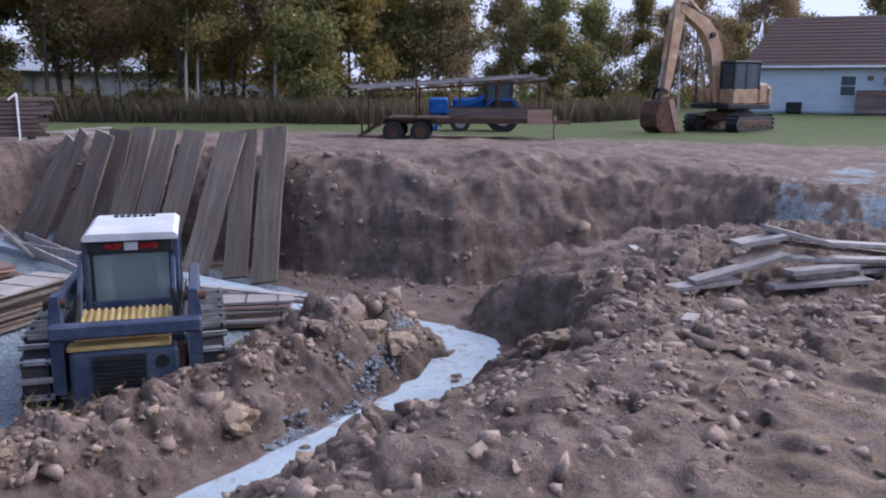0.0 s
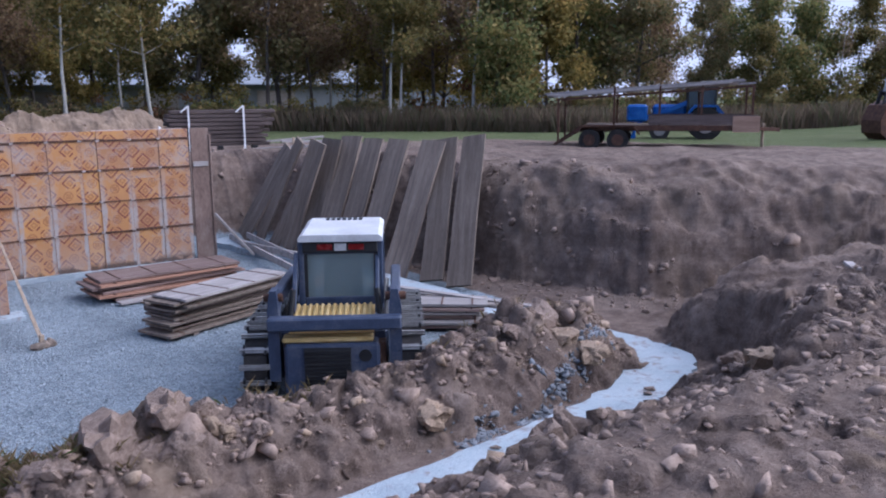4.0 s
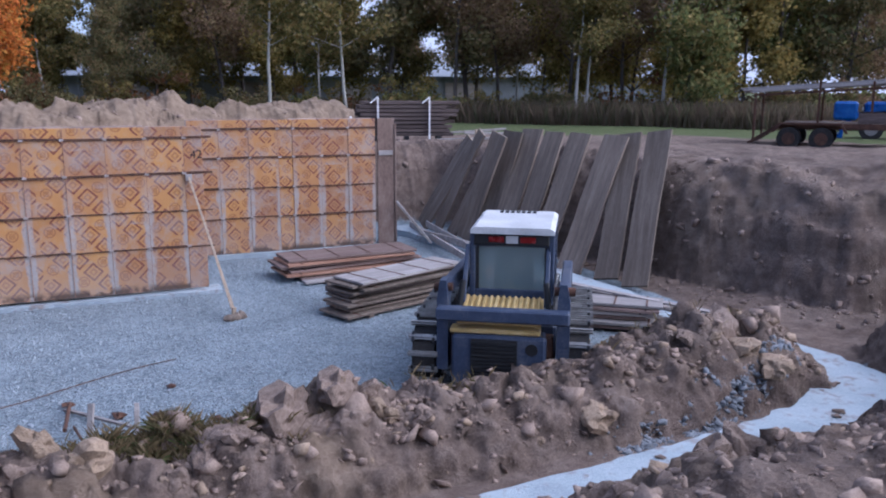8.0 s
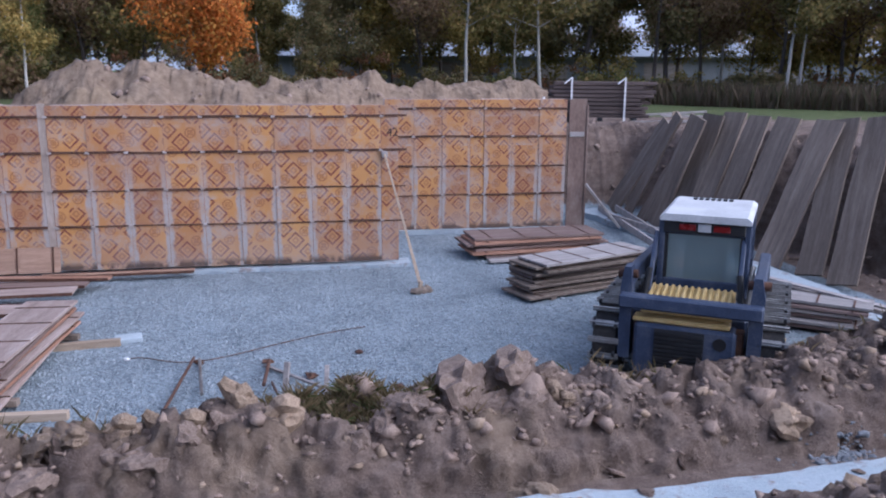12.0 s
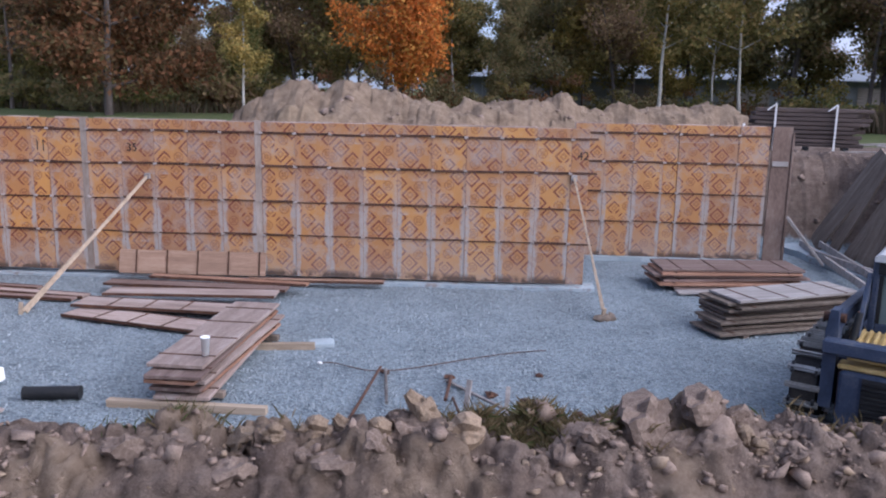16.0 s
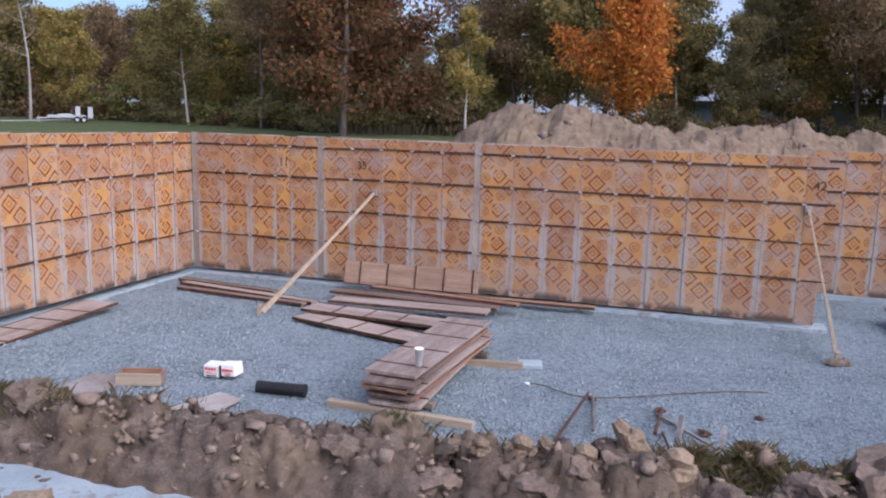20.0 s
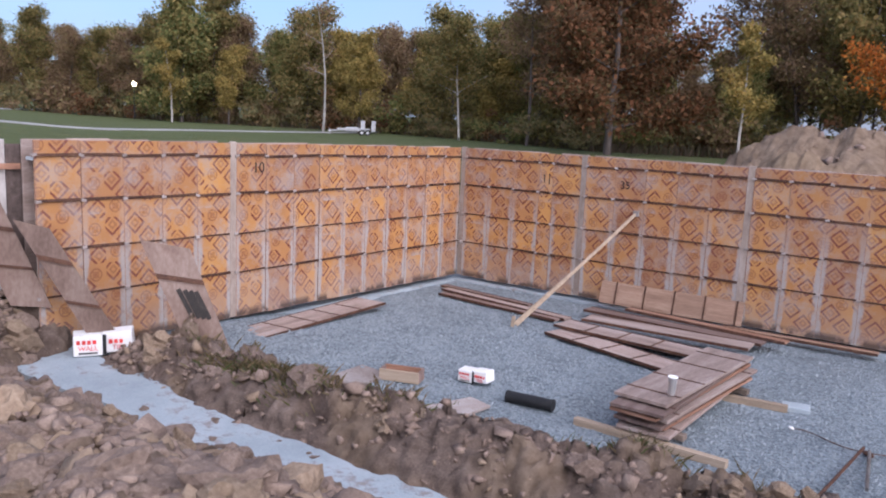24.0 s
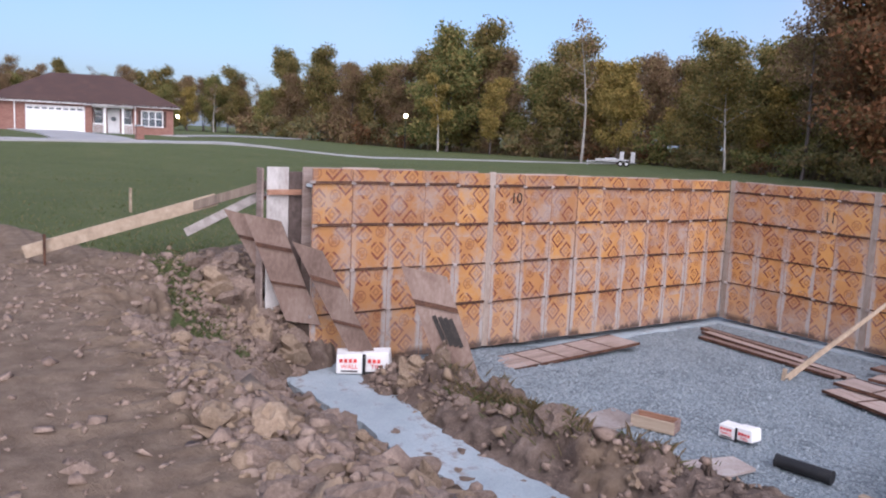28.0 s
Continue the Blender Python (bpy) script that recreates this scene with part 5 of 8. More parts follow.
# ---- steel stakes, rods and wire near the soil bank ----
STAKES = (((-0.28, 8.75, 0.03), (-0.18, 7.9, 0.2), 0.014, "rust"), ((-1.15, 9.6, 0.04), (-0.98, 8.3, 0.12), 0.02, "steel"), ((-1.35, 7.9, 0.04), (-1.2, 9.5, 0.1), 0.018, "rust"),
          ((-0.14, 7.6, 0.1), (-0.08, 7.75, 0.62), 0.026, "plank_grey"), ((0.26, 7.3, 0.1), (0.3, 7.6, 0.62), 0.022, "plank_grey"), ((0.56, 7.3, 0.1), (0.66, 7.55, 0.55), 0.02, "plank_grey"),
          ((-0.38, 9.3, 0.03), (0.3, 8.3, 0.1), 0.02, "plank_grey"), ((-0.33, 9.5, 0.02), (-0.33, 8.0, 0.3), 0.02, "rust"))
for a, b, r, kind in STAKES:
    if kind == "plank_grey":
        solid("wood_stake", beam(a, b, r * 2, r * 1.4, bevel=0.003), M["plank_grey"], "pale wooden stake stuck by the soil bank", "stake", group="stakes by the soil bank")
    else:
        solid("steel_rod", tube(a, b, r, sides=8), M[kind], "steel form rod lying on the gravel", "rod", group="steel rods")
for n, (x, y, s) in enumerate(((-1.15, 9.55, 0.06), (-0.35, 9.45, 0.06), (0.55, 8.75, 0.06), (0.15, 8.9, 0.07), (0.75, 9.6, 0.06), (5.1, 8.2, 0.05), (1.1, 8.4, 0.06))):
    solid("rod_clamp", ball(s, 400 + n, 2, 0.4, 0.5), M["rust"], "rusty clamp lying on the gravel", "clamp", pose(x, y, 0.03, 0, 0, 40 * n), "rusty clamps")
wire = bpy.data.curves.new("tie_wire", "CURVE")
wire.dimensions, wire.bevel_depth = "3D", 0.006
sp = wire.splines.new("NURBS")
pts = [(-2.0, 9.75, 0.03), (-1.85, 9.8, 0.06), (-1.5, 9.5, 0.03), (-0.9, 9.55, 0.03), (0.2, 10.4, 0.03), (0.9, 10.6, 0.03)]
sp.points.add(len(pts) - 1)
for p, c in zip(sp.points, pts):
    p.co = (*c, 1)
sp.use_endpoint_u = True
wire.materials.append(M["rust"])
tagged(new("tie_wire", wire), "thin rusty wire lying on the gravel", "wire")
solid("white_scrap", ball(0.035, 420, 2, 0.6), M["carton"], "white paper scrap on the gravel", "scrap", pose(-2.0, 9.75, 0.04))

# ---- panels leaning at the near end of the side wall ----
LEANING = ((((-8.95, 5.81, 1.79), (-8.61, 6.30, 1.67), (-8.12, 6.62, 0.20), (-8.42, 6.22, 0.25)), "panel_worn"),
           (((-9.93, 4.74, 2.02), (-9.76, 5.10, 1.90), (-9.33, 5.75, 0.48), (-9.55, 5.42, 0.55)), "panel_worn"),
           (((-10.81, 4.15, 2.37), (-10.67, 4.49, 2.28), (-10.38, 5.0, 1.20), (-10.52, 4.70, 1.25)), "panel_worn"),
           (((-10.46, 4.30, 2.34), (-10.22, 4.72, 2.25), (-9.95, 5.12, 1.05), (-10.19, 4.72, 1.1)), "panel_worn"))
for n, (c, kind) in enumerate(LEANING):
    c = [Vector(v) for v in c]
    # widen to a panel's true width and sink the foot into the soil
    down = (c[3] - c[0] + c[2] - c[1]).normalized()
    c[2], c[3] = c[2] + down * 0.2, c[3] + down * 0.2
    t = thing("leaning_form", "worn form panel leaning at the wall end", "form panel", group="leaning form panels")
    part("sheet", plate(c[0], c[1], c[2], c[3], 0.03), M[kind], t)
    up = (c[1] - c[0]).cross(c[3] - c[0]).normalized() * 0.02
    up = -up if up.dot(c[0]) > 0 else up
    for k in ((0.26, 0.30), (0.62, 0.645)) if n != 0 else ((0.24, 0.28),):
        a0, a1, b1, b0 = (c[0].lerp(c[3], k[0]), c[1].lerp(c[2], k[0]), c[1].lerp(c[2], k[1]), c[0].lerp(c[3], k[1]))
        part("cross_bar", plate(a0 + up, a1 + up, b1 + up, b0 + up, 0.03), M["rust"], t)
    if n == 0:
        for q in (0.36, 0.5, 0.62, 0.74):
            a0, b0 = c[0].lerp(c[1], q).lerp(c[3].lerp(c[2], q), 0.34), c[0].lerp(c[1], q + 0.06).lerp(c[3].lerp(c[2], q + 0.06), 0.55)
            part("stencil_bar", beam(a0 + up * 1.8, b0 + up * 1.8, 0.055, 0.006, side=up), M["black_ink"], t, "dark stencilled bar")

# lumber braces outside the wall's end
outer = thing("lumber_brace", "long new lumber brace from the wall top to a stake", "brace", group="wall braces")
part("board", beam((-11.95, 1.9, 1.72), (-11.2, 4.2, 2.46), 0.05, 0.17, bevel=0.004), M["lumber"], outer)
part("board", beam((-11.3, 3.9, 2.36), (-10.65, 4.75, 2.72), 0.045, 0.12, bevel=0.004), M["plank"], outer)
part("stake", box(-0.02, 0.02, -0.015, 0.015, -0.3, 0.22, m=pose(-11.8, 2.12, 1.75)), M["rust"], outer, "rusty steel stake")
solid("lumber_brace", beam((-11.43, 3.85, 1.98), (-10.75, 4.72, 2.58), 0.045, 0.12, bevel=0.004), M["plank_grey"], "short grey board brace at the wall's end", "brace", group="wall braces")


# ---- tracked skid-steer loader, seen from behind: x right, y ahead ----
def skid_steer(m):
    t = thing("skid_steer", "navy and yellow skid-steer loader with white roof and steel tracks", "loader", m)
    part("chassis", box(-0.62, 0.62, -1.05, 1.2, 0.28, 0.82, bevel=0.03), M["navy"], t)
    part("belly", box(-0.5, 0.5, -1.1, 1.1, 0.16, 0.3, bevel=0.02), M["dark_steel"], t)
    rear = part("rear_door", box(-0.53, 0.53, -1.34, -1.05, 0.14, 0.74, bevel=0.035), M["navy"], t, "dusty navy engine door")
    part("grille_frame", box(-0.31, 0.21, -1.352, -1.335, 0.16, 0.70), M["dark_steel"], rear)
    for n in range(11):
        part("grille_slat", box(-0.30, 0.20, -1.372, -1.35, 0.185 + n * 0.046, 0.21 + n * 0.046, m=None), M["black"], rear)
    part("exhaust_hole", tube((0.37, -1.352, 0.6), (0.37, -1.30, 0.6), 0.07, sides=16), M["black"], rear)
    part("hood_lip", box(-0.56, 0.46, -1.30, -1.1, 0.745, 0.80, bevel=0.015), M["yellow"], t, "faded yellow hood edge")
    hood = part("engine_cover", prism([(-0.47, 0.86), (0.47, 0.86), (0.47, 0.92), (-0.47, 0.92)], 0, 0.62), M["yellow"], t, "faded yellow ribbed engine cover")
    hood.matrix_basis = pose(0, -1.18, 0.02, 10, 0, 0)
    for n in range(13):
        x = -0.42 + n * 0.07
        part("rib", box(x - 0.018, x + 0.018, 0.02, 0.6, 0.92, 0.955, bevel=0.008), M["yellow"], hood)
    # cab, a little off centre
    up = pose(0.07, 0, 0.08)
    part("cab_frame", box(-0.50, -0.43, -0.62, -0.52, 0.85, 1.72, bevel=0.015), M["navy"], t).matrix_basis = up
    box_specs = ((0.43, 0.50, -0.62, -0.52, 0.85, 1.72), (-0.50, -0.43, 0.42, 0.5, 0.7, 1.72), (0.43, 0.50, 0.42, 0.5, 0.7, 1.72), (-0.43, 0.43, -0.61, -0.53, 0.90, 1.02), (-0.43, 0.43, -0.61, -0.53, 1.54, 1.72))
    for s in box_specs:
        part("cab_post", box(*s, bevel=0.012), M["navy"], t).matrix_basis = up
    part("rear_window", box(-0.42, 0.42, -0.585, -0.57, 1.02, 1.54), M["cab_glass"], t, "dusty grey-green rear window").matrix_basis = up
    part("window_seal", box(-0.43, -0.39, -0.60, -0.56, 1.02, 1.54), M["black"], t).matrix_basis = up
    part("window_seal", box(0.39, 0.43, -0.60, -0.56, 1.02, 1.54), M["black"], t).matrix_basis = up
    for sx in (-1, 1):
        screen = part("side_screen", box(0.47 * sx - 0.01, 0.47 * sx + 0.01, -0.52, 0.42, 0.8, 1.68), M["dark_steel"], t, "dark perforated side screen")
        screen.matrix_basis = up
        for n in range(6):
            part("screen_bar", box(0.49 * sx - 0.012, 0.49 * sx + 0.012, -0.5 + n * 0.165, -0.47 + n * 0.165, 0.85, 1.66), M["navy"], screen)
    part("seat_back", box(-0.24, 0.24, -0.3, -0.16, 0.85, 1.42, bevel=0.05), M["black"], t).matrix_basis = up
    part("light_bar", box(-0.44, 0.44, -0.66, -0.60, 1.565, 1.70, bevel=0.01), M["black"], t).matrix_basis = up
    for x0, x1 in ((-0.27, -0.09), (0.10, 0.28)):
        part("tail_light", box(x0, x1, -0.675, -0.655, 1.60, 1.67, bevel=0.006), M["red_lens"], t, "red tail light").matrix_basis = up
    part("number_plate", box(-0.065, 0.075, -0.675, -0.655, 1.59, 1.68, bevel=0.004), M["white"], t, "blank white plate").matrix_basis = up
    roof = part("roof", prism([(-0.48, 1.72), (0.50, 1.72), (0.50, 1.765), (0.45, 1.80), (-0.43, 1.80), (-0.48, 1.765)], -0.70, 0.55), M["white"], t, "dusty white cab roof")
    roof.matrix_basis = up @ pose(0, 0, 0, 1.0, 0, 0)
    for n in range(7):
        part("roof_slot", box(-0.24 + n * 0.07, -0.195 + n * 0.07, 0.36, 0.48, 1.80, 1.815), M["black"], roof)
    # lift arm towers, cross bar, arms
    for sx in (-0.91, 1):
        tower = part("arm_tower", prism([(0.64 * sx, 0.3), (0.78 * sx, 0.3), (0.78 * sx, 1.12), (0.74 * sx, 1.34), (0.66 * sx, 1.34), (0.64 * sx, 1.1)], -1.28, -1.08), M["navy"], t)
        part("pivot_pin", tube((0.60 * sx, -1.16, 1.24), (0.83 * sx, -1.16, 1.24), 0.05, sides=14), M["rust"], tower)
        part("lift_arm", beam((0.71 * sx, -1.14, 1.2), (0.71 * sx, 0.75, 1.12), 0.12, 0.17, bevel=0.015), M["navy"], t)
        part("lift_arm", beam((0.71 * sx, 0.75, 1.12), (0.71 * sx, 1.55, 0.45), 0.12, 0.17, bevel=0.015), M["navy"], t)
        ram = part("lift_cylinder", tube((0.57 * sx, -1.1, 0.4), (0.57 * sx, -0.4, 0.98), 0.055, sides=14), M["dark_steel"], t)
        part("ram_rod", tube((0.57 * sx, -0.4, 0.98), (0.6 * sx, 0.05, 1.16), 0.03, sides=12), M["steel"], ram)
        part("hose_loop", tube((0.55 * sx, -1.06, 0.85), (0.50 * sx, -0.95, 1.28), 0.035, sides=10), M["black"], t)
        part("guard_plate", box(0.55 * sx - 0.05, 0.55 * sx + 0.05, -1.24, -1.06, 0.2, 0.72, bevel=0.01), M["rust"], t)
        part("cab_strut", beam((0.5 * sx, -0.95, 1.0), (0.5 * sx, -0.55, 1.62), 0.05, 0.07, bevel=0.008), M["navy"], t)
    part("cross_bar", box(-0.70, 0.78, -1.42, -1.26, 0.91, 1.06, bevel=0.02), M["navy"], t, "navy rear cross bar")
    part("bucket", prism([(1.5, 0.05), (2.1, 0.03), (2.1, 0.08), (1.62, 0.2), (1.55, 0.62), (1.5, 0.62)], -0.9, 0.9), M["dark_steel"], t).matrix_basis = pose(0, 0, 0, 0, 0, 90)
    # steel tracks over wheels
    shoe = mesh_of("track_shoe", box(-0.17, 0.17, -0.032, 0.032, -0.012, 0.012, box(-0.17, 0.17, -0.01, 0.01, 0.012, 0.035)), M["steel"])
    side_bar = mesh_of("shoe_link", box(-0.015, 0.015, -0.06, 0.06, -0.02, 0.03), M["dark_steel"])
    for sx in (-1, 1):
        track = part("track", box(0.87 * sx - 0.02, 0.87 * sx + 0.02, -0.75, 0.75, 0.36, 0.44), M["dark_steel"], t, "scuffed steel over-tyre track")
        r, half, z = 0.40, 0.80, 0.42
        total = 4 * half + 2 * math.pi * r
        count = 30
        for n in range(count):
            s = total * n / count
            if s < 2 * half:
                y, zz, a = -half + s, z + r, 0
            elif s < 2 * half + math.pi * r:
                a = (s - 2 * half) / r
                y, zz = half + r * math.sin(a), z + r * math.cos(a)
            elif s < 4 * half + math.pi * r:
                y, zz, a = half - (s - 2 * half - math.pi * r), z - r, math.pi
            else:
                a = math.pi + (s - 4 * half - math.pi * r) / r
                y, zz = -half + r * math.sin(a), z + r * math.cos(a)
            o = part("track_shoe", shoe, None, track)
            o.matrix_basis = pose(0.87 * sx, y - 0.1, zz, -math.degrees(a), 0, 0)
            for k in (-0.12, 0.12):
                if n % 2 == 0:
                    o = part("shoe_link", side_bar, None, track)
                    o.matrix_basis = pose(0.87 * sx + k, y - 0.1, zz, -math.degrees(a), 0, 0)
        for y in (-half - 0.1, half - 0.1):
            wheel = part("wheel", tube((0.74 * sx, y, z), (1.0 * sx, y, z), 0.365, sides=28), M["rubber"], t, "muddy rubber tyre")
            part("rim", tube((0.9 * sx, y, z), (1.012 * sx, y, z), 0.2, sides=20), M["yellow"], wheel)
    return t


skid_steer(pose(4.83, 8.93, 0.0, 0, 0, -33))


# ---- excavator on the field: x ahead (towards its bucket), z up ----
def arm_plate(points, widths, y0, y1):
    """A bent box arm along points in x and z."""
    pts = [Vector((x, 0, z)) for x, z in points]
    upper, lower = [], []
    for n, p in enumerate(pts):
        d = (pts[min(n + 1, len(pts) - 1)] - pts[max(n - 1, 0)]).normalized()
        s = Vector((-d.z, 0, d.x)) * widths[n] / 2
        upper.append(p + s)
        lower.append(p - s)
    ring = upper + lower[::-1]
    return prism([(v.x, v.z) for v in ring], y0, y1)


def crawler(t, y, length, name="crawler"):
    c = part(name, prism([(-length / 2, 0.42), (-length / 2 + 0.25, 0.1), (length / 2 - 0.25, 0.1), (length / 2, 0.42), (length / 2 - 0.3, 0.74), (-length / 2 + 0.3, 0.74)], y - 0.24, y + 0.24), M["dark_steel"], t, "muddy steel crawler track")
    part("track_frame", box(-length / 2 + 0.5, length / 2 - 0.5, y - 0.28, y + 0.28, 0.28, 0.56, bevel=0.03), M["rust"], c)
    r, half = 0.40, length / 2 - 0.42
    total = 4 * half + 2 * math.pi * r
    for n in range(36):
        s = total * n / 36
        if s < 2 * half:
            x, z, a = -half + s, 0.42 + r, 0
        elif s < 2 * half + math.pi * r:
            a = (s - 2 * half) / r
            x, z = half + r * math.sin(a), 0.42 + r * math.cos(a)
        elif s < 4 * half + math.pi * r:
            x, z, a = half - (s - 2 * half - math.pi * r), 0.42 - r, math.pi
        else:
            a = math.pi + (s - 4 * half - math.pi * r) / r
            x, z = -half + r * math.sin(a), 0.42 + r * math.cos(a)
        part("track_shoe", box(-0.06, 0.06, y - 0.3, y + 0.3, -0.02, 0.03, m=pose(x, 0, z, 0, math.degrees(a), 0)), M["dark_steel"], c)
    for n in range(5):
        x = -half + 2 * half * n / 4
        part("roller", tube((x, y - 0.27, 0.3), (x, y + 0.27, 0.3), 0.13, sides=14), M["rust"], c)
    return c


def excavator(m):
    t = thing("excavator", "sun-faded orange crawler excavator parked on the grass, bucket down", "excavator", m)
    base = part("undercarriage", box(-0.9, 0.9, -0.7, 0.7, 0.5, 0.95, bevel=0.05), M["rust"], t)
    base.matrix_basis = pose(0.1, 0, 0, 0, 0, 20)
    for y in (-1.05, 1.05):
        crawler(base, y, 3.5)
    part("turntable", tube((0, 0, 0.9), (0, 0, 1.08), 0.65, sides=28), M["dark_steel"], t)
    part("deck", box(-1.1, 1.3, -1.25, 1.25, 1.05, 1.28, bevel=0.03), M["dark_steel"], t)
    part("engine_house", box(-0.95, -0.42, -1.2, 1.2, 1.28, 2.2, bevel=0.08), M["orange_paint"], t)
    part("counterweight", box(-1.3, -0.9, -1.2, 1.2, 1.1, 2.1, bevel=0.15), M["orange_paint"], t, "pale orange counterweight")
    part("side_box", box(-0.4, 1.0, -1.2, -0.35, 1.28, 1.95, bevel=0.05), M["orange_paint"], t)
    cab = part("cab", box(-0.4, 1.05, 0.3, 1.22, 1.28, 1.95, bevel=0.04), M["orange_paint"], t)
    for x in (-0.38, 0.35, 1.0):
        for y in (0.34, 1.19):
            part("cab_post", box(x - 0.045, x + 0.045, y - 0.035, y + 0.035, 1.9, 3.05), M["dark_steel"], cab)
    part("cab_roof", box(-0.45, 1.1, 0.27, 1.26, 3.05, 3.17, bevel=0.05), M["dark_steel"], cab)
    part("cab_window", box(0.99, 1.01, 0.38, 1.15, 1.75, 3.05), M["pane"], cab, "dark windscreen")
    part("cab_window", box(-0.34, 0.30, 1.18, 1.2, 1.95, 3.05), M["pane"], cab, "dark side window")
    part("cab_window", box(0.40, 0.96, 1.18, 1.2, 1.55, 3.05), M["pane"], cab, "dark door window")
    part("operator_seat", box(0.05, 0.5, 0.5, 0.95, 1.6, 2.5, bevel=0.08), M["rust"], cab)
    part("boom", arm_plate([(0.7, 1.4), (0.95, 2.5), (1.25, 3.6), (1.6, 4.3), (2.0, 4.75), (2.65, 5.1), (3.3, 5.4)], [0.5, 0.56, 0.62, 0.66, 0.58, 0.44, 0.3], -0.22, 0.22), M["orange_paint"], t, "sun-bleached orange bent boom")
    part("stick", arm_plate([(3.12, 6.0), (3.32, 5.4), (3.5, 4.2), (3.72, 2.6), (3.88, 1.45)], [0.3, 0.56, 0.5, 0.4, 0.28], -0.18, 0.18), M["orange_paint"], t, "sun-bleached orange stick")
    for y in (-0.34, 0.34):
        ram = part("boom_cylinder", tube((1.25, y, 1.35), (1.5, y, 2.6), 0.1, sides=14), M["orange_paint"], t)
        part("ram_rod", tube((1.5, y, 2.6), (1.72, y, 3.75), 0.055, sides=12), M["steel"], ram)
        part("boom_pin", tube((1.6, y * 0.6, 4.28), (1.6, y * 1.1, 4.28), 0.12, sides=14), M["dark_steel"], t)
    ram = part("stick_cylinder", tube((2.15, 0, 5.2), (2.7, 0, 5.7), 0.1, sides=14), M["orange_paint"], t)
    part("ram_rod", tube((2.7, 0, 5.7), (3.12, 0, 5.98), 0.05, sides=12), M["steel"], ram)
    ram = part("bucket_cylinder", tube((3.65, 0, 5.2), (3.98, 0, 3.1), 0.1, sides=14), M["orange_paint"], t)
    part("ram_rod", tube((3.98, 0, 3.1), (4.15, 0, 1.95), 0.055, sides=12), M["steel"], ram, "shiny steel ram rod")
    for y in (-0.2, 0.2):
        part("linkage", beam((4.15, y, 1.95), (3.8, y, 1.75), 0.06, 0.16), M["dark_steel"], t)
        part("linkage", beam((4.15, y, 1.95), (4.3, y, 1.35), 0.06, 0.14), M["dark_steel"], t)
    bucket = part("bucket", prism([(3.35, 0.08), (3.5, 0.02), (4.25, 0.02), (4.6, 0.3), (4.65, 0.8), (4.4, 1.4), (3.9, 1.6), (3.8, 1.35)], -0.6, 0.6), M["rust"], t, "worn rusty digging bucket")
    part("bucket_side", prism([(3.28, 0.1), (3.6, 0.06), (4.05, 1.45), (3.8, 1.5)], 0.6, 0.63), M["buff"], bucket, "pale worn bucket cheek")
    part("bucket_side", prism([(3.28, 0.1), (3.6, 0.06), (4.05, 1.45), (3.8, 1.5)], -0.63, -0.6), M["buff"], bucket, "pale worn bucket cheek")
    for k in range(5):
        y = -0.52 + 0.26 * k
        part("bucket_tooth", prism([(3.1, 0.04), (3.4, 0.02), (3.42, 0.16)], y - 0.04, y + 0.04), M["steel"], bucket)
    part("hose", tube((1.9, 0.14, 5.0), (2.65, 0.14, 5.5), 0.035, sides=8), M["black"], t)
    part("hose", tube((2.65, 0.14, 5.5), (3.35, 0.2, 5.6), 0.035, sides=8), M["black"], t)
    part("catwalk_rail", tube((-0.95, -1.15, 2.2), (0.9, -1.15, 2.25), 0.025, sides=8), M["dark_steel"], t)
    return t


ex, ey = 36.0, 14.0
excavator(pose(ex, ey, ground_at(ex, ey) - 0.06, 0, 0, 153) @ Matrix.Scale(0.95, 4))


# ---- flat trailer with a rack of long planks; x from its ramp to its tongue ----
def wheel_part(t, x, y, r, w, hub="rust"):
    wh = part("wheel", tube((x, y - w / 2, r), (x, y + w / 2, r), r, sides=26), M["rubber"], t, "black tyre")
    part("rim", tube((x, y - w / 2 - 0.012, r), (x, y + w / 2 + 0.012, r), r * 0.55, sides=18), M[hub], wh)
    return wh


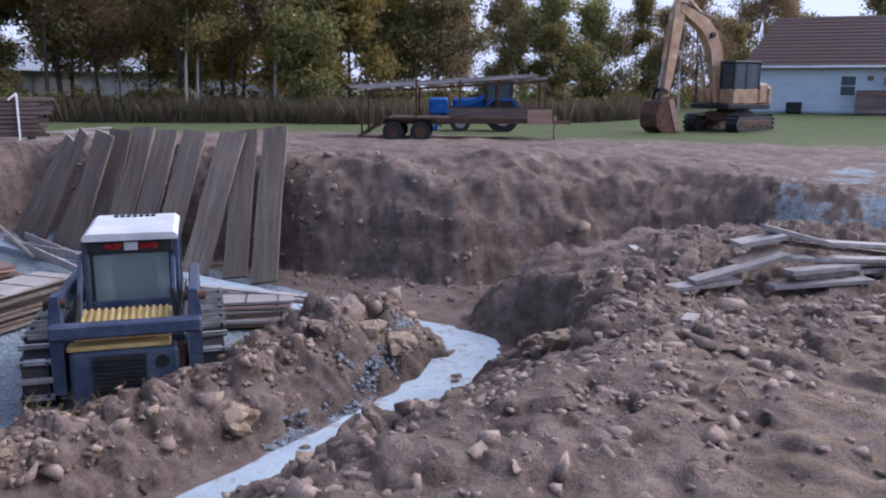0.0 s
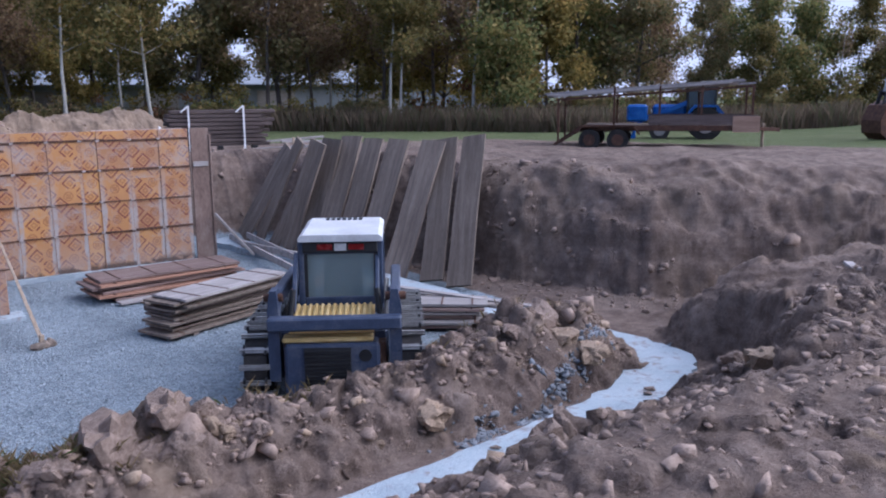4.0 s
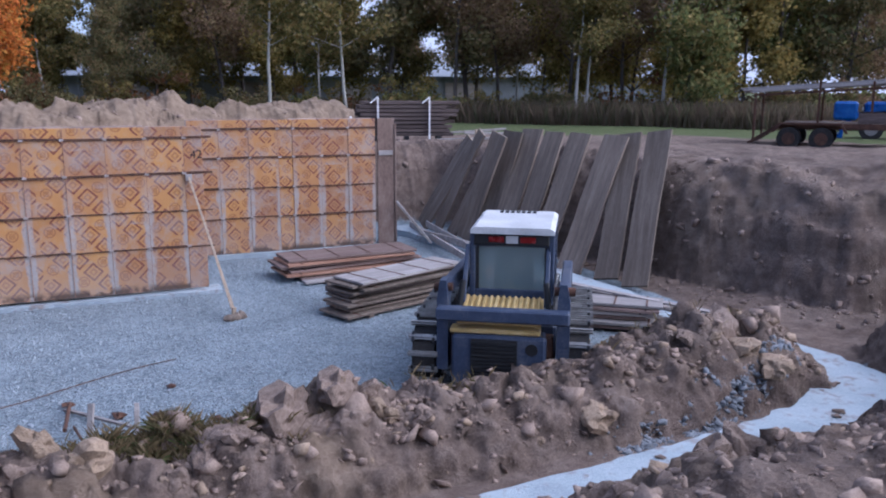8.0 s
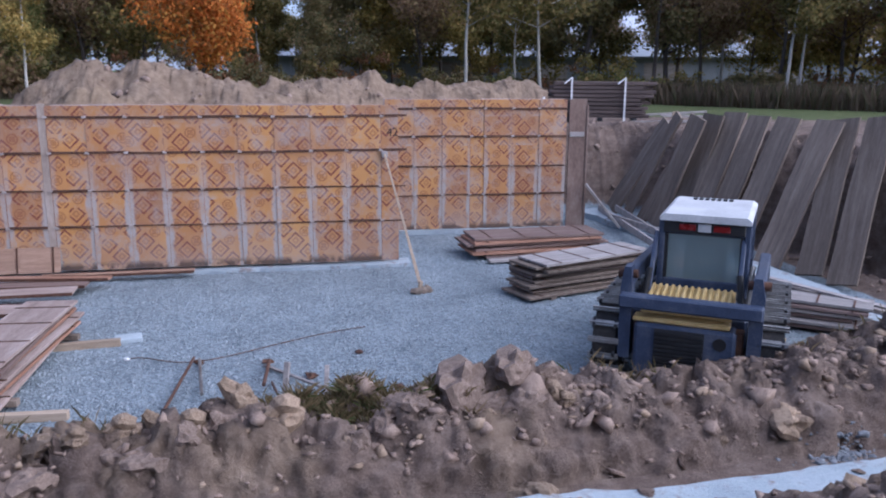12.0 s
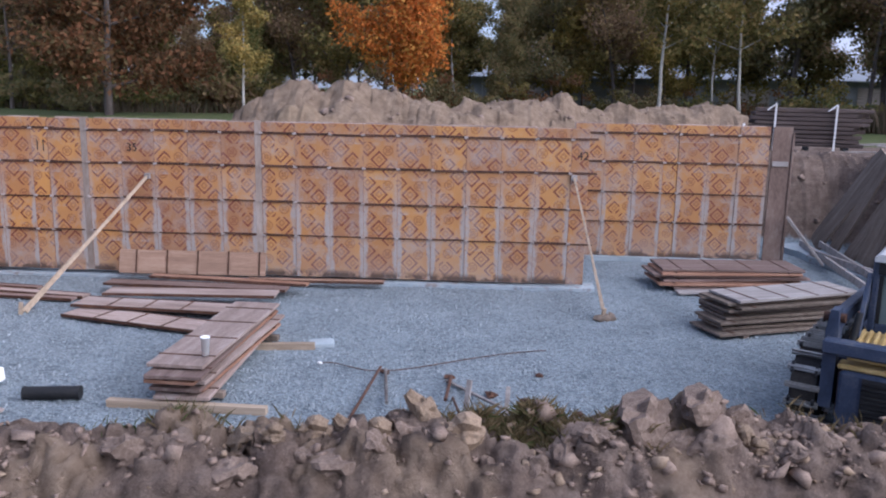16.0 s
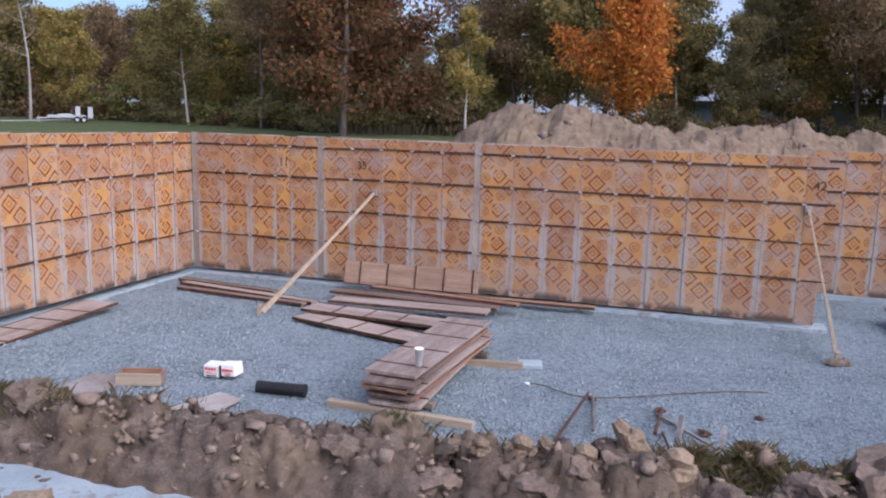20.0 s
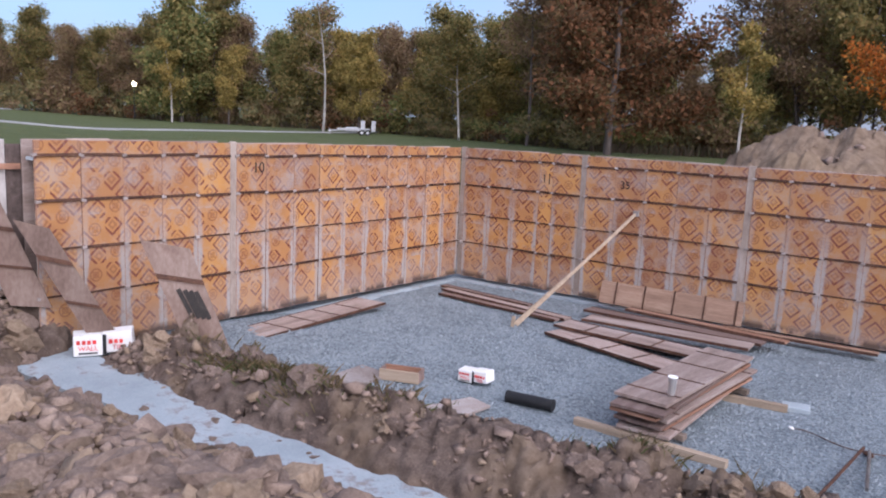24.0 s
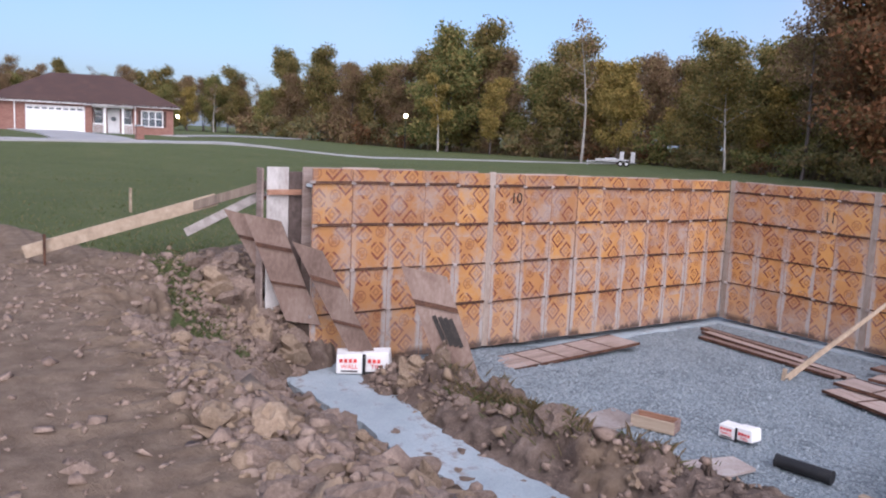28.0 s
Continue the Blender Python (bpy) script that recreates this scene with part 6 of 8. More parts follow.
def rack_trailer(m):
    t = thing("flatbed_trailer", "rusty flatbed trailer with steel rack carrying long planks", "trailer", m)
    for n in range(9):
        y = -1.0 + n * 0.225
        part("deck_board", box(1.0, 6.6, y, y + 0.21, 0.80, 0.85, bevel=0.006), M["plank"], t)
    for y in (-1.1, 1.1):
        part("side_rail", box(0.9, 6.7, y - 0.05, y + 0.05, 0.66, 0.84, bevel=0.01), M["rust"], t)
        part("side_board", box(3.2, 6.7, y * 1.03 - 0.02, y * 1.03 + 0.02, 0.86, 1.18, bevel=0.006), M["old_lumber"], t, "dark brown side board")
        part("ramp_rail", beam((0.95, y, 0.8), (0.0, y, 0.16), 0.08, 0.1), M["rust"], t)
        part("fender", prism([(0.72, 0.55), (0.95, 0.86), (2.75, 0.86), (2.95, 0.55), (2.87, 0.55), (2.7, 0.8), (1.0, 0.8), (0.8, 0.55)], y * 1.18 - 0.14, y * 1.18 + 0.14), M["rust"], t)
        for x in (0.15, 2.05, 3.55, 4.9, 6.5):
            part("rack_post", box(x - 0.035, x + 0.035, y - 0.035, y + 0.035, 0.7 if x > 0.5 else 0.3, 2.15 if x > 0.5 else 1.75), M["rust"], t)
        part("rack_rail", beam((0.1, y, 1.72), (6.55, y, 2.12), 0.06, 0.07), M["rust"], t)
        part("yellow_board", box(5.9, 6.75, y * 1.06 - 0.015, y * 1.06 + 0.015, 0.62, 1.15), M["buff"], t, "yellowish side board")
    for n in range(5):
        part("ramp_slat", beam((0.1 + n * 0.18, -1.05, 0.22 + n * 0.125), (0.1 + n * 0.18, 1.05, 0.22 + n * 0.125), 0.07, 0.05), M["rust"], t)
    for x in (2.05, 4.9):
        part("rack_bar", box(x - 0.03, x + 0.03, -1.1, 1.1, 1.9, 1.96), M["rust"], t)
    for n in range(8):
        y = -1.02 + 0.27 * n
        rnd = random.Random(70 + n)
        a, b = -0.35 + rnd.uniform(-0.1, 0.4), 6.2 + rnd.uniform(-0.8, 0.6)
        part("long_plank", beam((a, y, 1.82 + 0.05 * (n % 3)), (b, y + 0.05, 2.24 + 0.05 * (n % 3)), 0.26, 0.06, bevel=0.006), M["plank_grey"], t, "grey long plank")
    for x in (1.25, 2.2):
        for y in (-1.3, 1.3):
            wheel_part(t, x, y, 0.36, 0.24)
    part("axle", tube((1.25, -1.3, 0.36), (1.25, 1.3, 0.36), 0.05, sides=10), M["dark_steel"], t)
    part("axle", tube((2.2, -1.3, 0.36), (2.2, 1.3, 0.36), 0.05, sides=10), M["dark_steel"], t)
    part("tongue", beam((6.6, -0.5, 0.72), (7.5, 0, 0.66), 0.1, 0.12), M["rust"], t)
    part("tongue", beam((6.6, 0.5, 0.72), (7.5, 0, 0.66), 0.1, 0.12), M["rust"], t)
    part("jack", tube((6.95, -0.2, 0.0), (6.95, -0.2, 0.9), 0.05, sides=10), M["lumber"], t, "yellowish jack leg")
    part("toolbox", box(6.05, 6.6, -0.7, 0.7, 0.86, 1.12, bevel=0.02), M["lumber"], t)
    return t


tx, ty = 20.9, 21.67
rack_trailer(pose(tx, ty, ground_at(23, 19) - 0.1, 0, 0, -50.7))


# ---- blue tractor behind the trailer; x ahead ----
def tractor(m):
    t = thing("tractor", "bright blue farm tractor with cab and front loader", "tractor", m)
    part("hood", box(0.5, 2.1, -0.42, 0.42, 0.95, 1.75, bevel=0.12), M["blue_paint"], t)
    part("grille", box(2.08, 2.14, -0.36, 0.36, 1.0, 1.6, bevel=0.02), M["black"], t)
    for y in (-0.26, 0.26):
        part("headlight", box(2.12, 2.17, y - 0.1, y + 0.1, 1.35, 1.5, bevel=0.01), M["white"], t, "pale headlight")
    part("frame", box(-0.8, 2.0, -0.3, 0.3, 0.55, 1.0, bevel=0.04), M["dark_steel"], t)
    cab = part("cab_floor", box(-0.9, 0.5, -0.75, 0.75, 1.0, 1.3, bevel=0.05), M["blue_paint"], t)
    for x in (-0.85, 0.45):
        for y in (-0.7, 0.7):
            part("cab_post", box(x - 0.04, x + 0.04, y - 0.04, y + 0.04, 1.3, 2.55), M["black"], cab)
    part("cab_roof", box(-1.0, 0.65, -0.85, 0.85, 2.55, 2.75, bevel=0.08), M["navy"], cab, "dark blue cab roof")
    part("work_light", box(0.6, 0.7, -0.6, 0.6, 2.47, 2.57, bevel=0.01), M["white"], cab)
    for s in ((-0.8, 0.4, -0.71, -0.69, 1.35, 2.5), (-0.8, 0.4, 0.69, 0.71, 1.35, 2.5), (0.44, 0.46, -0.66, 0.66, 1.35, 2.5), (-0.86, -0.84, -0.66, 0.66, 1.35, 2.5)):
        part("cab_window", box(*s), M["pane"], cab, "dark cab window")
    for y in (-0.95, 0.95):
        wheel_part(t, -0.4, y, 0.8, 0.42, "plank_grey")
        part("mudguard", prism([(-1.25, 1.3), (-0.9, 1.72), (0.15, 1.72), (0.45, 1.35), (0.38, 1.3), (0.1, 1.62), (-0.85, 1.62), (-1.15, 1.28)], y - 0.24, y + 0.24), M["blue_paint"], t)
    for y in (-0.8, 0.8):
        wheel_part(t, 1.75, y, 0.5, 0.3, "plank_grey")
        part("loader_arm", beam((0.4, y * 0.75, 1.85), (2.6, y * 0.75, 1.0), 0.12, 0.2), M["blue_paint"], t)
        part("loader_arm", beam((2.6, y * 0.75, 1.0), (3.0, y * 0.75, 0.5), 0.12, 0.18), M["blue_paint"], t)
    part("loader_bucket", prism([(2.9, 0.1), (3.6, 0.1), (3.05, 0.3), (3.0, 0.85), (2.9, 0.85)], -0.95, 0.95), M["blue_paint"], t)
    part("blue_canopy", box(2.35, 3.35, -0.8, 0.8, 0.9, 1.75, bevel=0.1), M["blue_paint"], t, "blue covered load at its front")
    return t


kx, ky = 28.9, 21.7
tractor(pose(kx, ky, ground_at(kx, ky) - 0.05, 0, 0, 130) @ Matrix.Scale(0.84, 4))


# ---- white utility trailer far over the lawn ----
def ramp_trailer(m):
    t = thing("utility_trailer", "small white utility trailer with raised ramps on the lawn", "trailer", m)
    part("deck", box(-1.6, 2.0, -0.85, 0.85, 0.5, 0.62, bevel=0.02), M["white"], t)
    part("load_cover", box(-0.6, 0.9, -0.7, 0.7, 0.62, 0.95, bevel=0.12), M["white"], t)
    for y in (-0.85, 0.85):
        part("side_rail", box(-1.6, 2.0, y - 0.04, y + 0.04, 0.62, 0.8), M["white"], t)
        part("fender", box(1.0, 2.3, y * 1.15 - 0.12, y * 1.15 + 0.12, 0.7, 0.78, bevel=0.02), M["white"], t)
        for x in (1.3, 2.0):
            wheel_part(t, x, y * 1.15, 0.33, 0.22, "white")
        ramp = part("ramp", box(2.45 if y < 0 else 1.2, 2.95 if y < 0 else 1.7, y * 0.5 - 0.04, y * 0.5 + 0.04, 0.5, 1.75, bevel=0.01), M["white"], t, "white raised ramp")
        for n in range(4):
            part("ramp_bar", box(2.45 if y < 0 else 1.2, 2.95 if y < 0 else 1.7, y * 0.5 - 0.06, y * 0.5 + 0.06, 0.7 + n * 0.28, 0.74 + n * 0.28), M["white"], ramp)
    part("tongue", beam((-1.6, 0, 0.52), (-2.7, 0, 0.45), 0.12, 0.12), M["white"], t)
    part("jack", tube((-2.5, 0, 0.0), (-2.5, 0, 0.7), 0.05, sides=10), M["white"], t)
    return t


ux, uy = -54.2, 58.7
ramp_trailer(pose(ux, uy, ground_at(ux, uy), 0, 0, 43) @ Matrix.Scale(0.8, 4))


# ---- pale house at the field's edge ----
def window(parent, m, w, h, panes=2, label="white-framed dark window"):
    """A window seen from -y: frame, sill and panes."""
    f = part("window", box(-w / 2 - 0.07, w / 2 + 0.07, -0.05, 0.02, h + 0.0, h + 0.08), M["trim"], parent, label)
    f.matrix_basis = m
    part("window_sill", box(-w / 2 - 0.1, w / 2 + 0.1, -0.09, 0.02, -0.08, 0.0), M["trim"], f)
    for x in (-w / 2 - 0.035, w / 2 + 0.035):
        part("window_frame", box(x - 0.035, x + 0.035, -0.05, 0.02, 0, h), M["trim"], f)
    for n in range(panes):
        x0 = -w / 2 + w * n / panes
        part("pane", box(x0 + 0.02, x0 + w / panes - 0.02, -0.015, 0.0, 0.02, h - 0.02), M["pane"], f)
        if n:
            part("mullion", box(x0 - 0.03, x0 + 0.03, -0.045, 0.01, 0, h), M["trim"], f)
    part("mullion", box(-w / 2, w / 2, -0.035, 0.005, h / 2 - 0.02, h / 2 + 0.02), M["trim"], f)
    return f


def white_house(m):
    """x along its wall to the right, y to its back."""
    h = thing("farm_house", "white-sided house with dark brown roof behind the field", "house", m)
    part("wall", box(0, 16, 0.02, 8, 0.1, 2.6), M["siding"], h)
    for n in range(13):
        part("siding_board", prism([(0, 0.1 + n * 0.195), (16, 0.1 + n * 0.195), (16, 0.29 + n * 0.195), (0, 0.29 + n * 0.195)], -0.012 - 0.004 * (n % 2), 0.02), M["siding"], h)
    part("foundation", box(-0.03, 16.03, -0.03, 8.03, -0.6, 0.1), M["concrete"], h)
    part("gable", prism([(0, 2.6), (8, 2.6), (4, 5.2)], 0, 0.1), M["siding"], h).matrix_basis = pose(0.1, 0, 0, 0, 0, 90)
    roof = part("roof", plate((-0.5, -0.45, 2.52), (16.5, -0.45, 2.52), (16.5, 4, 5.45), (0.9, 4, 5.45), 0.16), M["shingle"], h, "dark brown shingle roof")
    for n in range(14):
        k0 = n / 14
        a0 = Vector((-0.5 + 1.4 * k0, -0.45 + 4.45 * k0, 2.52 + 2.93 * k0))
        part("shingle_course", beam(a0 + Vector((0, 0.16, 0.13)), Vector((16.5, a0.y + 0.16, a0.z + 0.13)), 0.3, 0.014, side=(0, -0.55, 0.83)), M["shingle"], roof)
    part("roof", plate((0.9, 4, 5.45), (16.5, 4, 5.45), (16.5, 8.45, 2.52), (-0.5, 8.45, 2.52), 0.16), M["shingle"], h)
    part("gutter", box(-0.5, 16.5, -0.56, -0.44, 2.42, 2.55, bevel=0.02), M["trim"], h)
    window(h, pose(4.9, -0.02, 0.95), 0.75, 1.05, 1)
    part("vent_box", box(5.8, 6.1, -0.1, 0.0, 1.75, 2.0), M["plank"], h)
    ac = part("air_conditioner", box(6.6, 7.3, -0.45, 0.0, 1.5, 1.95, bevel=0.02), M["plank_grey"], h)
    for n in range(5):
        part("louvre", box(6.65, 7.25, -0.47, -0.45, 1.55 + n * 0.075, 1.58 + n * 0.075), M["dark_steel"], ac)
    part("wall_lamp", box(8.3, 8.45, -0.12, 0, 1.8, 2.0), M["trim"], h)
    return h


hx, hy = 47.3, 17.3
base = ground_at(48.2, 13.5)
white_house(pose(hx, hy, base, 0, 0, -73.8))
bx = Matrix.Translation((hx, hy, base)) @ pose(0, 0, 0, 0, 0, -73.8)
shed = thing("wood_crate", "brown slatted crate standing by the house wall", "crate", bx @ pose(5.3, -1.1, 0))
for n in range(6):
    part("slat", box(0, 1.6, -0.03, 0.0, 0.05 + n * 0.2, 0.22 + n * 0.2), M["plank_red"], shed)
part("crate_body", box(0.02, 1.58, 0.0, 0.8, 0.0, 1.25), M["plank_red"], shed)
solid("green_tank", box(7.1, 8.2, -1.1, -0.5, 0, 1.0, bevel=0.1), M["dark_steel"], "dark green tank beside the house wall", "tank", bx)
solid("condenser", box(1.9, 2.7, -1.3, -0.6, 0, 0.6, bevel=0.05), M["dark_steel"], "dark air conditioner box by the house wall", "air conditioner", bx)


# ---- brick ranch house beyond the road: x to its right, y to its back ----
def brick_house(m):
    h = thing("brick_house", "red-brick ranch house with hipped brown roof and white garage door", "house", m)
    part("foundation", box(-2.0, 10.9, 0, 9, -0.8, 0.12), M["concrete"], h)
    for s in ((-2.0, 0.35), (4.45, 4.95), (7.9, 10.9)):
        part("wall", box(s[0], s[1], 0, 0.25, 0.1, 2.45), M["brick"], h)
    part("wall", box(0.35, 4.45, 0, 0.25, 2.25, 2.45), M["brick"], h)
    part("wall", box(4.95, 7.9, 1.5, 1.75, 0.1, 2.45), M["brick"], h)
    part("wall", box(10.65, 10.9, 0.25, 9, 0.1, 2.45), M["brick"], h)
    part("wall", box(-2.0, -1.75, 0.25, 9, 0.1, 2.45), M["brick"], h)
    part("wall", box(-1.75, 10.65, 8.75, 9, 0.1, 2.45), M["brick"], h)
    part("porch_side", box(4.7, 4.95, 0.25, 1.5, 0.1, 2.45), M["brick"], h)
    part("porch_side", box(7.9, 8.15, 0.25, 1.5, 0.1, 2.45), M["brick"], h)
    g = part("garage_door", box(0.35, 4.45, 0.1, 0.16, 0.1, 2.25), M["trim"], h, "white sectional garage door with small windows")
    for n in range(4):
        part("door_panel", box(0.40, 4.40, 0.075, 0.1, 0.14 + n * 0.53, 0.62 + n * 0.53, bevel=0.01), M["trim"], g)
    for n in range(8):
        part("door_pane", box(0.5 + n * 0.49, 0.84 + n * 0.49, 0.06, 0.075, 1.9, 2.05), M["pane"], g)
    d = part("door", box(6.05, 6.95, 1.44, 1.5, 0.15, 2.2, bevel=0.01), M["trim"], h, "white front door with oval glass")
    part("door_glass", tube((6.5, 1.425, 1.35), (6.5, 1.44, 1.35), 0.2, sides=20), M["pane"], d)
    for x in (5.85, 7.15):
        part("porch_column", box(x - 0.09, x + 0.09, 0.02, 0.2, 0.1, 2.3, bevel=0.015), M["trim"], h, "white porch column")
    part("porch_beam", box(4.95, 7.9, 0.0, 0.25, 2.25, 2.45), M["trim"], h)
    for x0, x1 in ((4.95, 5.76), (7.24, 7.9)):
        rail = part("porch_rail", box(x0, x1, 0.05, 0.12, 0.85, 0.93), M["trim"], h)
        for n in range(6):
            x = x0 + (x1 - x0) * (n + 0.5) / 6
            part("baluster", box(x - 0.02, x + 0.02, 0.06, 0.1, 0.15, 0.85), M["trim"], rail)
    window(h, pose(5.4, 1.48, 0.9), 0.6, 1.2, 1)
    window(h, pose(7.5, 1.48, 0.9), 0.6, 1.2, 1)
    window(h, pose(9.3, -0.02, 0.85), 1.5, 1.25, 3)
    for x in (8.38, 10.22):
        part("shutter", box(x - 0.14, x + 0.14, -0.04, 0.0, 0.8, 2.15), M["shingle"], h, "dark shutter")
    part("fascia", box(-2.5, 11.4, -0.5, -0.42, 2.42, 2.6), M["trim"], h)
    part("gutter_pipe", tube((8.05, -0.06, 0.1), (8.05, -0.06, 2.4), 0.05, sides=8), M["trim"], h)
    part("gutter_pipe", tube((-0.35, -0.06, 0.1), (-0.35, -0.06, 2.4), 0.05, sides=8), M["trim"], h)
    ridge0, ridge1 = Vector((1.9, 4.5, 5.15)), Vector((7.0, 4.5, 5.15))
    c = [Vector(v) for v in ((-2.5, -0.5, 2.6), (11.4, -0.5, 2.6), (11.4, 9.5, 2.6), (-2.5, 9.5, 2.6))]
    bm = bmesh.new()
    v = [bm.verts.new(p) for p in (*c, ridge0, ridge1)] + [bm.verts.new(p - Vector((0, 0, 0.15))) for p in c]
    for f in ((0, 1, 5, 4), (1, 2, 5), (2, 3, 4, 5), (3, 0, 4), (0, 6, 7, 1), (1, 7, 8, 2), (2, 8, 9, 3), (3, 9, 6, 0), (9, 8, 7, 6)):
        bm.faces.new([v[i] for i in f])
    bmesh.ops.recalc_face_normals(bm, faces=bm.faces[:])
    roof = part("roof", bm, M["shingle"], h, "hipped dark brown shingle roof")
    for n in range(12):
        k = n / 12
        a, b = c[0].lerp(ridge0, k), c[1].lerp(ridge1, k)
        part("shingle_course", beam(a + Vector((0.1, 0.1, 0.03)), b + Vector((-0.1, 0.1, 0.03)), 0.26, 0.016, side=(0, -0.45, 0.9)), M["shingle"], roof)
    return h


gx_, gy_ = -75.6, 11.1
gz = ground_at(-76.0, 16.0)
house_m = pose(gx_, gy_, gz, 0, 0, 76.5) @ pose(0.55, 0, -0.1) @ Matrix.Diagonal((1.1, 1.0, 1.0, 1.0))
brick_house(house_m)
lamp = thing("wall_lamp", "glowing warm lamp at the corner of the brick house", "lamp", house_m @ pose(11.15, 0.3, 1.75))
part("bracket", box(-0.25, 0.0, -0.03, 0.03, 0.0, 0.06), M["dark_steel"], lamp)
bm = bmesh.new()
bmesh.ops.create_uvsphere(bm, u_segments=16, v_segments=10, radius=0.24)
part("globe", bm, M["lamp_glow"], lamp, "glowing globe", True).matrix_basis = pose(0.1, 0, 0.05) @ Matrix.Scale(0.6, 4)
sx_, sy_ = -92.2, 60.3
sz = ground_at(sx_, sy_)
street = thing("yard_lamp", "yard lamp on a pole glowing before the woods", "lamp", pose(sx_, sy_, sz))
part("pole", tube((0, 0, 0), (0, 0, 4.2), 0.07, 0.05, sides=10), M["dark_steel"], street)
bm = bmesh.new()
bmesh.ops.create_uvsphere(bm, u_segments=16, v_segments=10, radius=0.42)
part("globe", bm, M["lamp_glow"], street, "glowing globe", True).matrix_basis = pose(0, 0, 4.4) @ Matrix.Scale(0.65, 4)
box_m = thing("mailbox", "brick mailbox pillar beside the road", "mailbox", pose(-53.4, 15.0, ground_at(-53.4, 15.0)) @ Matrix.Scale(0.75, 4))
part("pillar", box(-0.3, 0.3, -0.3, 0.3, 0, 1.1, bevel=0.02), M["brick"], box_m)
part("cap", box(-0.36, 0.36, -0.36, 0.36, 1.1, 1.2, bevel=0.02), M["concrete"], box_m)
solid("rubbish_bin", box(-0.3, 0.3, -0.3, 0.3, 0, 1.1, bevel=0.05), M["dark_steel"], "dark wheeled bin beside the garage", "bin", pose(-75.6, 9.0, gz))


def ribbon(name, line, width, material, label, lift=0.05):
    """A road laid on the land along a line."""
    bm, rows = bmesh.new(), []
    pts = []
    for a, b in zip(line, line[1:]):
        n = max(2, int(math.dist(a, b) / 1.0))
        pts += [(a[0] + (b[0] - a[0]) * k / n, a[1] + (b[1] - a[1]) * k / n) for k in range(n)]
    pts.append(line[-1])
    for n, p in enumerate(pts):
        a, b = pts[max(n - 1, 0)], pts[min(n + 1, len(pts) - 1)]
        t = Vector((b[0] - a[0], b[1] - a[1])).normalized()
        row = []
        for k in (-1, -0.33, 0.33, 1):
            x, y = p[0] - t.y * width / 2 * k, p[1] + t.x * width / 2 * k
            row.append((x, y))
        rows.append(row)
    flat = np.array(rows).reshape(-1, 2)
    z = land(flat[:, 0], flat[:, 1])[0].reshape(len(rows), 4)
    vs = [[bm.verts.new((x, y, float(zz) + lift)) for (x, y), zz in zip(row, zr)] for row, zr in zip(rows, z)]
    for a, b in zip(vs, vs[1:]):
        for n in range(3):
            bm.faces.new((a[n], a[n + 1], b[n + 1], b[n]))
    g = bmesh.ops.extrude_face_region(bm, geom=bm.faces[:])
    bmesh.ops.translate(bm, verts=[v for v in g["geom"] if isinstance(v, bmesh.types.BMVert)], vec=(0, 0, -0.3))
    bmesh.ops.recalc_face_normals(bm, faces=bm.faces[:])
    return solid(name, bm, material, label, "road", kind="structure")


ribbon("road", [(-46.0, -40), (-47.5, -10), (-48.8, 4), (-50.0, 16), (-52.0, 27), (-54.3, 36), (-56.5, 45), (-59, 60), (-66, 84)], 1.5, M["road"], "pale narrow concrete road across the lawn", 0.08)
ribbon("drive", [(-50.0, 11.6), (-62.0, 12.8), (-75.6, 13.0)], 4.6, M["road"], "pale concrete driveway to the garage", 0.1)
ribbon("lane", [(-70, 22.5), (-85.5, 33), (-110, 52), (-128, 66)], 2.2, M["road"], "pale lane beyond the lawn before the woods", 0.08)


# ---- trees ----
def trunk_mesh(name, seed, height, radius, material, crown_base, spread, lean=0.0, limbs=9):
    """A tapered bent trunk with forking limbs; returns the mesh and the ends of its limbs."""
    rnd = random.Random(seed)
    bm, tips = bmesh.new(), []

    def branch(p, d, length, r, depth):
        steps = 5
        for n in range(steps):
            q = p + d * (length / steps)
            r2 = max(r * (1 - 0.75 / steps), 0.012)
            tube(p, q, r, r2, bm, sides=7 if depth == 0 else 5, caps=False)
            d = (d + Vector((rnd.uniform(-1, 1), rnd.uniform(-1, 1), rnd.uniform(-0.2, 0.5))) * 0.13).normalized()
            p, r = q, r2
            if depth > 0:
                tips.append(p.copy())
            if depth == 1 and n >= 1:
                branch(p, (d + Vector((rnd.uniform(-1, 1), rnd.uniform(-1, 1), rnd.uniform(-0.1, 0.7)))).normalized(), length * 0.5, r * 0.6, 2)
        return p, d, r

    p, d, r, n_seg = Vector((0, 0, -0.2)), Vector((lean, lean * 0.4, 1)).normalized(), radius, 9
    for n in range(n_seg):
        q = p + d * (height / n_seg)
        r2 = radius * (1 - 0.92 * (n + 1) / n_seg)
        tube(p, q, r, r2, bm, sides=9, caps=False)
        d = (d + Vector((rnd.uniform(-1, 1), rnd.uniform(-1, 1), 0.6)) * 0.07).normalized()
        p, r = q, max(r2, 0.015)
        if p.z > crown_base * height:
            for _ in range(max(1, limbs // 6)):
                a = rnd.uniform(0, 2 * math.pi)
                up = rnd.uniform(0.25, 0.9)
                k = 1 - 0.6 * (p.z / height - crown_base) / (1 - crown_base)
                branch(p, Vector((math.cos(a), math.sin(a), up)).normalized(), spread * rnd.uniform(0.6, 1.0) * k, r * 0.55, 1)
    tips.append(p.copy())
    return mesh_of(name, bm, material, True), np.array([t[:] for t in tips])


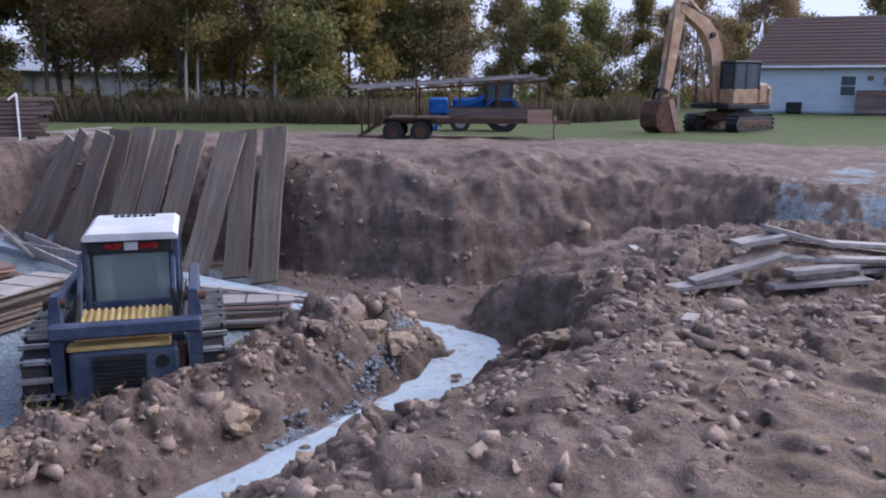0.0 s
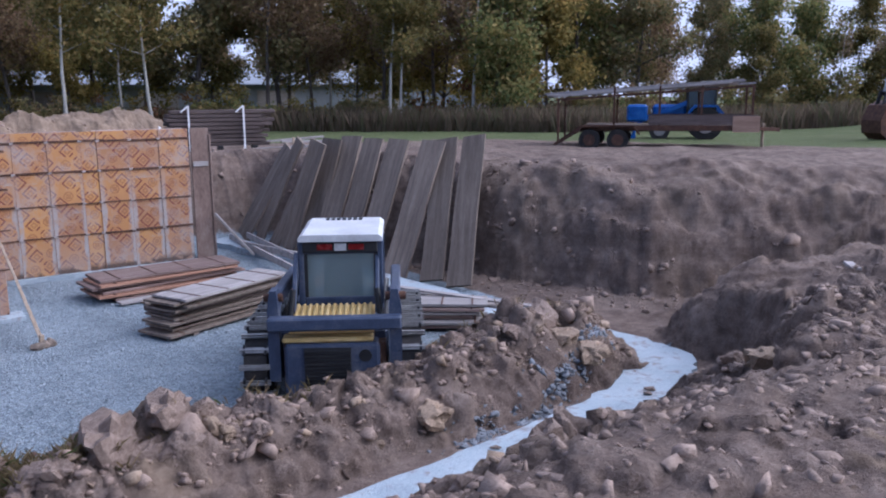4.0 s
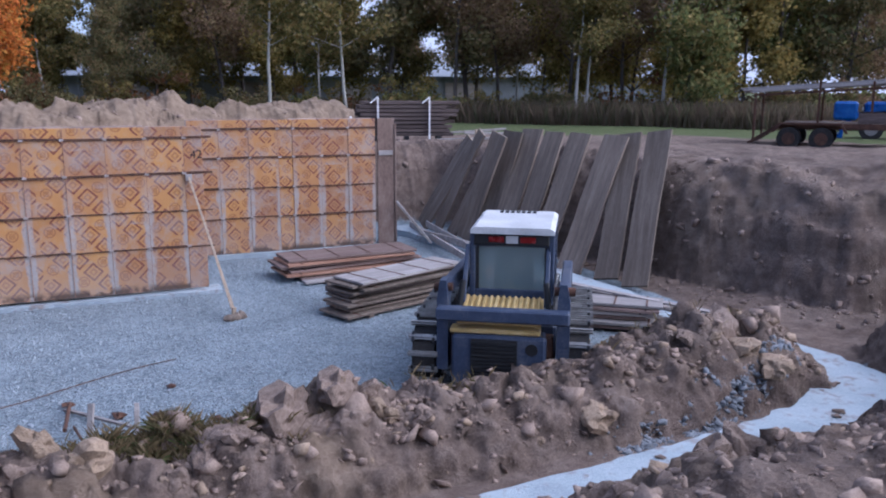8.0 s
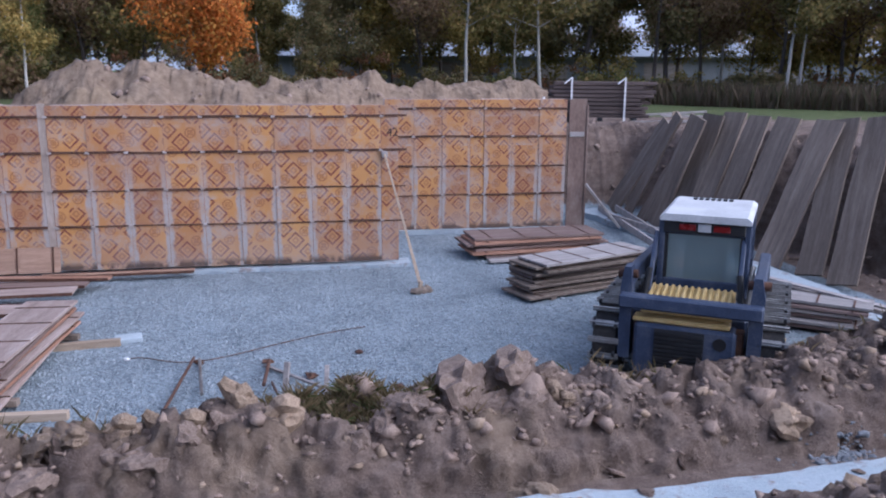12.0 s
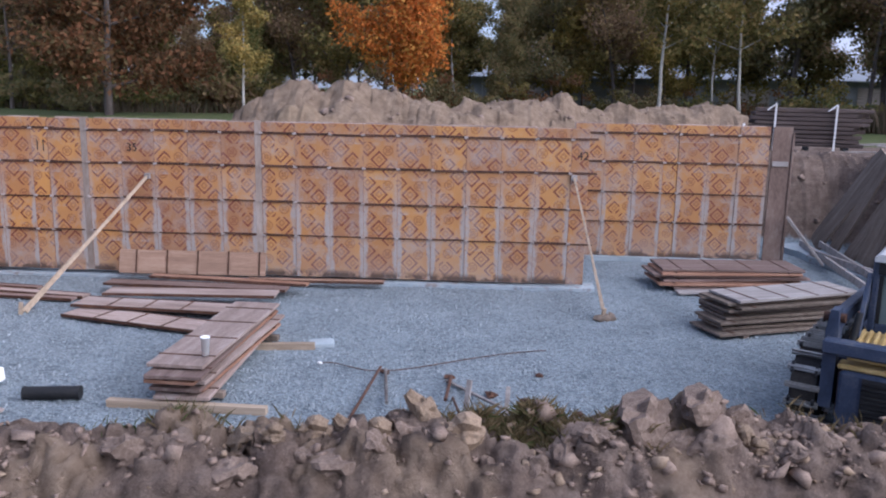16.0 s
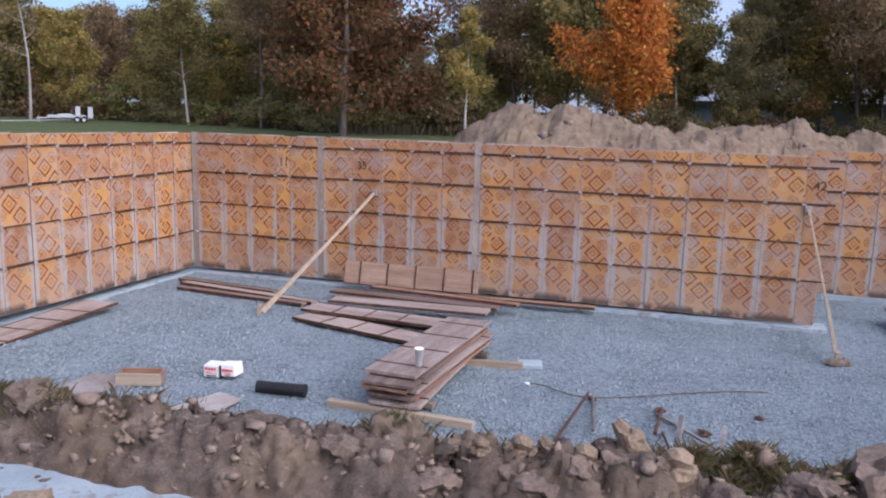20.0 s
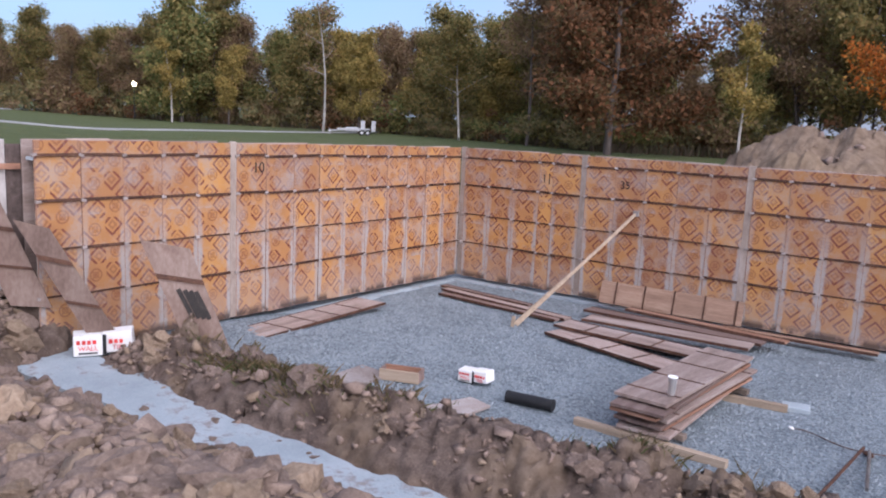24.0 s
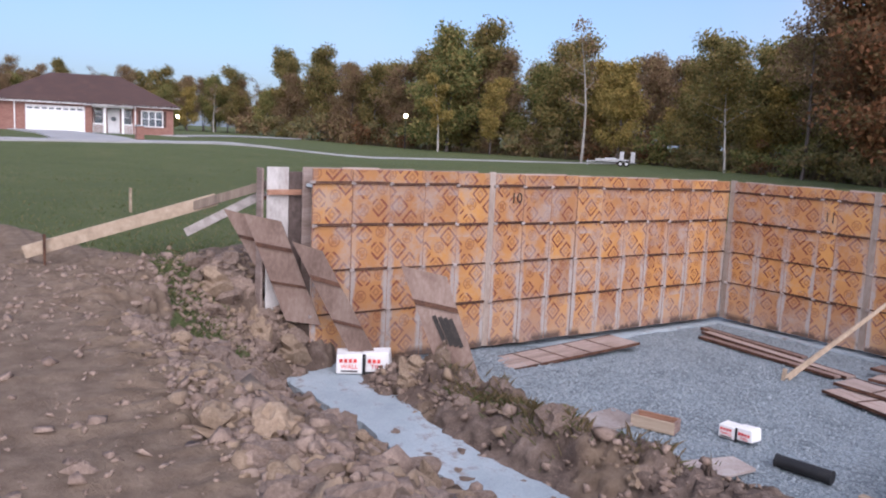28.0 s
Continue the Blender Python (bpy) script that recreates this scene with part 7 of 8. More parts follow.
def leaf_mesh(name, seed, tips, count, puff, size, material, floor=0.0):
    """Leaves in loose clumps round the ends of limbs."""
    rng = np.random.default_rng(seed)
    keep = tips[rng.random(len(tips)) < 0.8]
    c = keep[rng.integers(0, len(keep), count)]
    clump = rng.normal(size=(len(keep), 3)) * puff * 0.35
    way = rng.normal(size=(count, 3))
    way *= (rng.random((count, 1)) ** 0.45) / np.linalg.norm(way, axis=1, keepdims=True)
    c = c + clump[rng.integers(0, len(keep), count)] * 0.4 + way * puff * np.array([0.85, 0.85, 0.6])
    c = c[c[:, 2] > floor]
    u = rng.normal(size=c.shape)
    u /= np.linalg.norm(u, axis=1, keepdims=True)
    w = np.cross(u, rng.normal(size=c.shape))
    w /= np.linalg.norm(w, axis=1, keepdims=True)
    s = size * rng.uniform(0.5, 1.3, (len(c), 1))
    v = np.stack([c - u * s, c + w * s * 0.55, c + u * s, c - w * s * 0.55], 1).reshape(-1, 3)
    return mesh_from(name, v, np.arange(len(v)).reshape(-1, 4), material)


TREES = {}
KINDS = dict(   # height, radius, crown base, spread, leaves, puff, leaf size, bark
    tall_green=(13, 0.17, 0.20, 3.9, 9500, 1.25, 0.17, "bark", "green"), tall_dark=(14, 0.18, 0.20, 3.6, 9500, 1.25, 0.17, "bark", "dark"),
    tall_olive=(12, 0.15, 0.20, 3.7, 9000, 1.2, 0.17, "bark", "olive"), birch=(10, 0.12, 0.36, 2.9, 5000, 1.0, 0.15, "pale_bark", "olive"),
    tall_brown=(12.5, 0.15, 0.26, 3.4, 5200, 1.15, 0.15, "bark", "brown"), yellow=(9.3, 0.14, 0.13, 2.9, 7200, 0.95, 0.16, "bark", "yellow"),
    maple=(7.6, 0.18, 0.12, 4.1, 13500, 1.0, 0.14, "bark", "orange"), rust_giant=(16, 0.26, 0.05, 6.2, 27000, 1.5, 0.19, "bark", "rust"),
    bare=(11, 0.13, 0.4, 2.2, 500, 0.8, 0.14, "pale_bark", "brown"), slim_yellow=(7.4, 0.10, 0.28, 1.6, 3300, 0.62, 0.13, "pale_bark", "yellow"),
    round_olive=(11, 0.18, 0.07, 4.2, 10500, 1.3, 0.17, "bark", "olive"), round_green=(10, 0.18, 0.07, 4.0, 10500, 1.3, 0.17, "bark", "green"),
    round_brown=(11, 0.16, 0.10, 4.0, 8500, 1.3, 0.16, "bark", "brown"),
    )
WORDS = dict(green="green", dark="dark green", olive="olive-green", brown="brown, half-bare", yellow="yellow-green", orange="orange", rust="rusty brown")
for n, (kind, (h, r, cb, sp, count, puff, size, bark, leaf)) in enumerate(KINDS.items()):
    for v in range(2 if kind not in ("maple", "rust_giant", "slim_yellow") else 1):
        tm, tips = trunk_mesh("trunk", 100 + 10 * n + v, h, r, M[bark], cb, sp, 0.05 * (v + 1) * (1 if bark == "pale_bark" else 0.4), 12 if count > 4000 else 8)
        cm = leaf_mesh("crown", 200 + 10 * n + v, tips, int(count * 1.35), puff * 1.12, size * 0.9, LEAF[leaf], h * cb * 0.75)
        TREES[kind, v] = (tm, cm, leaf, bark)


def tree(kind, az, d, scale=1.0, turn=0.0, v=0, sink=0.0):
    a = radians(az)
    x, y = d * math.sin(a), d * math.cos(a)
    tm, cm, leaf, bark = TREES[kind, v] if (kind, v) in TREES else TREES[kind, 0]
    name = "maple_tree" if kind == "maple" else "tree"
    words = f"{WORDS[leaf]} autumn tree with {'pale' if bark == 'pale_bark' else 'dark'} trunk in the woods"
    t = thing(name, words, "tree", pose(x, y, ground_at(x, y) - sink, 0, 0, turn) @ Matrix.Scale(scale, 4), "trees at the edge of the woods")
    part("trunk", tm, None, t)
    part("crown", cm, None, t)
    return t


def edge_of_woods(az):
    return float(np.interp(az, [-95, -80, -66, -53, -45, -38, -32, -26, -10, 10, 30, 45, 60, 70, 95], [150, 150, 138, 112, 102, 92, 74, 60, 58, 56, 51, 50, 55, 72, 80]))


# singled-out trees
tree("maple", -5.9, 49.5, 1.0, 30)
tree("rust_giant", -25.0, 52, 1.0, 60)
tree("rust_giant", -24.0, 63, 0.9, 190)
tree("slim_yellow", -16.6, 51, 1.0, 10)
tree("yellow", -42.2, 87, 1.0, 40)
tree("bare", -44.6, 87, 1.25, 0)
tree("yellow", -50.9, 103, 0.95, 80, 1)
tree("slim_yellow", -54.5, 104, 1.2, 120)
tree("round_green", -53.9, 108, 1.4, 0)
tree("round_olive", -51.9, 110, 1.4, 70, 1)
tree("birch", 32.4, 47.5, 0.95, 20)
tree("birch", 33.2, 48.3, 0.85, 200, 1)
tree("birch", 11.6, 47, 1.0, 75)
tree("birch", 16.8, 49, 1.0, 130, 1)
tree("bare", 38.2, 48, 0.9, 45, 1)
tree("round_green", 39.8, 49, 0.95, 0)
tree("yellow", 43.2, 50.5, 1.0, 10)
tree("tall_olive", 62.5, 60, 0.62, 40)
tree("round_brown", 64.6, 62, 0.6, 130)
tree("tall_brown", 66.5, 61, 0.66, 210)
tree("round_olive", 68.4, 63, 0.5, 300)
tree("bare", 65.4, 58, 0.7, 20)
tree("round_green", 57.2, 56, 0.78, 80)
tree("round_green", 60.3, 58, 0.7, 10, 1)
tree("tall_brown", -30.5, 66, 1.0, 10)
tree("birch", -35.2, 76, 1.0, 140, 1)

rnd = random.Random(12)
RIGHT_MIX = ("tall_green", "tall_dark", "tall_olive", "tall_brown", "tall_brown", "tall_dark", "tall_olive", "birch", "yellow", "round_brown")
MID_MIX = ("tall_olive", "tall_green", "tall_olive", "tall_brown", "birch", "tall_dark", "tall_brown", "yellow")
LEFT_MIX = ("tall_olive", "tall_brown", "round_olive", "tall_brown", "round_brown", "bare", "yellow", "round_olive", "round_brown", "round_green")
for row, (gap, back) in enumerate(((3.6, 1.0), (3.9, 5.0), (4.4, 10.0), (5.0, 27.0), (5.0, 36.0))):
    az = -92.0
    while az < 94:
        d = edge_of_woods(az) + back + rnd.uniform(-1.5, 2.0)
        wide = gap * (1.0 if d < 80 else 1.15)
        mix = LEFT_MIX if az < -14 else MID_MIX if az < 22 else RIGHT_MIX
        kind = rnd.choice(("bare", "birch", "tall_brown", "tall_olive", "bare")) if az > 56 else rnd.choice(mix) if row < 3 else rnd.choice(("round_olive", "round_brown", "tall_brown"))
        if not (row == 0 and (-9 < az < -3.5 or -29 < az < -22)) and not (abs(az + 77) < 9 and d < 75) and not (row == 0 and 64 < az < 95):
            big = rnd.uniform(0.78, 1.08) * (0.82 if az < -66 else 1.06 if az < -55 else 1.12 if az < -35 else 1.0) * (0.78 if 62 < az else 0.56 if 52 < az else 0.8 if 46 < az else 1.0) * (0.88 if 12 < az < 22 and row > 1 else 0.62 if -21.5 < az < -16.5 or -2.0 < az < 1.5 else 1.0)
            if not (row == 2 and rnd.random() < 0.3) and not (row > 1 and az > 40 and rnd.random() < 0.5) and not (row > 0 and 52 < az < 64 and rnd.random() < 0.75):
                tree(kind, az, d, big, rnd.uniform(0, 360), rnd.randint(0, 1), 0.1)
        az += math.degrees(wide * rnd.uniform(0.75, 1.3) / d)

# ---- brush along the woods ----
BUSH = []
for n, leaf in enumerate(("dark", "green", "brown", "olive", "dark", "rust")):
    rng_ = np.random.default_rng(900 + n)
    tips = rng_.normal(size=(26, 3)) * np.array([0.75, 0.75, 0.45]) + np.array([0, 0, 0.85])
    cm = leaf_mesh("bush", 910 + n, tips, 1500, 0.5, 0.10, LEAF[leaf], 0.0)
    BUSH.append((cm, leaf))
rnd = random.Random(5)
for n in range(170):
    az = -94 + 186 * (n + rnd.random()) / 170
    if abs(az + 77) < 9 or 76 < az:
        continue
    d = edge_of_woods(az) - rnd.uniform(-1.5, 1.8)
    x, y = d * math.sin(radians(az)), d * math.cos(radians(az))
    cm, leaf = BUSH[rnd.randrange(len(BUSH))]
    s = rnd.uniform(0.8, 1.5) * (1.35 if az < -14 else 1.0) * (d / 60) ** 0.5
    solid("bush", cm, None, f"{WORDS[leaf]} bush at the edge of the woods", "bush", pose(x, y, ground_at(x, y) - 0.1, 0, 0, rnd.uniform(0, 360)) @ Matrix.Scale(s, 4), "brush along the woods")


# ---- reeds, weeds and grass ----
def blades(name, places, height, width, material, label, seed, lean=0.35):
    rng = np.random.default_rng(seed)
    n = len(places)
    h = height * rng.uniform(0.45, 1.2, n)
    a = rng.uniform(0, 2 * np.pi, n)
    side = np.stack([np.cos(a), np.sin(a), np.zeros(n)], -1) * (width * rng.uniform(0.6, 1.3, n))[:, None]
    tip = np.stack([rng.normal(0, lean, n) * h, rng.normal(0, lean, n) * h, h], -1)
    mid = tip * np.array([0.4, 0.4, 0.6])
    v = np.stack([places - side, places + side, places + mid + side * 0.6, places + tip], 1).reshape(-1, 3)
    return tagged(new(name, mesh_from(name, v, np.arange(len(v)).reshape(-1, 4), material)), label, "grass", kind="stuff")


def on_land(x, y, lift=-0.02):
    return np.stack([x, y, land(x, y)[0] + lift], -1)


rng = np.random.default_rng(3)
az = np.radians(rng.uniform(14, 63, 15000))
d = np.interp(np.degrees(az), [14, 30, 45, 63], [52, 45, 42, 48]) + rng.uniform(0, 6, len(az))
blades("reeds", on_land(d * np.sin(az), d * np.cos(az)), 1.25, 0.035, M["dry_blade"], "tall brown dry grass before the woods", 1, 0.18)
az = np.radians(rng.uniform(-60, 14, 9000))
d = np.array([edge_of_woods(q) for q in np.degrees(az)]) - 1.5 + rng.uniform(-1.2, 2.5, len(az))
blades("rough_grass", on_land(d * np.sin(az), d * np.cos(az)), 0.8, 0.04, M["dry_blade"], "rough dark grass at the foot of the woods", 2, 0.25)
spots = ((0.25, 6.85, 0.32, 0.1, 900), (0.9, 6.8, 0.4, 0.1, 800), (-7.6, 6.15, 0.4, 0.2, 160), (-6.6, 6.1, 0.3, 0.2, 180), (-5.2, 6.3, 0.3, 0.15, 80),
         (-2.6, 6.75, 0.25, 0.1, 70), (-1.7, 6.85, 0.2, 0.1, 40), (-6.3, 5.9, 0.25, 0.12, 260), (-7.3, 5.95, 0.3, 0.12, 160), (3.2, 7.2, 0.3, 0.12, 40), (6.4, 7.5, 0.5, 0.2, 90))
places = np.concatenate([on_land(rng.normal(x, sx, n), rng.normal(y, sy, n)) for x, y, sx, sy, n in spots])
blades("weeds", places, 0.085, 0.0035, M["grass_blade"], "green and dry weeds on the soil bank", 4, 0.8)
dry = places[rng.random(len(places)) < 0.7] + rng.normal(0, 0.06, (1, 3)) * np.array([1, 1, 0])
blades("dry_weeds", np.concatenate([dry, dry + np.array([0.03, 0.02, 0.0]), dry - np.array([0.02, 0.03, 0.0])]), 0.14, 0.003, M["weed_blade"], "dry brown weeds on the soil bank", 5, 0.5)
x = -10.5 - 34 * rng.random(34000) ** 1.8
y = 1.5 + (4 - 0.7 * x) * rng.random(34000)
keep = land(x, y)[2] > 0.5
px_, py_ = rng.normal(-10.0, 1.3, 6500), rng.normal(3.5, 0.5, 6500)
keep_ = land(px_, py_)[2] > 0.4
bx_, by_ = np.concatenate([rng.normal(-6.2, 0.22, 420), rng.normal(-7.2, 0.3, 260), rng.normal(-3.0, 0.25, 160)]), np.concatenate([rng.normal(5.95, 0.16, 420), rng.normal(5.95, 0.12, 260), rng.normal(6.75, 0.08, 160)])
blades("bank_grass", on_land(bx_, by_, 0.0), 0.1, 0.006, M["grass_blade"], "green grass tufts on the soil bank", 8, 0.6)
blades("grass_patch", on_land(px_[keep_], py_[keep_]), 0.07, 0.007, M["grass_blade"], "ragged green grass patch at the wall end", 7, 0.6)
blades("lawn_grass", on_land(x[keep], y[keep]), 0.075, 0.008, M["grass_blade"], "short green lawn grass beyond the forms", 6, 0.6)

# ---- long pale shed behind the woods ----
a, b = Vector((-2.0, 73.0, 0)), Vector((51.0, 54.0, 0))
shed = thing("long_shed", "long pale metal shed glimpsed behind the woods", "shed", along(a, b) @ pose(0, 0, ground_at(20, 66)))
part("wall", box(0, 56, 0, 12, 0, 3.1), M["shed_sheet"], shed)
for n in range(40):
    part("wall_rib", box(n * 1.4 + 0.2, n * 1.4 + 0.3, -0.05, 0, 0, 3.05), M["shed_sheet"], shed)
part("roof", plate((-0.5, -0.5, 3.0), (56.5, -0.5, 3.0), (56.5, 6, 4.2), (-0.5, 6, 4.2), 0.1), M["shed_sheet"], shed)
part("roof", plate((-0.5, 6, 4.2), (56.5, 6, 4.2), (56.5, 12.5, 3.0), (-0.5, 12.5, 3.0), 0.1), M["shed_sheet"], shed)
for n in range(6):
    part("shed_door", box(4 + n * 9, 7 + n * 9, -0.07, 0.0, 0, 2.5), M["plank_grey"], shed)


# ---- lumber heaps and scraps ----
def heap_board(a, b, w, h, name="scrap_board", material="plank_grey", label="pale grey board in a heap of scrap lumber", group="scrap lumber heap"):
    return solid(name, beam(a, b, w, h, bevel=0.004), M[material], label, "board", group=group)


SCRAP = (((8.55, 3.92, 0.05), (9.25, 3.42, 0.10), 0.22, 0.05), ((8.75, 3.75, 0.12), (9.75, 3.05, 0.38), 0.2, 0.05), ((9.3, 3.45, 0.25), (9.95, 3.25, 0.40), 0.3, 0.06), ((9.6, 3.6, 0.45), (10.0, 3.2, 0.55), 0.3, 0.06),
         ((9.9, 3.4, 0.65), (10.5, 2.75, 0.42), 0.16, 0.06), ((10.0, 3.35, 0.6), (10.8, 2.7, 0.36), 0.1, 0.05), ((10.2, 2.9, 0.3), (11.3, 1.9, 0.16), 0.2, 0.05), ((10.6, 2.9, 0.42), (11.8, 1.9, 0.3), 0.18, 0.05),
         ((9.7, 3.0, 0.14), (11.2, 2.2, 0.12), 0.25, 0.06), ((9.5, 2.95, 0.22), (10.5, 2.5, 0.2), 0.18, 0.06), ((10.1, 3.2, 0.45), (11.6, 2.3, 0.2), 0.14, 0.05), ((9.8, 3.3, 0.3), (10.9, 2.2, 0.25), 0.2, 0.05),
         ((10.8, 2.6, 0.1), (12.2, 1.7, 0.1), 0.22, 0.06), ((9.4, 3.1, 0.05), (10.4, 2.3, 0.08), 0.2, 0.05))
for n, (a, b, w, h) in enumerate(SCRAP):
    g = ground_at(9.9, 2.9) - 0.02
    heap_board((a[0], a[1], g + a[2]), (b[0], b[1], g + b[2]), w, h, material=("plank_grey", "plank_grey", "plank", "plank_grey")[n % 4])
for n in range(5):
    x, y = 9.8 + 0.35 * n, 3.0 - 0.2 * n
    solid("scrap_block", box(-0.09, 0.09, -0.06, 0.06, 0, 0.1, bevel=0.006), M["plank_red"], "red-brown offcut under the scrap heap", "offcut", pose(x, y - 0.12, ground_at(x, y) + 0.02, 0, 0, 40 * n), "scrap lumber heap")
for (x0, y0), (x1, y1) in (((11.0, 5.66), (10.55, 5.3)), ((6.7, 2.9), (6.95, 2.95))):
    heap_board((x0, y0, ground_at(x0, y0) + 0.05), (x1, y1, ground_at(x1, y1) + 0.05), 0.12, 0.04, label="pale board scrap lying on the soil", group="board scraps")

bundle = thing("lumber_bundle", "strapped bundle of dark old lumber on blocks", "lumber bundle", pose(7.6, 23.85, ground_at(8.8, 23.2), 0, 0, -20))
rnd = random.Random(33)
for r in range(9):
    for c in range(4):
        part("board", box(rnd.uniform(-0.2, 0.2), 2.75 + rnd.uniform(-0.3, 0.3), c * 0.28 + rnd.uniform(-0.02, 0.02), c * 0.28 + 0.25, 0.12 + r * 0.118, 0.215 + r * 0.118, bevel=0.006), M["old_lumber"], bundle)
for x in (0.4, 1.4, 2.4):
    part("block", box(x - 0.08, x + 0.08, -0.05, 1.15, -0.12, 0.11, bevel=0.01), M["black"], bundle, "dark timber block")
for x in (0.55, 2.1):
    part("strap_post", box(x - 0.025, x + 0.025, -0.08, -0.04, -0.1, 1.28), M["trim"], bundle, "white upright stick")
    part("strap_tail", beam((x, -0.06, 1.28), (x - 0.22, -0.1, 1.1), 0.08, 0.03), M["trim"], bundle)
solid("tarp_heap", ball(0.7, 71, 3, 0.45, 0.3), M["navy"], "dark blue tarpaulin heap beside lumber", "tarpaulin", pose(6.7, 24.2, ground_at(6.7, 24.2) + 0.15), soft=True)
for a, b in (((4.7, 24.2, 0.35), (6.6, 24.0, 0.6)), ((5.2, 24.6, 0.3), (7.0, 24.2, 0.42)), ((10.4, 22.4, 0.2), (11.6, 22.1, 0.18)), ((9.2, 22.4, 0.05), (12.0, 21.6, 0.12)), ((10.2, 23.0, 0.2), (11.9, 22.6, 0.3))):
    g = ground_at((a[0] + b[0]) / 2, (a[1] + b[1]) / 2)
    solid("loose_pole", beam((a[0], a[1], g + a[2]), (b[0], b[1], g + b[2]), 0.12, 0.06, bevel=0.004), M["plank_grey"], "grey board lying behind the forms", "board", group="boards behind the forms")
for x, y, h, kind in ((0.0, 19.6, 0.9, "trim"), (7.1, 23.3, 0.75, "trim"), (9.9, 20.6, 0.4, "lumber"), (-17.7, 4.8, 0.5, "lumber")):
    solid("survey_stake", box(-0.03, 0.03, -0.018, 0.018, -0.15, h, bevel=0.004), M[kind], "pale survey stake driven into the ground", "stake", pose(x, y, ground_at(x, y), 2, 3, 15), "survey stakes")

# ---- clods of soil ----
CLODS = [ball(1.0, 500 + n, 3, 0.75, 0.36, 5, 0.82) for n in range(12)]
CLOD_MESH = [mesh_of("clod", bm, M["ochre" if n in (3, 7) else "clod"]) for n, bm in enumerate(CLODS)]
SMALL = [arrays(chunk(600 + n, 9)) for n in range(10)]
rng = np.random.default_rng(17)


def near_slope(n):
    """Places on the slope between the standing ground and the footing."""
    x = rng.uniform(-9.5, 9.0, n)
    y = np.interp(x, [-9.5, -5, 0, 6, 9], [3.9, 3.9, 4.2, 4.5, 4.6]) - np.abs(rng.normal(0, 0.75, n)) + 0.1
    return x * 1.12, y * 1.12


def on_berm(n):
    s = rng.uniform(0, 1, n)
    line = np.array(BERM)
    k = s * (len(line) - 1)
    x, y = np.interp(k, range(len(line)), line[:, 0]), np.interp(k, range(len(line)), line[:, 1])
    return (x + rng.normal(0, 0.1, n)) * 1.12, (y + rng.normal(-0.12, 0.28, n)) * 1.12


def clod_places(n, size, mix):
    parts = []
    for maker, share in mix:
        parts.append(np.stack(maker(int(n * share)), -1))
    p = np.concatenate(parts)
    s = size * np.exp(rng.normal(0, 0.6, len(p)))
    z, gravel, grass, _ = land(p[:, 0], p[:, 1])
    keep = gravel < 0.5
    return p[keep], z[keep], s[keep]


def left_pile(n):
    x = rng.uniform(-8.6, -2.6, n)
    return x, np.interp(x, [-8.6, -6, -3], [2.2, 1.85, 1.5]) + rng.beta(1.5, 1.4, n) * np.interp(x, [-8.6, -6, -3], [2.0, 2.3, 2.3])


def right_slope(n):
    x = rng.uniform(1.5, 8.0, n)
    return x, np.interp(x, [1.5, 4, 8], [2.3, 1.9, 2.0]) + rng.beta(1.7, 1.3, n) * np.interp(x, [1.5, 4, 8], [2.4, 2.9, 3.2])


def wall_end(n):
    return rng.normal(-10.3, 0.6, n), rng.normal(4.2, 0.5, n)


def shelf_top(n):
    return rng.uniform(4.0, 13.0, n), rng.uniform(1.5, 5.6, n)


def heaps(n):
    return rng.uniform(-7, 9, n), rng.uniform(18.5, 28, n)


def bank(n):
    y = rng.uniform(6.5, 20, n)
    return np.interp(y, [6.5, 9, 11, 20], [13.5, 11.0, 10.3, 9.3]) + rng.normal(0, 0.7, n), y


def trodden(n):
    return rng.uniform(-12, 9, n), rng.uniform(0.6, 3.6, n)


p, z, s = clod_places(290, 0.10, ((near_slope, 0.22), (on_berm, 0.2), (left_pile, 0.46), (wall_end, 0.12)))
s = np.clip(s, 0.06, 0.2)
for (x, y), g, r in zip(p.tolist(), z.tolist(), s.tolist()):
    n = rng.integers(0, len(CLOD_MESH))
    m = pose(x, y, g - r * 0.1, *rng.uniform(-25, 25, 2).tolist(), float(rng.uniform(0, 360))) @ Matrix.Scale(r, 4)
    solid("clod", CLOD_MESH[n], None, "ochre lump of dry soil" if n in (3, 7) else "brown lump of dug soil beside the trench", "clod", m, "clods of dug soil")
RUBBLE = [arrays(chunk(640 + n, 12, 0.22)) for n in range(12)]
for name, n, mix, mat_, label in (("clod_rubble", 4200, ((left_pile, 0.72), (near_slope, 0.28), (wall_end, 0.1)), "clod", "broken brown clods heaped beside the trench"),
                                  ("bank_rubble", 1100, ((right_slope, 1.0),), "clod", "broken brown clods on the trodden bank"),
                                  ("ochre_rubble", 900, ((left_pile, 0.6), (near_slope, 0.1), (wall_end, 0.3)), "ochre", "broken ochre clods heaped beside the trench")):
    p, z, s = clod_places(n, 0.052, mix)
    s = np.clip(s * (0.62 if name == "bank_rubble" else 1.0), 0.012, 0.13)
    v, f = scatter(RUBBLE, np.concatenate([p, (z - s * 0.1)[:, None]], 1), s, rng)
    tagged(new(name, mesh_from(name, v, f, M[mat_])), label, "soil", kind="stuff")
n_clay = 900
x = np.concatenate([rng.uniform(5.4, 7.3, n_clay * 3 // 4), rng.normal(4.9, 0.18, n_clay // 4)])
y = np.interp(x, [4.5, 5.4, 6.4, 7.3], [6.1, 6.2, 6.45, 6.75]) + rng.normal(0, 0.1, len(x))
s = np.clip(0.032 * np.exp(rng.normal(0, 0.5, len(x))), 0.012, 0.09)
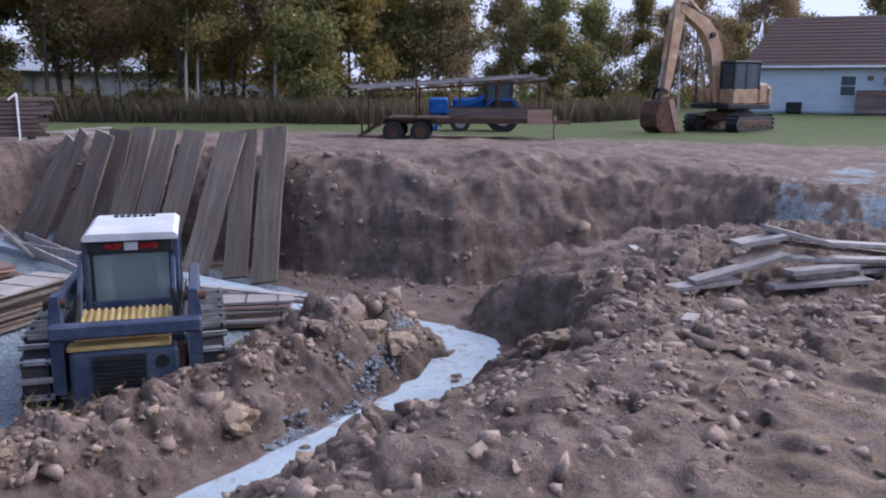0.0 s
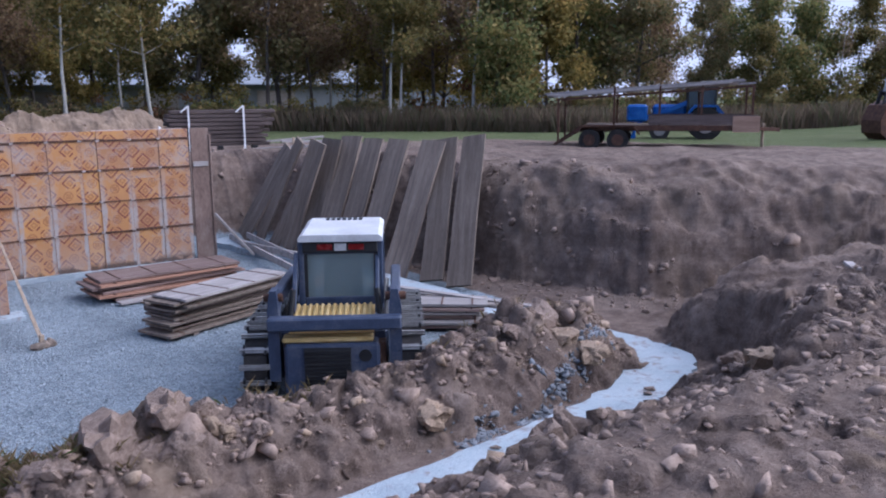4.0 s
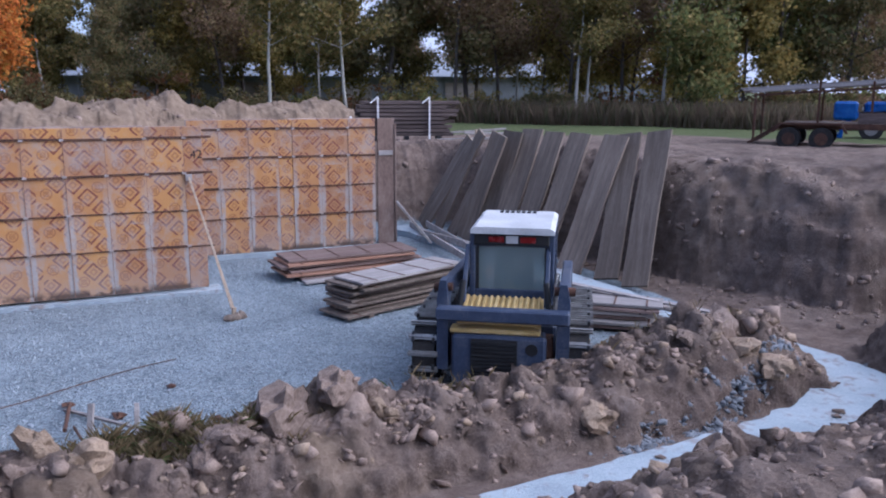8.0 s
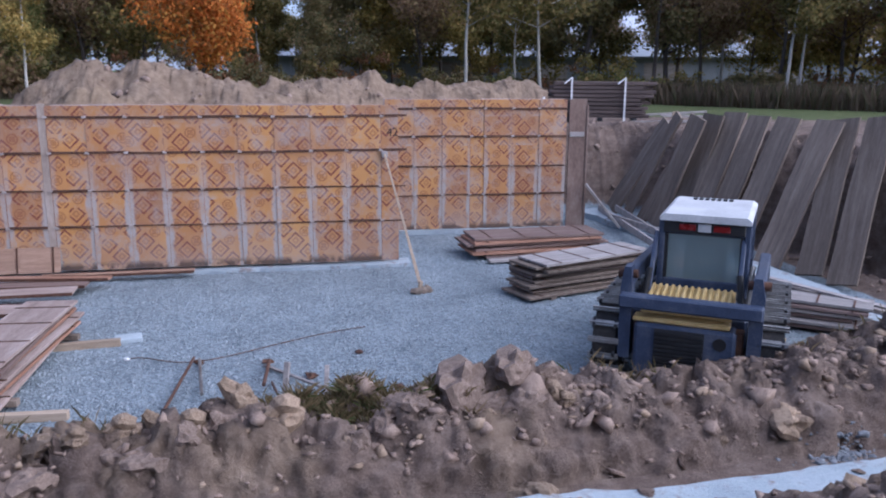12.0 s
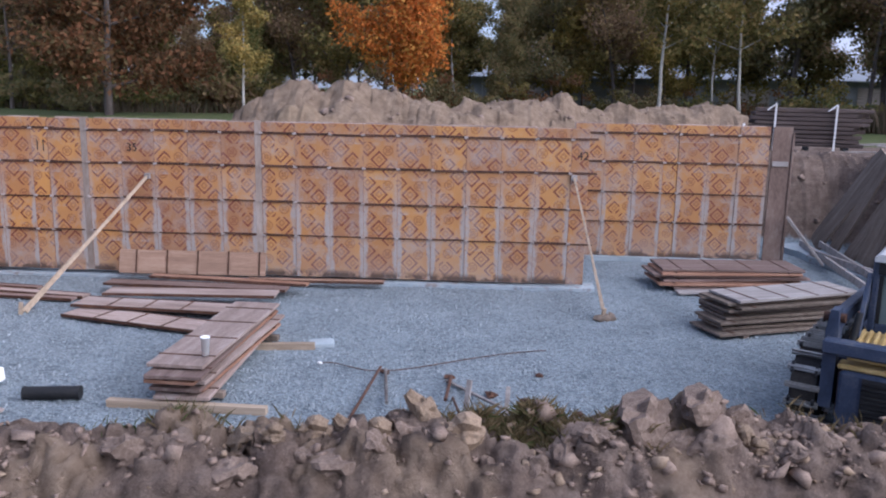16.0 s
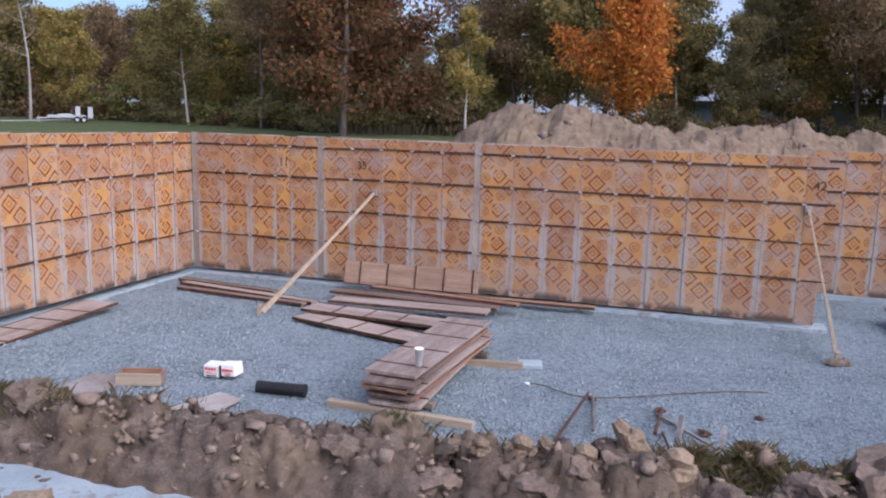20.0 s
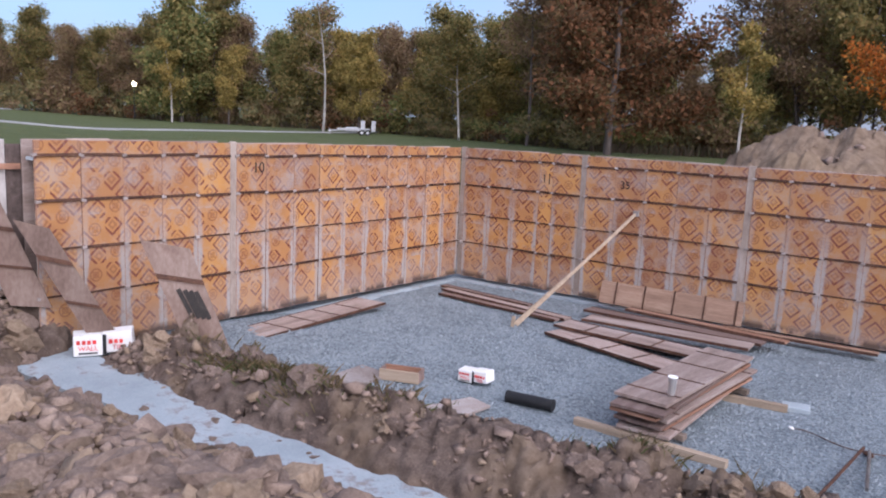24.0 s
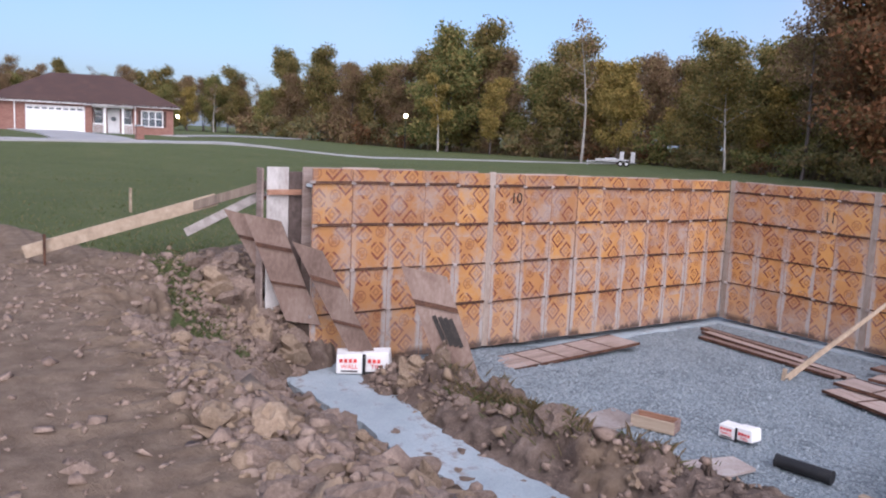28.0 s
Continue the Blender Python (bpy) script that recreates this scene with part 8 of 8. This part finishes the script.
v, f = scatter(RUBBLE, np.stack([x, y, land(x, y)[0] - s * 0.15], -1), s, rng)
tagged(new("clay_lumps", mesh_from("clay_lumps", v, f, M["clay"])), "blue-grey clay lumps along the foot of the bank", "soil", kind="stuff")
BIG = ((-1.4, 6.6, 0.17, 3), (-1.1, 6.68, 0.12, 7), (-0.85, 6.55, 0.18, 3), (-0.45, 6.72, 0.14, 7), (1.6, 6.95, 0.22, 4), (1.95, 6.85, 0.2, 1), (2.3, 6.9, 0.14, 8), (-1.7, 6.35, 0.12, 3), (0.1, 6.35, 0.12, 9), (-8.55, 5.85, 0.2, 3), (-8.6, 5.75, 0.15, 7), (-8.35, 5.55, 0.14, 3), (1.45, 6.8, 0.27, 1), (1.75, 6.7, 0.17, 4), (1.25, 6.85, 0.12, 2), (-0.1, 6.5, 0.2, 3), (-0.6, 6.55, 0.16, 0), (0.75, 6.5, 0.15, 5), (-9.9, 4.75, 0.26, 3),
       (-10.2, 4.45, 0.22, 7), (-10.7, 4.0, 0.28, 3), (-5.9, 3.05, 0.13, 0), (-4.9, 2.9, 0.11, 3), (-4.5, 3.2, 0.1, 7), (3.9, 3.9, 0.15, 6), (3.45, 3.7, 0.17, 8), (2.9, 3.75, 0.15, 2))
for x, y, r, n in BIG:
    solid("clod", CLOD_MESH[n], None, "large lump of soil on the bank", "clod", pose(x, y, ground_at(x, y) + r * 0.2, 10 * n, 7 * n, 50 * n) @ Matrix.Scale(r, 4), "clods of dug soil")
for name, n, size, mix, label, mat_ in (
        ("soil_crumbs", 9000, 0.032, ((near_slope, 0.36), (on_berm, 0.34), (left_pile, 0.14), (wall_end, 0.1), (trodden, 0.22)), "crumbled brown soil on the trench sides", "clod"),
        ("ochre_crumbs", 1800, 0.035, ((near_slope, 0.3), (on_berm, 0.3), (left_pile, 0.3), (wall_end, 0.1)), "crumbled ochre subsoil on the trench sides", "ochre"),
        ("far_crumbs", 3000, 0.045, ((shelf_top, 0.25), (heaps, 0.4), (bank, 0.35)), "broken soil on the far banks and heaps", "clod")):
    p, z, s = clod_places(n, size, mix)
    v, f = scatter(SMALL, np.concatenate([p, (z + s * 0.05)[:, None]], 1), s, rng)
    tagged(new(name, mesh_from(name, v, f, M[mat_])), label, "soil", kind="stuff")

# ---- loose stones of the gravel floor ----
x, y = rng.uniform(-9.9, 8.2, 60000), 6.9 + (rng.random(60000) ** 1.6) * 10.5
z, gravel, _, _ = land(x, y)
keep = gravel > 0.7
pts = np.stack([x, y, z], -1)[keep]
s = np.clip(0.011 * np.exp(rng.normal(0, 0.35, len(pts))), 0.005, 0.03)
STONE = []
for n in range(4):
    bm = bmesh.new()
    bmesh.ops.create_cube(bm, size=1.3)
    for vert in bm.verts:
        vert.co += Vector(rng.normal(0, 0.28, 3).tolist())
    STONE.append(arrays(bm))
v, f = scatter(STONE, pts, s, rng, 0.8)
tagged(new("gravel_stones", mesh_from("gravel_stones", v, f, M["gravel"])), "blue-grey crushed stone on the pit floor", "gravel", kind="stuff")
# mud splashes on the front footing
for n in range(36):
    k = rng.uniform(0, 1)
    x = -8.6 + 16.5 * k
    y = float(np.interp(x, [-8.6, -7.2, -5.6, 0.5, 3.4, 5.6, 6.8, 7.7], [5.15, 4.95, 5.05, 5.4, 5.45, 5.62, 5.85, 6.3])) + float(rng.choice([-1, 1])) * float(rng.uniform(0.12, 0.3))
    r = float(rng.uniform(0.02, 0.06))
    solid("mud_crumb", CLOD_MESH[n % 3], None, "small crumb of mud on the footing", "mud", pose(x, y, float(np.interp(x, [-8.6, -7.2, -5.6, -3], [0.27, 0.22, 0.17, 0.12])) + 0.004, 0, 0, 30 * n) @ Matrix.Diagonal((r, r, r * 0.35, 1)), "mud crumbs on the footing")
